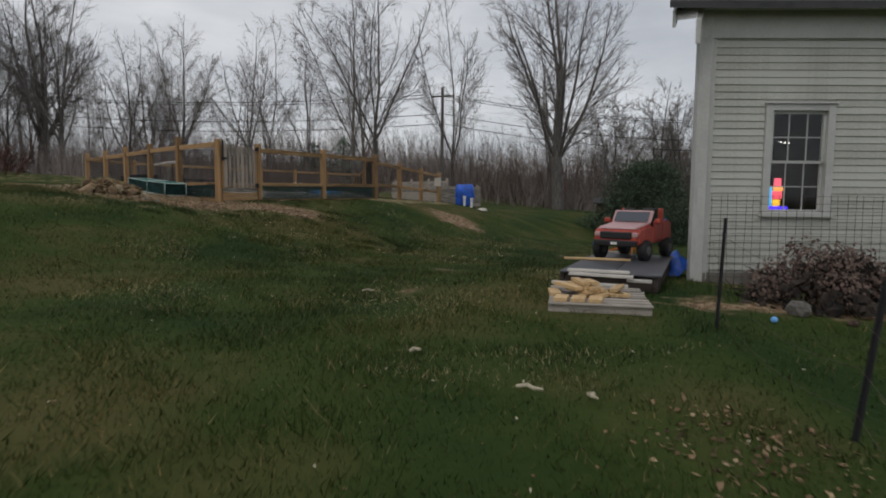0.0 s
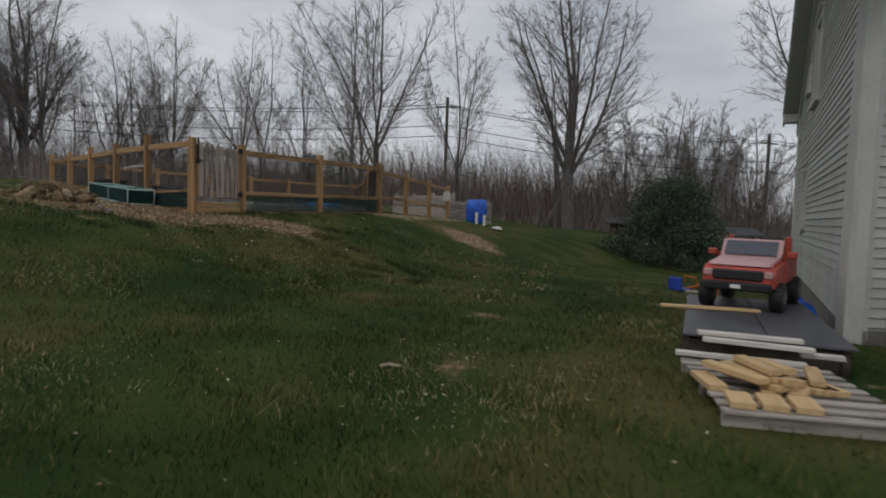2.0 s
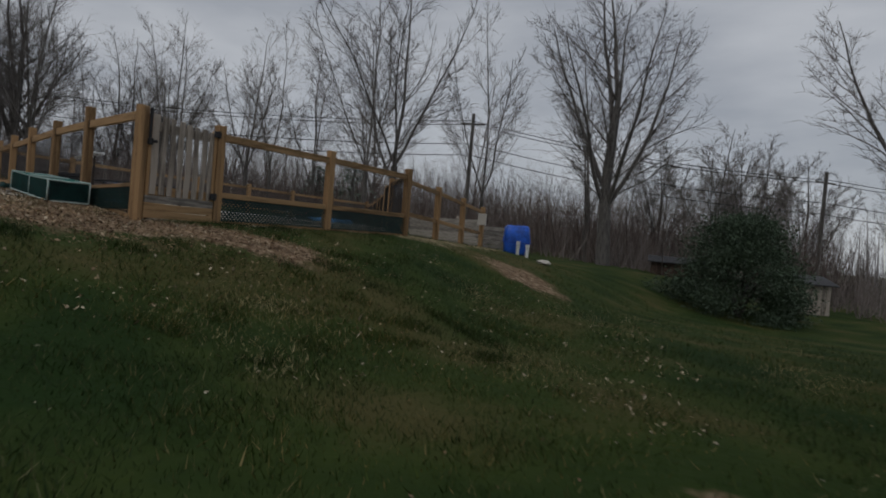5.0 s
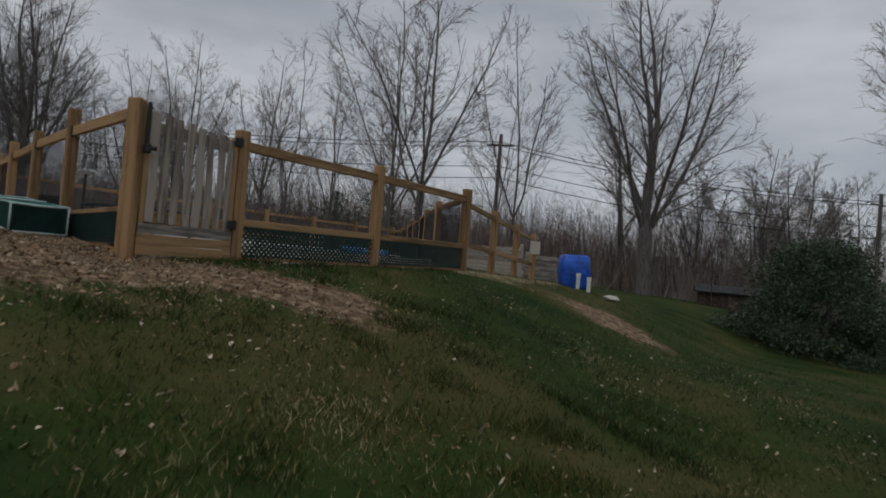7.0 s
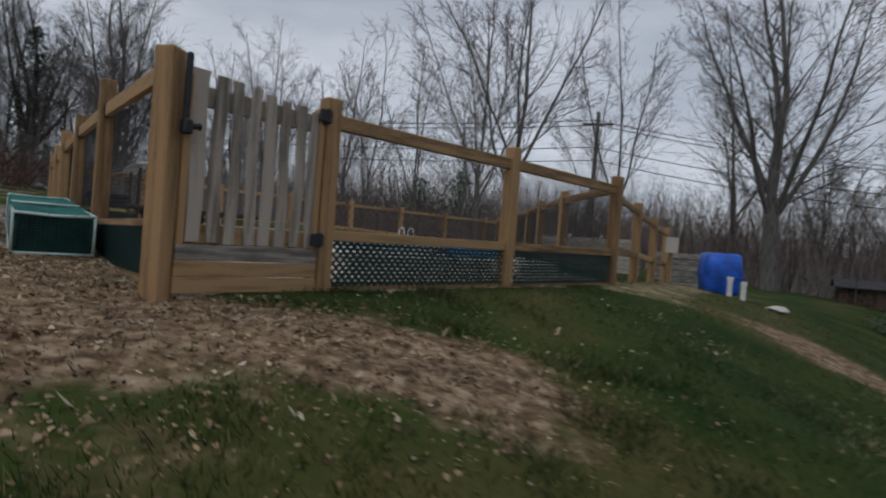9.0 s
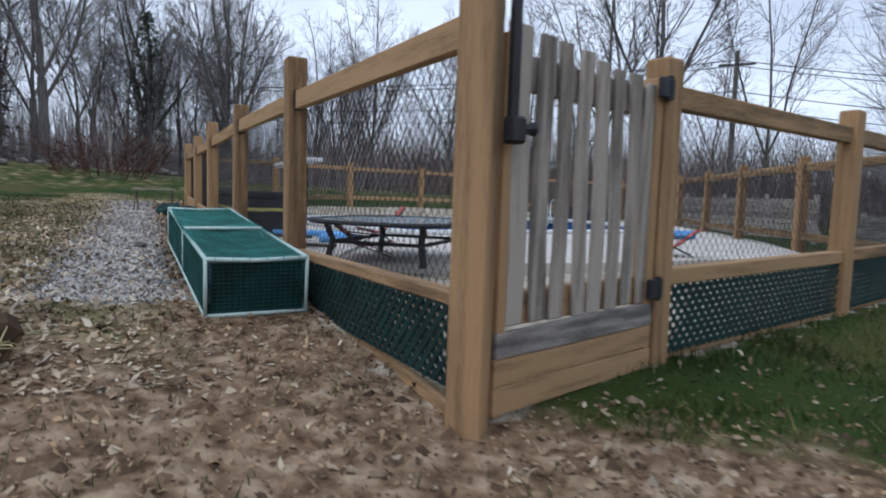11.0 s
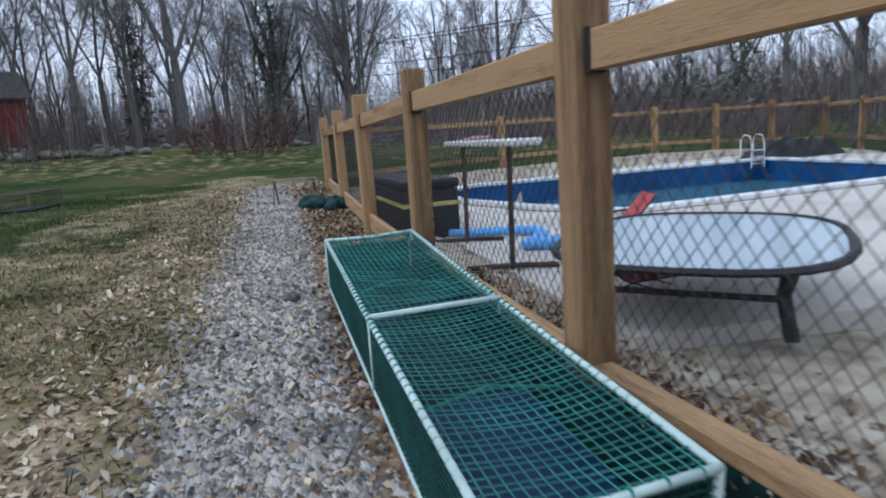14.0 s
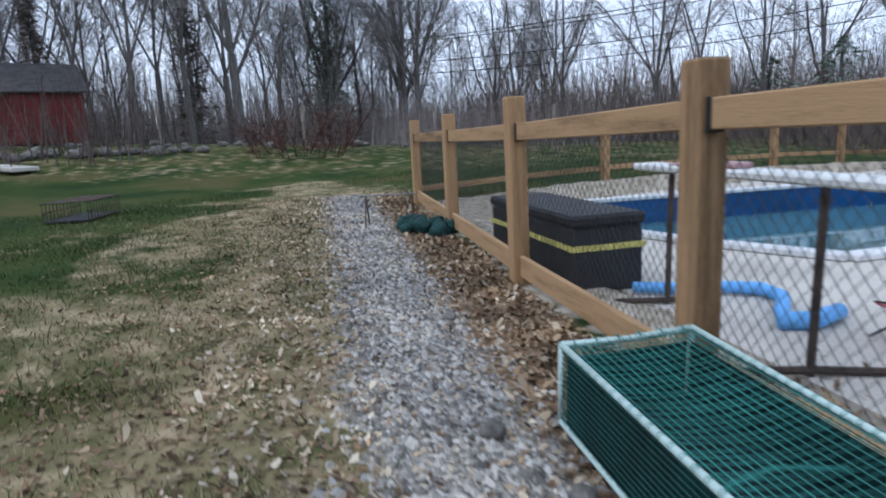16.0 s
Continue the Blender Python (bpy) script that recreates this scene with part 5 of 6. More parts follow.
# pile of pulled-up turf and brush left of the path
pile = thing("debris_heap", pose(-7.65, 12.75, fz(-7.65, 12.75) - 0.02, 0, 0, 35), "low heap of dry grass clods and tan brush", "heap")
bm = nb()
for q in range(90):
    a, r = rd.uniform(0, 6.28), rd.random() ** 0.6
    x, y = r * 0.85 * math.cos(a), r * 0.42 * math.sin(a)
    bmesh.ops.create_icosphere(bm, subdivisions=2, radius=rd.uniform(0.06, 0.15), matrix=pose(x, y, (1 - r) * 0.36 * rd.uniform(0.3, 1) + 0.03, rd.uniform(0, 180), rd.uniform(0, 180), 0) @ Matrix.Diagonal((1.2, 0.8, 0.65, 1)))
for v in bm.verts:
    v.co += Vector((noise.noise(v.co * 16), noise.noise(v.co * 16 + Vector((9, 0, 0))), noise.noise(v.co * 16 + Vector((0, 9, 0))))) * 0.03
tagged(part("soil_cover", bm, CRUMB, pile), kind="stuff")
bm = nb()
for q in range(420):
    a, r = rd.uniform(0, 6.28), rd.random() ** 0.5
    p = Vector((r * 0.9 * math.cos(a), r * 0.46 * math.sin(a), (1 - r) * 0.40 + 0.04))
    e = p + Vector((rd.gauss(0, 0.10), rd.gauss(0, 0.10), rd.uniform(-0.04, 0.10)))
    tube(bm, [p, (p + e) / 2 + Vector((rd.gauss(0, 0.02), 0, rd.gauss(0, 0.02))), e], [0.006, 0.005, 0.003], 3, False)
tagged(part("dry_stalks", bm, STRAW, pile), kind="stuff")

# pallet and boards
pz = 0.43
pal = thing("pallet", pose(3.34, 5.60, pz + 0.01, 0, 0, -2), "weathered wooden pallet lying on the grass", "pallet")
for y in (0.03, 0.60, 1.20):
    part("bearer", box(nb(), 0, 1.05, y, y + 0.04, 0, 0.09, bevel=0.003), OLDWOOD, pal)
for q in range(8):
    part("deck_board", box(nb(), 0.0 + rd.uniform(-0.01, 0.01), 1.06, q * 0.168, q * 0.168 + 0.092, 0.092, 0.112, bevel=0.003), OLDWOOD, pal)
PM = pal.matrix_basis


def plank(x, y, z, ln, w, h, turn, tip=0.0):
    b = box(nb(), 0, ln, -w / 2, w / 2, 0, h, bevel=0.003)
    ob = tagged(link("board", b, LUMBER), "short offcut of fresh pale lumber on the pallet", "board", "lumber offcuts")
    ob.matrix_basis = PM @ pose(x, y, z, 0, tip, turn)
    return ob


for x in (0.12, 0.30, 0.48):
    plank(x, 0.06, 0.113, 0.26, 0.14, 0.04, 84)
plank(0.07, 0.42, 0.113, 0.38, 0.12, 0.04, 96)
for q in range(9):
    plank(0.34 + 0.07 * (q % 3) + rd.uniform(-0.03, 0.03), 0.36 + 0.05 * (q % 2), 0.113 + 0.041 * (q // 3), rd.uniform(0.3, 0.5), 0.09, 0.04, rd.uniform(60, 125))
for q in range(4):
    plank(0.40 + 0.1 * q, 0.42 + 0.04 * q, 0.24 + 0.004 * q if q < 2 else 0.16, rd.uniform(0.32, 0.46), 0.09, 0.04, rd.uniform(55, 140), rd.uniform(-6, 4) if q < 2 else 0)
for q in range(3):
    plank(0.72 + 0.06 * q, 0.5, 0.113, 0.34, 0.10, 0.04, 100 + 8 * q)

# platform with the toy truck
AZ = 14
plat = thing("platform", pose(4.10, 7.22, 0.44, 0, 0, -AZ), "low wooden platform covered with dark rubber boards", "platform")
# beams coloured near black to stand in for the shade beneath the boards
part("side_beam", box(nb(), -0.62, -0.56, 0, 2.9, 0, 0.22, bevel=0.004), DEADSHADE, plat)
part("side_beam", box(nb(), 0.56, 0.62, 0, 2.9, 0, 0.22, bevel=0.004), DEADSHADE, plat)
for y in (0.02, 1.4, 2.8):
    part("cross_beam", box(nb(), -0.56, 0.56, y, y + 0.06, 0.02, 0.2, bevel=0.004), DEADSHADE, plat)
part("top_board", box(nb(), -0.62, 0.05, -0.05, 2.9, 0.224, 0.245, bevel=0.004), PLATE, plat)
part("top_board", box(nb(), 0.06, 0.66, -0.04, 2.9, 0.224, 0.247, bevel=0.004), PLATE, plat)
for x, y, z, ln, tn, tip in ((-0.50, -0.10, 0.250, 0.78, 1, 0), (-0.46, -0.20, 0.215, 0.80, -3, 0), (-0.66, -0.30, 0.10, 0.95, 2, 0), (0.26, -0.16, 0.16, 0.30, 3, 0), (-0.62, -0.24, 0.02, 1.1, -2, 0)):
    b = box(nb(), 0, ln, 0, 0.085, 0.0, 0.035, bevel=0.004)
    ob = tagged(link("board", b, PALEOLD), "weathered pale board stacked at the platform edge", "board", "weathered boards")
    ob.matrix_basis = plat.matrix_basis @ pose(x, y, z, 0, tip, tn)
b = box(nb(), 0, 1.0, 0, 0.09, 0.0, 0.03, bevel=0.004)
ob = tagged(link("board", b, LUMBER), "pale board lying across the platform before the truck", "board")
ob.matrix_basis = pose(3.60, 8.82, 0.692, 0, 0, -5)

truck = thing("toy_truck", pose(4.74, 9.5, 0.69, 0, 0, -29) @ Matrix.Diagonal((1.0, 1.15, 1.0, 1)), "faded red ride-on toy pickup truck with pale hood", "toy car")


def body_half(bm, prof, w, inset=0.03):
    lo = [bm.verts.new((-w, y, z)) for y, z in prof]
    hi = [bm.verts.new((w, y, z)) for y, z in prof]
    bm.faces.new(lo)
    bm.faces.new(hi[::-1])
    for i in range(len(prof)):
        bm.faces.new((lo[i], hi[i], hi[(i + 1) % len(prof)], lo[(i + 1) % len(prof)]))
    bmesh.ops.recalc_face_normals(bm, faces=bm.faces)
    bmesh.ops.bevel(bm, geom=bm.edges[:], offset=inset, segments=2, affect="EDGES")
    return bm


part("body", body_half(nb(), [(-0.66, 0.24), (-0.66, 0.42), (-0.60, 0.50), (-0.12, 0.55), (-0.10, 0.40), (0.22, 0.40), (0.25, 0.60), (0.64, 0.60), (0.66, 0.26)], 0.36), REDP, truck, smooth=False)
part("hood", body_half(nb(), [(-0.64, 0.485), (-0.60, 0.515), (-0.14, 0.575), (-0.14, 0.54)], 0.31, 0.01), HOODP, truck, "sun-bleached pale hood")
part("windscreen_frame", body_half(nb(), [(-0.16, 0.555), (-0.02, 0.765), (0.02, 0.765), (-0.12, 0.555)], 0.32, 0.012), HOODP, truck)
part("windscreen", body_half(nb(), [(-0.168, 0.59), (-0.055, 0.745), (-0.048, 0.745), (-0.16, 0.59)], 0.275, 0.002), SMOKED, truck, "smoked windscreen")
part("grille", box(nb(), -0.25, 0.25, -0.685, -0.63, 0.335, 0.445, bevel=0.015), BLACKP, truck, "black grille")
part("bumper", box(nb(), -0.34, 0.34, -0.72, -0.62, 0.22, 0.315, bevel=0.02), BLACKP, truck)
part("plate", box(nb(), -0.05, 0.05, -0.728, -0.718, 0.25, 0.29), WHITEP, truck, "small white plate")
for s in (-1, 1):
    part("headlight", box(nb(), s * 0.30 - 0.045, s * 0.30 + 0.045, -0.675, -0.62, 0.365, 0.44, bevel=0.012), HOODP, truck, "pale headlight")
    part("mirror", box(nb(), s * 0.42 - 0.05, s * 0.42 + 0.05, -0.12, -0.06, 0.56, 0.64, bevel=0.015), REDP, truck)
    part("door", box(nb(), s * 0.355 - 0.012, s * 0.355 + 0.012, -0.10, 0.24, 0.30, 0.60, bevel=0.01), REDP, truck)
    part("rear_post", box(nb(), s * 0.31 - 0.035, s * 0.31 + 0.035, 0.24, 0.33, 0.58, 0.80, bevel=0.015), REDP, truck)
    for y in (-0.42, 0.44):
        wh = new("wheel")
        wh.parent = truck
        wh.matrix_basis = pose(s * 0.36, y, 0.155, 0, 90, 0)
        b = nb()
        bmesh.ops.create_cone(b, cap_ends=True, segments=20, radius1=0.155, radius2=0.155, depth=0.13)
        bmesh.ops.bevel(b, geom=b.edges[:], offset=0.018, segments=1, affect="EDGES")
        for q in range(20):
            box(b, -0.012, 0.012, 0.146, 0.162, -0.055, 0.055, pose(0, 0, 0, 0, 0, q * 18))
        part("tyre", b, BLACKP, wh)
        b = nb()
        bmesh.ops.create_cone(b, cap_ends=True, segments=14, radius1=0.085, radius2=0.07, depth=0.145)
        part("rim", b, GALV, wh, "grey plastic rim")
for s in (-1, 1):
    b = box(nb(), s * 0.16 - 0.12, s * 0.16 + 0.12, 0.14, 0.20, 0.40, 0.80, bevel=0.03)
    part("seat", b, BLACKP, truck)
tarp = nb()
bmesh.ops.create_grid(tarp, x_segments=14, y_segments=14, size=0.5)
for v in tarp.verts:
    r = v.co.length
    v.co.z = max(0, 0.36 - 1.1 * r * r) + 0.22 * noise.noise(v.co * 5.5) * max(0, 0.75 - r) + 0.05 * noise.noise(v.co * 14) + 0.03
ob = tagged(link("tarp", tarp, TARP, smooth=True), "crumpled bright blue tarp heaped beside the platform", "tarp")
ob.matrix_basis = pose(5.55, 10.3, fz(5.55, 10.3), 0, 0, 30) @ Matrix.Diagonal((0.55, 0.62, 1.0, 1))
sees = thing("seesaw", pose(5.05, 12.1, fz(5.05, 12.1), 0, 0, 35) @ Matrix.Diagonal((0.85, 0.85, 0.85, 1)), "orange tube seesaw with two dark blue seats", "play equipment")
part("beam", tube(nb(), [(-0.95, 0, 0.40), (-0.5, 0, 0.47), (0, 0, 0.58), (0.55, 0, 0.74), (0.95, 0, 0.92)], 0.03, 8), ORANGE, sees)
for s in (-1, 1):
    part("leg", tube(nb(), [(-0.25, s * 0.3, 0), (0, s * 0.06, 0.56), (0.25, s * 0.3, 0)], 0.02, 6), ORANGE, sees)
    part("handle", tube(nb(), [(s * 0.62, -0.14, 0.72 if s > 0 else 0.55), (s * 0.66, -0.14, 0.95 if s > 0 else 0.66), (s * 0.66, 0.14, 0.95 if s > 0 else 0.66), (s * 0.62, 0.14, 0.72 if s > 0 else 0.55)], 0.014, 6), ORANGE, sees)
    zt = 0.95 if s > 0 else 0.42
    b = box(nb(), s * 0.88 - 0.13, s * 0.88 + 0.13, -0.15, 0.15, zt, zt + 0.04, bevel=0.015)
    box(b, s * 1.02 - 0.02, s * 1.02 + 0.02, -0.15, 0.15, zt, zt + 0.24, bevel=0.015)
    part("seat", b, BLUEP, sees, "dark blue plastic seat")
for q in range(5):
    x, y = 4.32 + 0.08 * q, 8.9 + 0.42 * q
    b = box(nb(), -0.2, 0.2, -0.06, 0.06, 0, 0.035, bevel=0.004)
    ob = tagged(link("board", b, OLDWOOD), "grey board edge stacked beside the platform", "board", "weathered boards")
    ob.matrix_basis = pose(x - 0.18, y, fz(x, y) + 0.10 + 0.06 * q, 0, 0, -AZ)

# ---- beyond the fence ----
tx, ty = -0.35, 26.6
tank = thing("covered_tank", pose(tx, ty, fz(tx, ty), 0, 0, 8), "boxy stack wrapped in bright blue tarp", "tarp")
bm = box(nb(), -0.41, 0.41, -0.40, 0.40, 0.0, 0.98, bevel=0.07)
bmesh.ops.subdivide_edges(bm, edges=bm.edges[:], cuts=3, use_grid_fill=True)
for v in bm.verts:
    w_ = noise.noise(v.co * 3.1)
    v.co += Vector((v.co.x, v.co.y, 0)).normalized() * (0.05 * w_ - 0.035 * math.sin(9 * v.co.z))
    v.co.z += 0.03 * w_ * (v.co.z > 0.5)
part("cover", bm, TARP, tank, smooth=True)
part("tie_cord", tube(nb(), [(-0.47, -0.46, 0.42), (0.47, -0.46, 0.40), (0.47, 0.46, 0.42), (-0.47, 0.46, 0.44), (-0.47, -0.46, 0.42)], 0.012, 5), BLUEP, tank)
for i, (dx, dy, h) in enumerate(((0.12, -0.95, 0.42), (0.42, -0.85, 0.40))):
    pv = thing("vent_pipe", pose(tx + dx, ty + dy, fz(tx + dx, ty + dy)), "short white plastic pipe standing in the grass", "pipe", "vent pipes")
    part("shaft", tube(nb(), [(0, 0, -0.1), (0, 0, h)], 0.055, 12), WHITEP, pv)
    part("cap", tube(nb(), [(0, 0, h - 0.07), (0, 0, h + 0.02)], 0.068, 12), WHITEP, pv)
bag = nb()
bmesh.ops.create_icosphere(bag, subdivisions=3, radius=0.22)
for v in bag.verts:
    v.co *= 1 + 0.35 * noise.noise(v.co * 6)
    v.co.z *= 0.35
ob = tagged(link("plastic_bag", bag, CONCRETE), "crumpled pale plastic bag on the slope", "bag")
ob.matrix_basis = pose(tx + 1.0, ty - 1.6, fz(tx + 1.0, ty - 1.6) + 0.08)
mx_, my_ = -1.5, 26.0
meter = thing("utility_box", pose(mx_, my_, fz(mx_, my_)), "pale grey box on a short wooden post", "box")
part("stake", box(nb(), -0.04, 0.04, -0.04, 0.04, -0.1, 0.75, bevel=0.004), WOOD, meter)
part("case", box(nb(), -0.14, 0.14, -0.10, 0.06, 0.72, 1.10, bevel=0.015), CONCRETE, meter)
stack = thing("plank_wall", along(-6.6, 37.5, -2.2, 33.5, fz(-4, 35)), "weathered grey plank retaining wall behind the pool", "wall")
for q in range(8):
    part("plank", box(nb(), rd.uniform(-0.1, 0.05), 5.9 + rd.uniform(-0.2, 0.1), rd.uniform(-0.02, 0.02), 0.06, q * 0.16, q * 0.16 + 0.145, bevel=0.006), OLDWOOD, stack)
for q in range(4):
    part("stake", box(nb(), 0.2 + q * 1.8, 0.32 + q * 1.8, 0.065, 0.16, -0.2, 1.42, bevel=0.006), GREYWOOD, stack)
stack2 = thing("plank_wall", along(-1.9, 28.6, 0.2, 30.2, fz(-1, 29)), "dark weathered plank bin beyond the garden fence", "wall")
for q in range(6):
    part("plank", box(nb(), rd.uniform(-0.1, 0.05), 2.4, rd.uniform(-0.02, 0.02), 0.05, q * 0.17, q * 0.17 + 0.15, bevel=0.006), OLDWOOD, stack2)
for x in (0.1, 2.2):
    part("stake", box(nb(), x, x + 0.1, 0.055, 0.14, -0.2, 1.1, bevel=0.006), GREYWOOD, stack2)


def shed(name, x, y, turn, w, d, h, wall, roof, label, boards=12, rise=0.5):
    s = thing(name, pose(x, y, fz(x, y), 0, 0, turn), label, "shed")
    b = box(nb(), -w / 2 + 0.03, w / 2 - 0.03, -d / 2 + 0.03, d / 2 - 0.03, -0.1, h)
    part("frame", b, wall, s)
    for q in range(boards):
        xx = -w / 2 + w * q / boards
        part("siding_board", box(nb(), xx + 0.006, xx + w / boards - 0.006, -d / 2 - 0.005, -d / 2 + 0.028, -0.05, h, bevel=0.004), wall, s)
    for sgn in (-1, 1):
        b = nb()
        vv = [(-w / 2 - 0.2, sgn * (d / 2 + 0.25), h - 0.05), (w / 2 + 0.2, sgn * (d / 2 + 0.25), h - 0.05), (w / 2 + 0.2, 0, h + rise), (-w / 2 - 0.2, 0, h + rise)]
        f = b.faces.new([b.verts.new(v) for v in vv])
        r = bmesh.ops.extrude_face_region(b, geom=[f])
        for v in r["geom"]:
            if isinstance(v, bmesh.types.BMVert):
                v.co.z += 0.06
        bmesh.ops.recalc_face_normals(b, faces=b.faces)
        part("roof", b, roof, s)
    for sgn in (-1, 1):
        b = nb()
        b.faces.new([b.verts.new(v) for v in ((sgn * (w / 2 - 0.02), -d / 2, h - 0.02), (sgn * (w / 2 - 0.02), d / 2, h - 0.02), (sgn * (w / 2 - 0.02), 0, h + rise - 0.02))])
        part("gable", b, wall, s)
    return s


shed("shed", -38.1, 20.3, 78, 6.4, 5.0, 1.85, REDBARN, BLACKROOF, "dark red board shed at the edge of the woods", 18, 1.3)
shed("shed", 13.4, 38.5, 20, 1.7, 1.6, 1.45, GREYWOOD, SHINGLE, "small grey board shed behind the bush", 7, 0.35)
shed("shed", 8.6, 44.5, -10, 3.0, 2.0, 0.9, MUD, SHINGLE, "low rust-brown shelter at the foot of the slope", 8, 0.3)
b = box(nb(), -0.9, 0.9, -0.2, 0.2, 0, 0.28, bevel=0.03)
ob = tagged(link("trough", b, WHITEP), "white trough lying before the shelter", "trough")
ob.matrix_basis = pose(8.9, 41.0, fz(8.9, 41.0) + 0.01, 0, 0, 15)
# stone wall by the woods
for q in range(44):
    f = q / 44
    x, y = -33.5 + 15.0 * f + rd.gauss(0, 0.7), 21.5 + 22.5 * f + rd.gauss(0, 0.7)
    rock(x, y, rd.uniform(0.10, 0.26), "grey fieldstone in a tumbled wall", seed=100 + q, flat=rd.uniform(0.5, 0.8))
for q in range(30):
    f = q / 30
    x, y = -31.5 + 3.5 * f + rd.gauss(0, 0.35), 17.0 + 7.0 * f + rd.gauss(0, 0.2)
    rock(x, y, rd.uniform(0.13, 0.30), "grey fieldstone in a tumbled wall", seed=300 + q, flat=rd.uniform(0.6, 0.85))
for q in range(5):
    b = box(nb(), -0.05, 0.05, -0.05, 0.05, -0.1, 1.5 + 0.1 * (q % 2), bevel=0.01)
    x, y = -31 + 3.0 * q, 24 + 4.2 * q
    ob = tagged(link("stake", b, GREYWOOD), "weathered grey stake by the stone wall", "post", "weathered stakes")
    ob.matrix_basis = pose(x, y, fz(x, y), 2, 1, 20 * q)
for x, y, ln, tn in ((-28.3, 18.5, 1.9, 12), (-29.0, 17.9, 2.4, 20)):
    b = box(nb(), -ln / 2, ln / 2, -0.35, 0.35, 0, 0.12, bevel=0.02)
    ob = tagged(link("slab", b, CONCRETE), "pale slab lying on the rough ground", "slab", "pale slabs")
    ob.matrix_basis = pose(x, y, fz(x, y) + 0.03, 0, 3, tn)
gr = thing("wire_crate", pose(-18.8, 17.3, fz(-18.8, 17.3), 0, 0, 140) @ Matrix.Diagonal((1.25, 1.25, 1.1, 1)), "low dark wire crate lying in the grass", "crate")
for q in range(12):
    bm = tube(nb(), [(-0.5 + q * 0.09, -0.25, 0.02), (-0.5 + q * 0.09, -0.25, 0.28), (-0.5 + q * 0.09, 0.25, 0.28), (-0.5 + q * 0.09, 0.25, 0.02)], 0.008, 4)
    part("bar", bm, IRON, gr)
for y in (-0.25, 0.25):
    for z_ in (0.03, 0.15, 0.27):
        part("side_rod", tube(nb(), [(-0.52, y, z_), (0.52, y, z_)], 0.009, 5), IRON, gr)
part("tray", box(nb(), -0.5, 0.5, -0.23, 0.23, 0.01, 0.03), BLACKP, gr)

thicket = thing("brush_thicket", pose(-25.6, 26.4, fz(-25.6, 26.4) - 0.05), "reddish-brown leafless thicket at the lawn's edge", "bush")
bm_v, bm_f = [], []
for q in range(46):
    an, rr_ = rd.uniform(0, 6.28), rd.random() ** 0.5 * 1.7
    st_ = limb(bm_v, bm_f, Vector((rr_ * math.cos(an), rr_ * math.sin(an), -0.1)), Vector((0.5 * math.cos(an), 0.5 * math.sin(an), 1)).normalized(), rd.uniform(1.0, 2.0), 0.02, 0.008, 4, 5, rd, 0.2, -0.02)
    for q2 in range(16):
        p_, d_, r_ = st_[rd.randint(1, 5)]
        limb(bm_v, bm_f, p_, bend(d_, rd.uniform(0.4, 1.1), rd), rd.uniform(0.3, 0.7), 0.010, 0.005, 3, 2, rd, 0.2, -0.02)
soup("brush", bm_v, bm_f, REDBRUSH, thicket, "", "", "")
far_woods("shed_brush", 160, 0.5, 4.5, 3.2, 14, BRUSHD, "bare brown brush in front of the red shed", seed=23, thick=0.03, lo_az=0, hi_az=360, cx=-31.5, cy=20.5, tip=0.22)

# utility pole and cables
ux, uy = -5.2, 48.6
up = thing("utility_pole", pose(ux, uy, fz(ux, uy)), "tall dark wooden utility pole", "pole", "utility poles")
part("shaft", tube(nb(), [(0, 0, -0.3), (0, 0, 9.2)], [0.16, 0.12], 9), BARK, up)
part("cross_arm", box(nb(), -0.9, 0.9, -0.05, 0.05, 8.4, 8.52, bevel=0.01), BARK, up)
up2 = copy_thing(up, pose(19.5, 52.0, fz(19.5, 52.0), 0, 0, 30))
up3 = copy_thing(up, pose(46, 56.0, fz(46, 56), 0, 0, 30))
zz = [fz(ux, uy) + 8.55, fz(19.5, 52) + 8.55, fz(46, 56) + 8.55]
for k, (oz, oy) in enumerate(((0, -0.7), (0, 0.7), (-1.5, 0), (-2.3, 0.0))):
    pts = []
    for (ax, ay, az_), (bx, by, bz) in (((-40, 46, zz[0]), (ux, uy, zz[0])), ((ux, uy, zz[0]), (19.5, 52.0, zz[1])), ((19.5, 52.0, zz[1]), (46, 56, zz[2]))):
        for q in range(10):
            f = q / 10
            pts.append((ax + (bx - ax) * f, ay + (by - ay) * f + oy, az_ + (bz - az_) * f + oz - 2.4 * f * (1 - f)))
    ob = tagged(link("power_line", tube(nb(), pts, 0.022, 4), BLACKM), "black overhead cable between utility poles", "cable", "overhead cables")

# ---- inside the pool fence ----
DZ = DECK_Z + 0.002
tab = thing("patio_table", pose(-7.35, 17.0, DZ, 0, 0, 98) @ Matrix.Diagonal((1.02, 1.40, 1, 1)), "glass-topped patio table with black metal legs", "table")
TH = 0.38
out_ = []
for q in range(28):
    a = 2 * math.pi * q / 28
    ca, sa = math.cos(a), math.sin(a)
    out_.append((0.86 * math.copysign(abs(ca) ** 0.7, ca), 0.52 * math.copysign(abs(sa) ** 0.7, sa)))
part("glass_top", prism(nb(), out_, TH - 0.004, TH + 0.006), TABLEGLASS, tab, "glass top with the sky's reflection in its pale colour")
part("rim", tube(nb(), [(x * 1.01, y * 1.01, TH) for x, y in out_ + out_[:1]], 0.021, 6, False), BLACKP, tab)
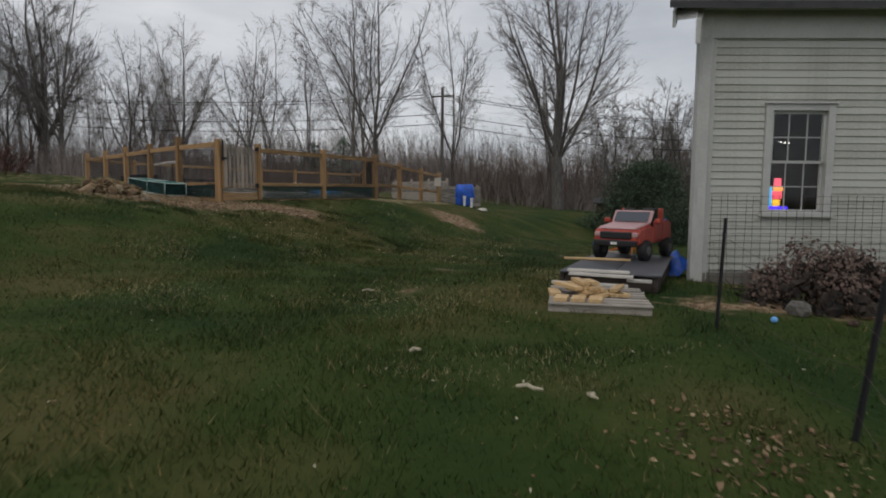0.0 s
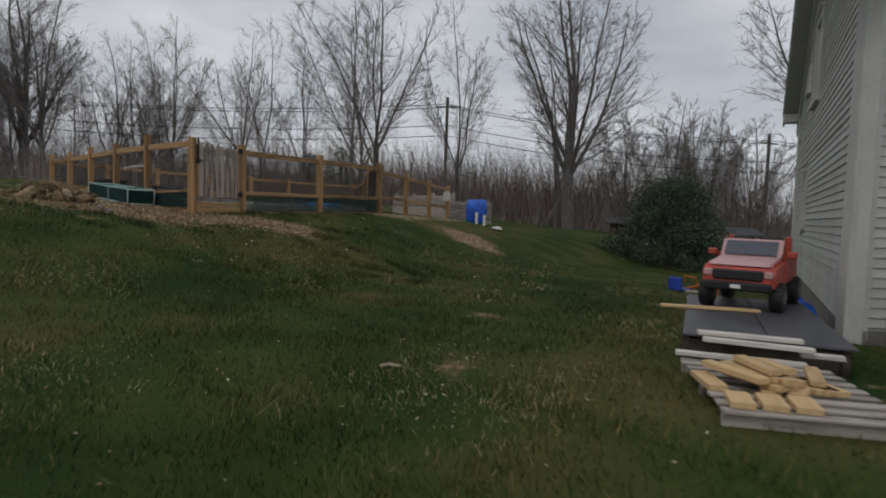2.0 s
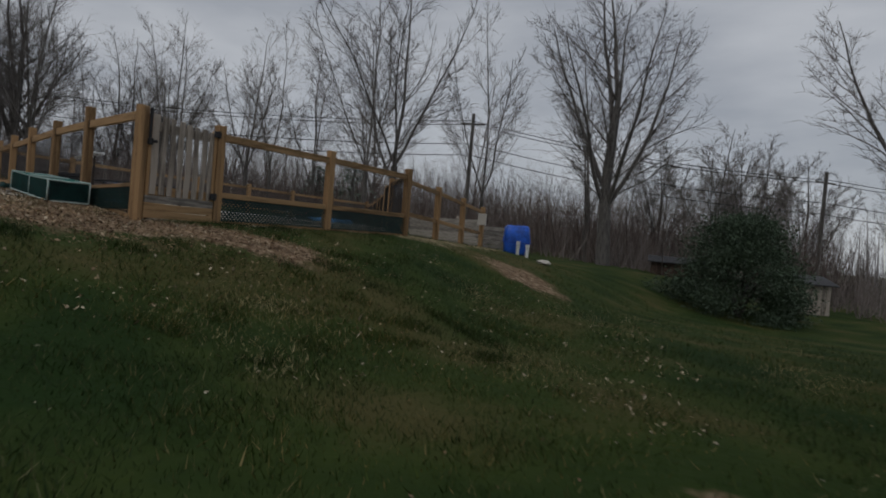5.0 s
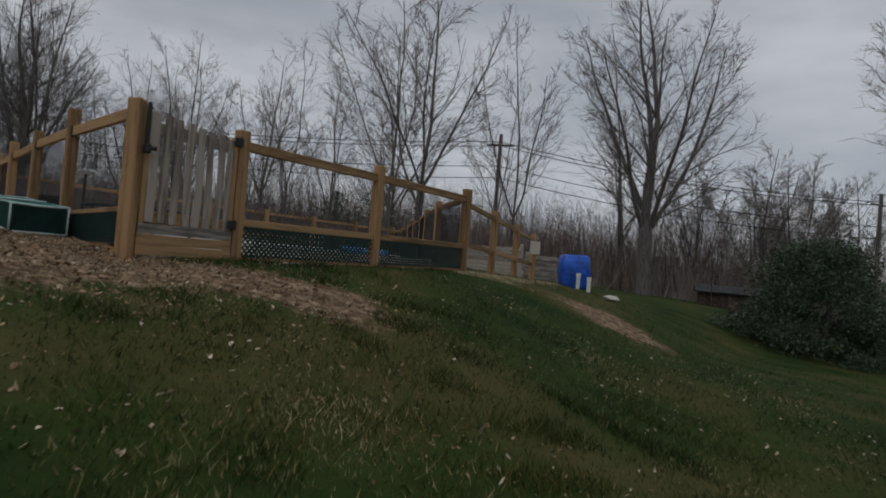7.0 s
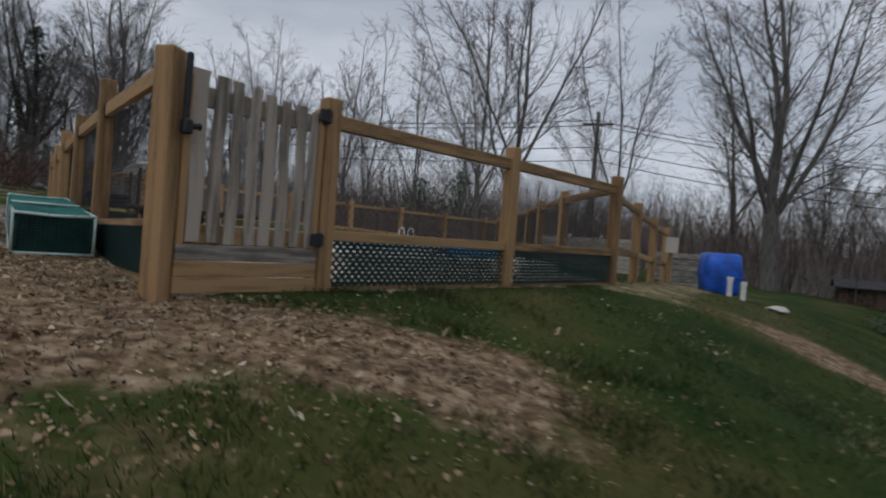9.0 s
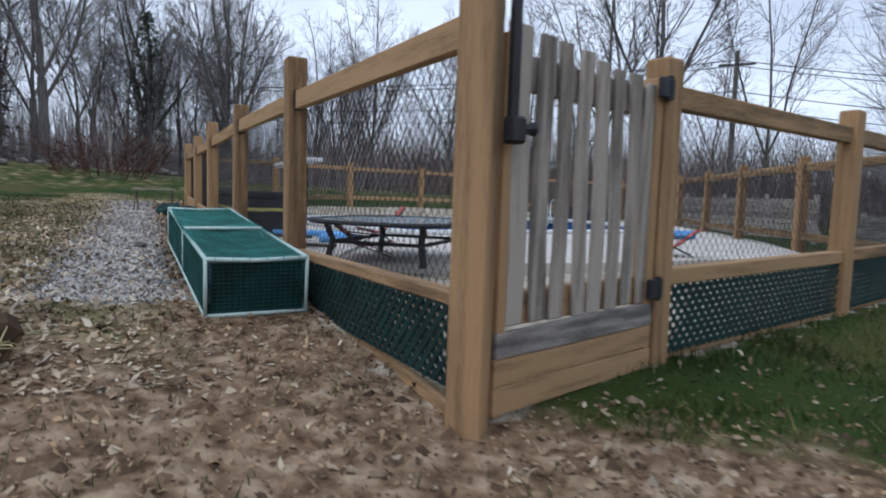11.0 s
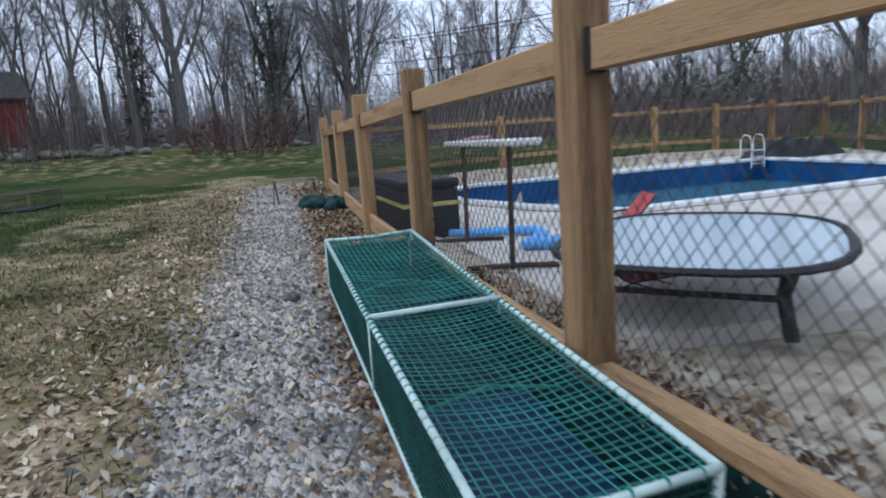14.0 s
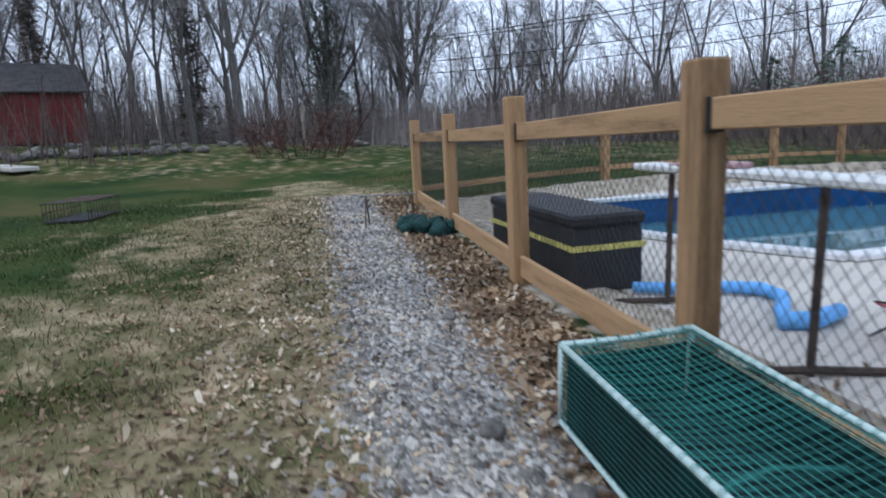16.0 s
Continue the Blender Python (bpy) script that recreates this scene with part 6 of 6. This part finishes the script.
for sx in (-1, 1):
    for sy in (-1, 1):
        part("leg", tube(nb(), [(sx * 0.60, sy * 0.34, TH - 0.01), (sx * 0.54, sy * 0.31, TH * 0.55), (sx * 0.58, sy * 0.34, 0.0)], 0.024, 6), BLACKP, tab)
    part("brace", tube(nb(), [(sx * 0.54, -0.31, TH * 0.5), (sx * 0.54, 0.31, TH * 0.5)], 0.018, 6), BLACKP, tab)
    part("brace", tube(nb(), [(-0.54, sx * 0.31, TH * 0.5), (0.54, sx * 0.31, TH * 0.5)], 0.018, 6), BLACKP, tab)


def sling_chair(x, y, turn, tall=0.42):
    c = thing("folding_chair", pose(x, y, DZ, 0, 0, turn) @ Matrix.Diagonal((0.6, 0.62, tall, 1)), "folding lounge chair with faded red sling", "chair", "red lounge chairs")
    for s in (-0.27, 0.27):
        part("side_frame", tube(nb(), [(s, 0.45, 0.02), (s, -0.1, 0.30), (s, -0.5, 0.78)], 0.013, 6), BLACKP, c)
        part("leg", tube(nb(), [(s * 1.04, -0.4, 0.015), (s * 1.04, 0.0, 0.28), (s * 1.04, 0.42, 0.36)], 0.013, 6), BLACKP, c)
        part("armrest", tube(nb(), [(s * 1.08, -0.30, 0.55), (s * 1.08, 0.2, 0.5)], 0.018, 6), BLACKP, c)
    b = nb()
    prof = [(0.42, 0.34), (0.1, 0.27), (-0.1, 0.29), (-0.3, 0.54), (-0.5, 0.79)]
    rows_ = [[b.verts.new((s, y_, z_ + dz)) for s in (-0.26, 0.26)] for y_, z_ in prof for dz in (0,)]
    for r0, r1 in zip(rows_, rows_[1:]):
        b.faces.new((r0[0], r0[1], r1[1], r1[0]))
    g_ = bmesh.ops.extrude_face_region(b, geom=b.faces[:])
    for v in g_["geom"]:
        if isinstance(v, bmesh.types.BMVert):
            v.co.z += 0.012
    part("sling", b, REDCLOTH, c, "faded red fabric sling")
    return c


sling_chair(-8.35, 18.15, 128, 0.6)
sling_chair(-7.75, 17.0, 300, 0.42)
sling_chair(-5.1, 19.6, 100)
reel = thing("cover_rack", pose(0, 0, 0), "two rusty T-stands carrying a pale plank", "rack")
R1_, R2_ = (-8.82, 17.34), (-9.88, 18.22)
for x, y in (R1_, R2_):
    part("stand", tube(nb(), [(x, y, DZ), (x + 0.02, y, DZ + 0.95)], 0.022, 8), IRON, reel)
    part("foot", tube(nb(), [(x - 0.30, y - 0.2, DZ + 0.02), (x, y, DZ + 0.03), (x + 0.3, y + 0.2, DZ + 0.02)], 0.022, 6), IRON, reel)
rm = along(R2_[0], R2_[1], R1_[0], R1_[1], DZ + 0.95)
part("plank", box(nb(), -0.35, 1.85, -0.10, 0.10, 0.0, 0.05, rm, 0.012), WHITEP, reel, "dirty white plank on top")
for k in range(3):
    part("rag", box(nb(), 0.1 + 0.25 * k, 0.32 + 0.25 * k, -0.07, 0.06, 0.052, 0.062 + 0.012 * k, rm, 0.01), HOODP, reel, "pale folded cloth")
dbx = thing("deck_box", along(-12.22, 19.22, -10.54, 18.04, DZ), "black plastic storage box with yellow strap", "box")
part("body", box(nb(), 0.02, 2.02, 0.02, 0.62, 0.0, 0.52, bevel=0.02), BLACKP, dbx)
part("lid", box(nb(), 0, 2.04, 0, 0.64, 0.525, 0.62, bevel=0.025), BLACKP, dbx)
bm = nb()
box(bm, 0.01, 2.03, 0.006, 0.016, 0.34, 0.385)
box(bm, 2.024, 2.034, 0.012, 0.63, 0.34, 0.385)
part("strap", bm, YELLOW, dbx, "yellow strap")
fl = thing("foam_tube", pose(0, 0, DZ), "bent light blue foam tube lying on the deck", "pool toy")
fp = [(-10.2, 18.35), (-9.95, 18.45), (-9.62, 18.68), (-9.4, 18.75), (-9.22, 18.6), (-9.16, 18.3), (-9.08, 18.02), (-8.95, 18.12), (-8.86, 18.42)]
part("tube", tube(nb(), [(x, y, 0.055) for x, y in fp], [0.04, 0.045, 0.045, 0.05, 0.045, 0.048, 0.06, 0.06, 0.05], 10), PALEBLUE, fl, smooth=True)
fl2 = thing("foam_tube", pose(0, 0, DZ), "light blue foam float by the pool edge", "pool toy")
part("tube", tube(nb(), [(-6.0, 22.3, 0.08), (-5.6, 22.9, 0.08), (-5.1, 23.3, 0.08)], 0.08, 10), PALEBLUE, fl2, smooth=True)
lad = thing("pool_ladder", pose(*on_pool(6.9, 4.95), DZ + 0.07, 0, 0, 52) @ Matrix.Diagonal((0.7, 0.7, 0.6, 1)), "white pool ladder at the far pool edge", "ladder")
for s in (-0.24, 0.24):
    part("handrail", tube(nb(), [(s, 0.3, 0), (s, 0.3, 0.7), (s, 0.15, 0.9), (s, -0.1, 0.85), (s, -0.2, 0.5), (s, -0.2, -0.35)], 0.022, 8), WHITEP, lad)
for z_ in (0.05, 0.3, -0.2):
    part("tread", box(nb(), -0.24, 0.24, -0.26, -0.16, z_, z_ + 0.03, bevel=0.006), WHITEP, lad)
cover = nb()
bmesh.ops.create_grid(cover, x_segments=26, y_segments=14, size=1)
for v in cover.verts:
    r = max(abs(v.co.x), abs(v.co.y))
    v.co.z = max(0, min(1, 3.2 * (1 - r))) * (0.34 + 0.22 * noise.noise(v.co * 3.3) + 0.08 * noise.noise(v.co * 9))
    v.co.x *= 1.15
    v.co.y *= 0.5
ob = tagged(link("pool_cover", cover, BLACKP), "dark folded pool cover heaped at the far edge", "cover")
ob.matrix_basis = pose(*on_pool(8.3, 5.3), DZ, 0, 0, 52)
shx, shy = -13.95, 19.35
rack = thing("sawhorse", pose(shx, shy, fz(shx, shy), 0, 0, 40), "low rusty metal trestle beside the path", "trestle")
for s in (-0.3, 0.3):
    part("leg", tube(nb(), [(s, -0.18, 0), (s, 0, 0.42), (s, 0.18, 0)], 0.012, 5), IRON, rack)
part("top_rail", tube(nb(), [(-0.36, 0, 0.42), (0.36, 0, 0.42)], 0.014, 6), OLDWOOD, rack)
coil = thing("net_bundle", pose(-13.3, 19.35, fz(-13.3, 19.35)), "bundle of dark green netting beside the fence", "net")
bm = nb()
for q in range(16):
    bmesh.ops.create_icosphere(bm, subdivisions=2, radius=rd.uniform(0.07, 0.13), matrix=pose(rd.uniform(-0.32, 0.32), rd.uniform(-0.18, 0.18), rd.uniform(0.04, 0.12)))
for v in bm.verts:
    v.co += Vector((0.05, 0.05, 0.05)) * noise.noise(v.co * 14)
    v.co.z = max(v.co.z, 0)
part("folds", bm, NETPILE, coil)

# ---- small ground cover ----
def free_ground(x, y):
    """False where something stands or the surface is paved."""
    p = Vector((x, y)) - HC
    det = FD.x * SD.y - FD.y * SD.x
    s, t = (p.x * SD.y - p.y * SD.x) / det, (FD.x * p.y - FD.y * p.x) / det
    return not (s > -0.05 and t > -0.05)


def blades(name, n, x0, x1, y0, y1, near, h0, h1, wdt, seed, label, mat=GRASSM, only=None):
    g = np.random.default_rng(seed)
    x, y = g.uniform(x0, x1, n), g.uniform(y0, y1, n)
    clump = np.sin(x * 3.1 + 1.7 * np.sin(y * 2.3)) * np.sin(y * 2.7 + 1.3 * np.sin(x * 1.9))
    keep = (g.random(n) > 0.95 * np.clip(soil_mask(x, y) * 1.5, 0, 1)) & (g.random(n) > 1.6 * gravel_mask(x, y)) & (g.random(n) > 0.62 * np.clip(1.3 * litter_mask(x, y), 0, 1))
    if only is not None:
        keep = g.random(n) < only(x, y)
    keep &= g.random(n) < 0.7 + 0.3 * clump
    pth = np.array([(3.3, -0.7), (1.7, 3.3), (0.25, 6.9), (-2.2, 10.8), (-4.9, 12.5), (-8.3, 14.2), (-14, 18)])
    dist = np.min([seg(x, y, *a, *b) for a, b in zip(pth, pth[1:])], 0)
    keep &= g.random(n) < np.clip(1.3 * np.exp(-dist / near), 0.03, 1)
    rel = np.stack([x - HC.x, y - HC.y], 1)
    det = FD.x * SD.y - FD.y * SD.x
    s, t = (rel[:, 0] * SD.y - rel[:, 1] * SD.x) / det, (FD.x * rel[:, 1] - FD.y * rel[:, 0]) / det
    keep &= ~((s > -0.05) & (t > -0.05))
    yd = np.array([inside(a, b, YARD) for a, b in zip(x[keep], y[keep])])
    x, y, clump = x[keep][~yd], y[keep][~yd], clump[keep][~yd]
    m = len(x)
    z = gz(x, y)
    a = g.uniform(0, 2 * np.pi, m)
    h = g.uniform(h0, h1, m) * (1 + 0.35 * clump)
    w = wdt * g.uniform(0.6, 1.3, m)
    le = g.normal(0, 0.55, (m, 2)) * h[:, None]
    p = np.stack([x, y, z - 0.005], 1)
    s = np.stack([np.cos(a), np.sin(a), np.zeros(m)], 1) * w[:, None]
    tip = p + np.stack([le[:, 0], le[:, 1], h], 1)
    V = np.stack([p - s, p + s, tip], 1).reshape(-1, 3)
    me = bpy.data.meshes.new(name)
    me.vertices.add(3 * m)
    me.vertices.foreach_set("co", V.ravel().astype(np.float32))
    me.loops.add(3 * m)
    me.loops.foreach_set("vertex_index", np.arange(3 * m, dtype=np.int32))
    me.polygons.add(m)
    me.polygons.foreach_set("loop_start", np.arange(0, 3 * m, 3, dtype=np.int32))
    me.update(calc_edges=True)
    me.materials.append(mat)
    return tagged(new(name, me), label, "grass", "", "stuff")


blades("lawn_grass", 1500000, -20, 9, -2, 32, 3.4, 0.025, 0.06, 0.003, 41, "short green spring lawn with dry blades")
blades("grass_tufts", 260000, -20, 9, -2, 32, 9.0, 0.04, 0.09, 0.005, 42, "ragged tufts of longer grass")
blades("grass_clumps", 150000, -8, 1, 10.2, 16.5, 4.0, 0.035, 0.10, 0.0042, 45, "rough clumps of deep green grass", GRASSM,
       lambda x, y: np.clip(2.2 * (np.sin(4.1 * x + 1.9 * np.sin(2.3 * y)) * np.sin(3.7 * y + 2.1 * np.sin(1.9 * x)) - 0.22), 0, 1) * (soil_mask(x, y) < 0.62) * (gravel_mask(x, y) < 0.1) * (litter_mask(x, y) < 0.5))
blades("dry_grass", 320000, -20, -4, 9, 25, 4.0, 0.015, 0.05, 0.004, 43, "flattened straw-coloured grass beside the path", STRAW,
       lambda x, y: np.clip(1.4 * litter_mask(x, y), 0, 0.8) * (gravel_mask(x, y) < 0.35) * np.clip(0.55 + 0.9 * np.sin(1.1 * x + 0.8 * np.sin(y)) * np.sin(0.9 * y + 1.3), 0.08, 1))
blades("dry_tufts", 230000, -6, 7, 3, 22, 6.5, 0.02, 0.055, 0.0045, 44, "pale dry tufts in the lawn", STRAW,
       lambda x, y: np.clip(np.sin(1.3 * x + 1.1 * np.sin(0.7 * y)) * np.sin(1.1 * y + 1.6 * np.sin(0.6 * x)) - 0.12, 0, 1) * (soil_mask(x, y) < 0.4))


def scatter(name, n, place, size, mat, seed, label, category, flat, curl=0.3):
    """Many small irregular flakes or stones in one mesh."""
    g = np.random.default_rng(seed)
    x, y = place(g, n)
    m = len(x)
    z = gz(x, y)
    s = size * g.uniform(0.5, 1.5, m)
    a = g.uniform(0, 2 * np.pi, m)
    if flat:
        ang = np.array([0, 1.1, 2.2, 3.3, 4.4])[None] + g.uniform(-0.3, 0.3, (m, 5))
        rad = g.uniform(0.55, 1.1, (m, 5)) * np.array([1.3, 0.7, 0.8, 1.2, 0.7])
        tilt = g.normal(0, curl, (m, 2))
        px = rad * np.cos(ang + a[:, None]) * s[:, None]
        py = rad * np.sin(ang + a[:, None]) * s[:, None]
        pz_ = px * tilt[:, :1] + py * tilt[:, 1:] + g.uniform(0, 0.25, (m, 5)) * s[:, None]
        pz_ -= pz_.min(1, keepdims=True) - 0.004
        V = np.stack([x[:, None] + px, y[:, None] + py, z[:, None] + pz_], 2).reshape(-1, 3)
        F = np.arange(m * 5).reshape(-1, 5)
    else:
        o = np.array([(1, 0, 0), (0, 1, 0), (-1, 0, 0), (0, -1, 0), (0, 0, 1)], float)
        jit = g.uniform(0.55, 1.15, (m, 5, 1)) * o[None] * s[:, None, None]
        ca, sa = np.cos(a)[:, None], np.sin(a)[:, None]
        vx, vy = jit[..., 0] * ca - jit[..., 1] * sa, jit[..., 0] * sa + jit[..., 1] * ca
        tx_ = g.normal(0, 0.3, (m, 1)) * s[:, None]
        vx[:, 4:] += tx_
        V = np.stack([x[:, None] + vx, y[:, None] + vy, z[:, None] + jit[..., 2] * 0.75 - 0.002], 2).reshape(-1, 3)
        i = np.arange(m)[:, None] * 5
        F = np.concatenate([i + [0, 1, 4], i + [1, 2, 4], i + [2, 3, 4], i + [3, 0, 4]], 0)
    return soup(name, V.tolist(), F.tolist(), mat, None, label, category)


def by_path(width, a=(-6.6, 13.3), b=(-17.3, 21.4), power=1.6, shift=0.0):
    def place(g, n):
        f = g.random(n) ** power
        o = g.normal(0, width, n) + shift
        dx, dy = b[0] - a[0], b[1] - a[1]
        ln = math.hypot(dx, dy)
        x, y = a[0] + dx * f - dy / ln * o, a[1] + dy * f + dx / ln * o
        ok = np.array([not inside(p, q, YARD) for p, q in zip(x, y)])
        return x[ok], y[ok]
    return place


def in_box(x0, x1, y0, y1, test=None):
    def place(g, n):
        x, y = g.uniform(x0, x1, n), g.uniform(y0, y1, n)
        ok = np.array([free_ground(p, q) for p, q in zip(x, y)])
        if test is not None:
            ok &= g.random(n) < test(x, y)
        return x[ok], y[ok]
    return place


scatter("gravel_stones", 32000, by_path(0.18, a=(-7.75, 14.22)), 0.014, GRAVELM, 51, "crushed grey gravel on the path", "gravel", False)
scatter("large_gravel", 14000, by_path(0.22, a=(-7.75, 14.22)), 0.027, GRAVELM, 52, "coarser pale stones along the path", "gravel", False)
scatter("fallen_leaves", 9000, by_path(0.20, a=(-8.4, 14.75), shift=-0.78), 0.021, LEAFM, 53, "brown dead leaves between path and fence", "leaves", True, 0.45)
scatter("pale_leaves", 1800, by_path(0.20, a=(-8.4, 14.75), shift=-0.75), 0.024, PALELEAF, 64, "curled pale leaves between path and fence", "leaves", True, 0.5)
scatter("fallen_leaves", 15000, by_path(0.75, a=(-7.2, 13.75), shift=1.15), 0.016, LEAFM, 54, "dry pale leaves in the grass beside the path", "leaves", True)
scatter("pale_leaves", 5200, by_path(0.30, a=(-6.6, 13.3), shift=0.66), 0.019, PALELEAF, 61, "bleached dry leaves along the path edge", "leaves", True, 0.45)
scatter("pale_leaves", 2200, by_path(0.3, a=(-6.6, 13.3), shift=-0.1), 0.018, PALELEAF, 62, "bleached leaves strewn over the gravel", "leaves", True)
scatter("pale_leaves", 3800, in_box(-5, 2.5, 10, 20, lambda x, y: 0.8 * (np.sin(1.9 * x + y) * np.sin(1.4 * y - x) > 0.0)), 0.015, PALELEAF, 63, "bleached leaves caught in the lawn below the fence", "leaves", True, 0.5)
scatter("soil_crumbs", 20000, in_box(-8, -1, 11.2, 15.6, lambda x, y: soil_mask(x, y) ** 1.5), 0.012, CRUMB, 55, "pebbles and crumbs on the bare soil", "soil", False)
scatter("soil_clods", 2600, in_box(-8, -1, 11.2, 15.6, lambda x, y: soil_mask(x, y) ** 2), 0.030, CRUMB, 65, "lumps of dry soil", "soil", False)
scatter("fallen_leaves", 14000, in_box(-8.5, -1, 11.2, 15.6, lambda x, y: 0.10 + 0.85 * soil_mask(x, y)), 0.013, LEAFM, 56, "dry leaves and bark on the bare soil", "leaves", True, 0.45)
scatter("pale_leaves", 1500, in_box(-8.5, -1, 11.2, 15.6, lambda x, y: 0.08 + 0.7 * soil_mask(x, y)), 0.019, PALELEAF, 66, "bleached leaves and chips on the bare soil", "leaves", True, 0.45)
scatter("wood_chips", 420, in_box(-9, 6, -1.5, 15), 0.011, SCRAPM, 57, "pale wood chips and leaves on the lawn", "debris", True)
scatter("fallen_leaves", 2200, in_box(-9, 8, -1.8, 25), 0.011, LEAFM, 58, "scattered dead leaves on the lawn", "leaves", True)
scatter("fallen_leaves", 4200, in_box(3.2, 5.6, 0.8, 4.4, lambda x, y: 0.9 - np.clip(np.hypot((x - 4.35) / 0.75, (y - 2.4) / 1.0), 0, 0.9)), 0.019, LEAFM, 59, "drift of dry leaves by the wire fence", "leaves", True)
scatter("dry_stalks", 800, in_box(0.6, 2.8, 4.8, 8.2, lambda x, y: 0.5 * np.clip(1.2 - np.hypot((x - 1.7) / 0.9, (y - 6.3) / 1.4), 0, 1)), 0.013, PALELEAF, 60, "flattened pale stalks on a thin spot in the lawn", "debris", True)


def strip_inside(g, n):
    """Between the long fence and the edge of the slab."""
    f, o = g.random(n), np.abs(g.normal(0, 0.28, n)) + 0.10
    return -5.9 - 3.4 * f + 0.57 * o, 14.5 + 2.35 * f + 0.82 * o


scatter("fallen_leaves", 2600, strip_inside, 0.02, LEAFM, 67, "brown leaves drifted along the inside of the fence", "leaves", True, 0.45)
for i, (x, y, r) in enumerate(((-5.6, 11.9, 0.07), (-6.3, 12.5, 0.06), (-9.7, 15.9, 0.06), (-9.2, 15.75, 0.05), (-10.9, 17.0, 0.05))):
    rock(x, y, r, "pale fieldstone half sunk in the soil", seed=200 + i)
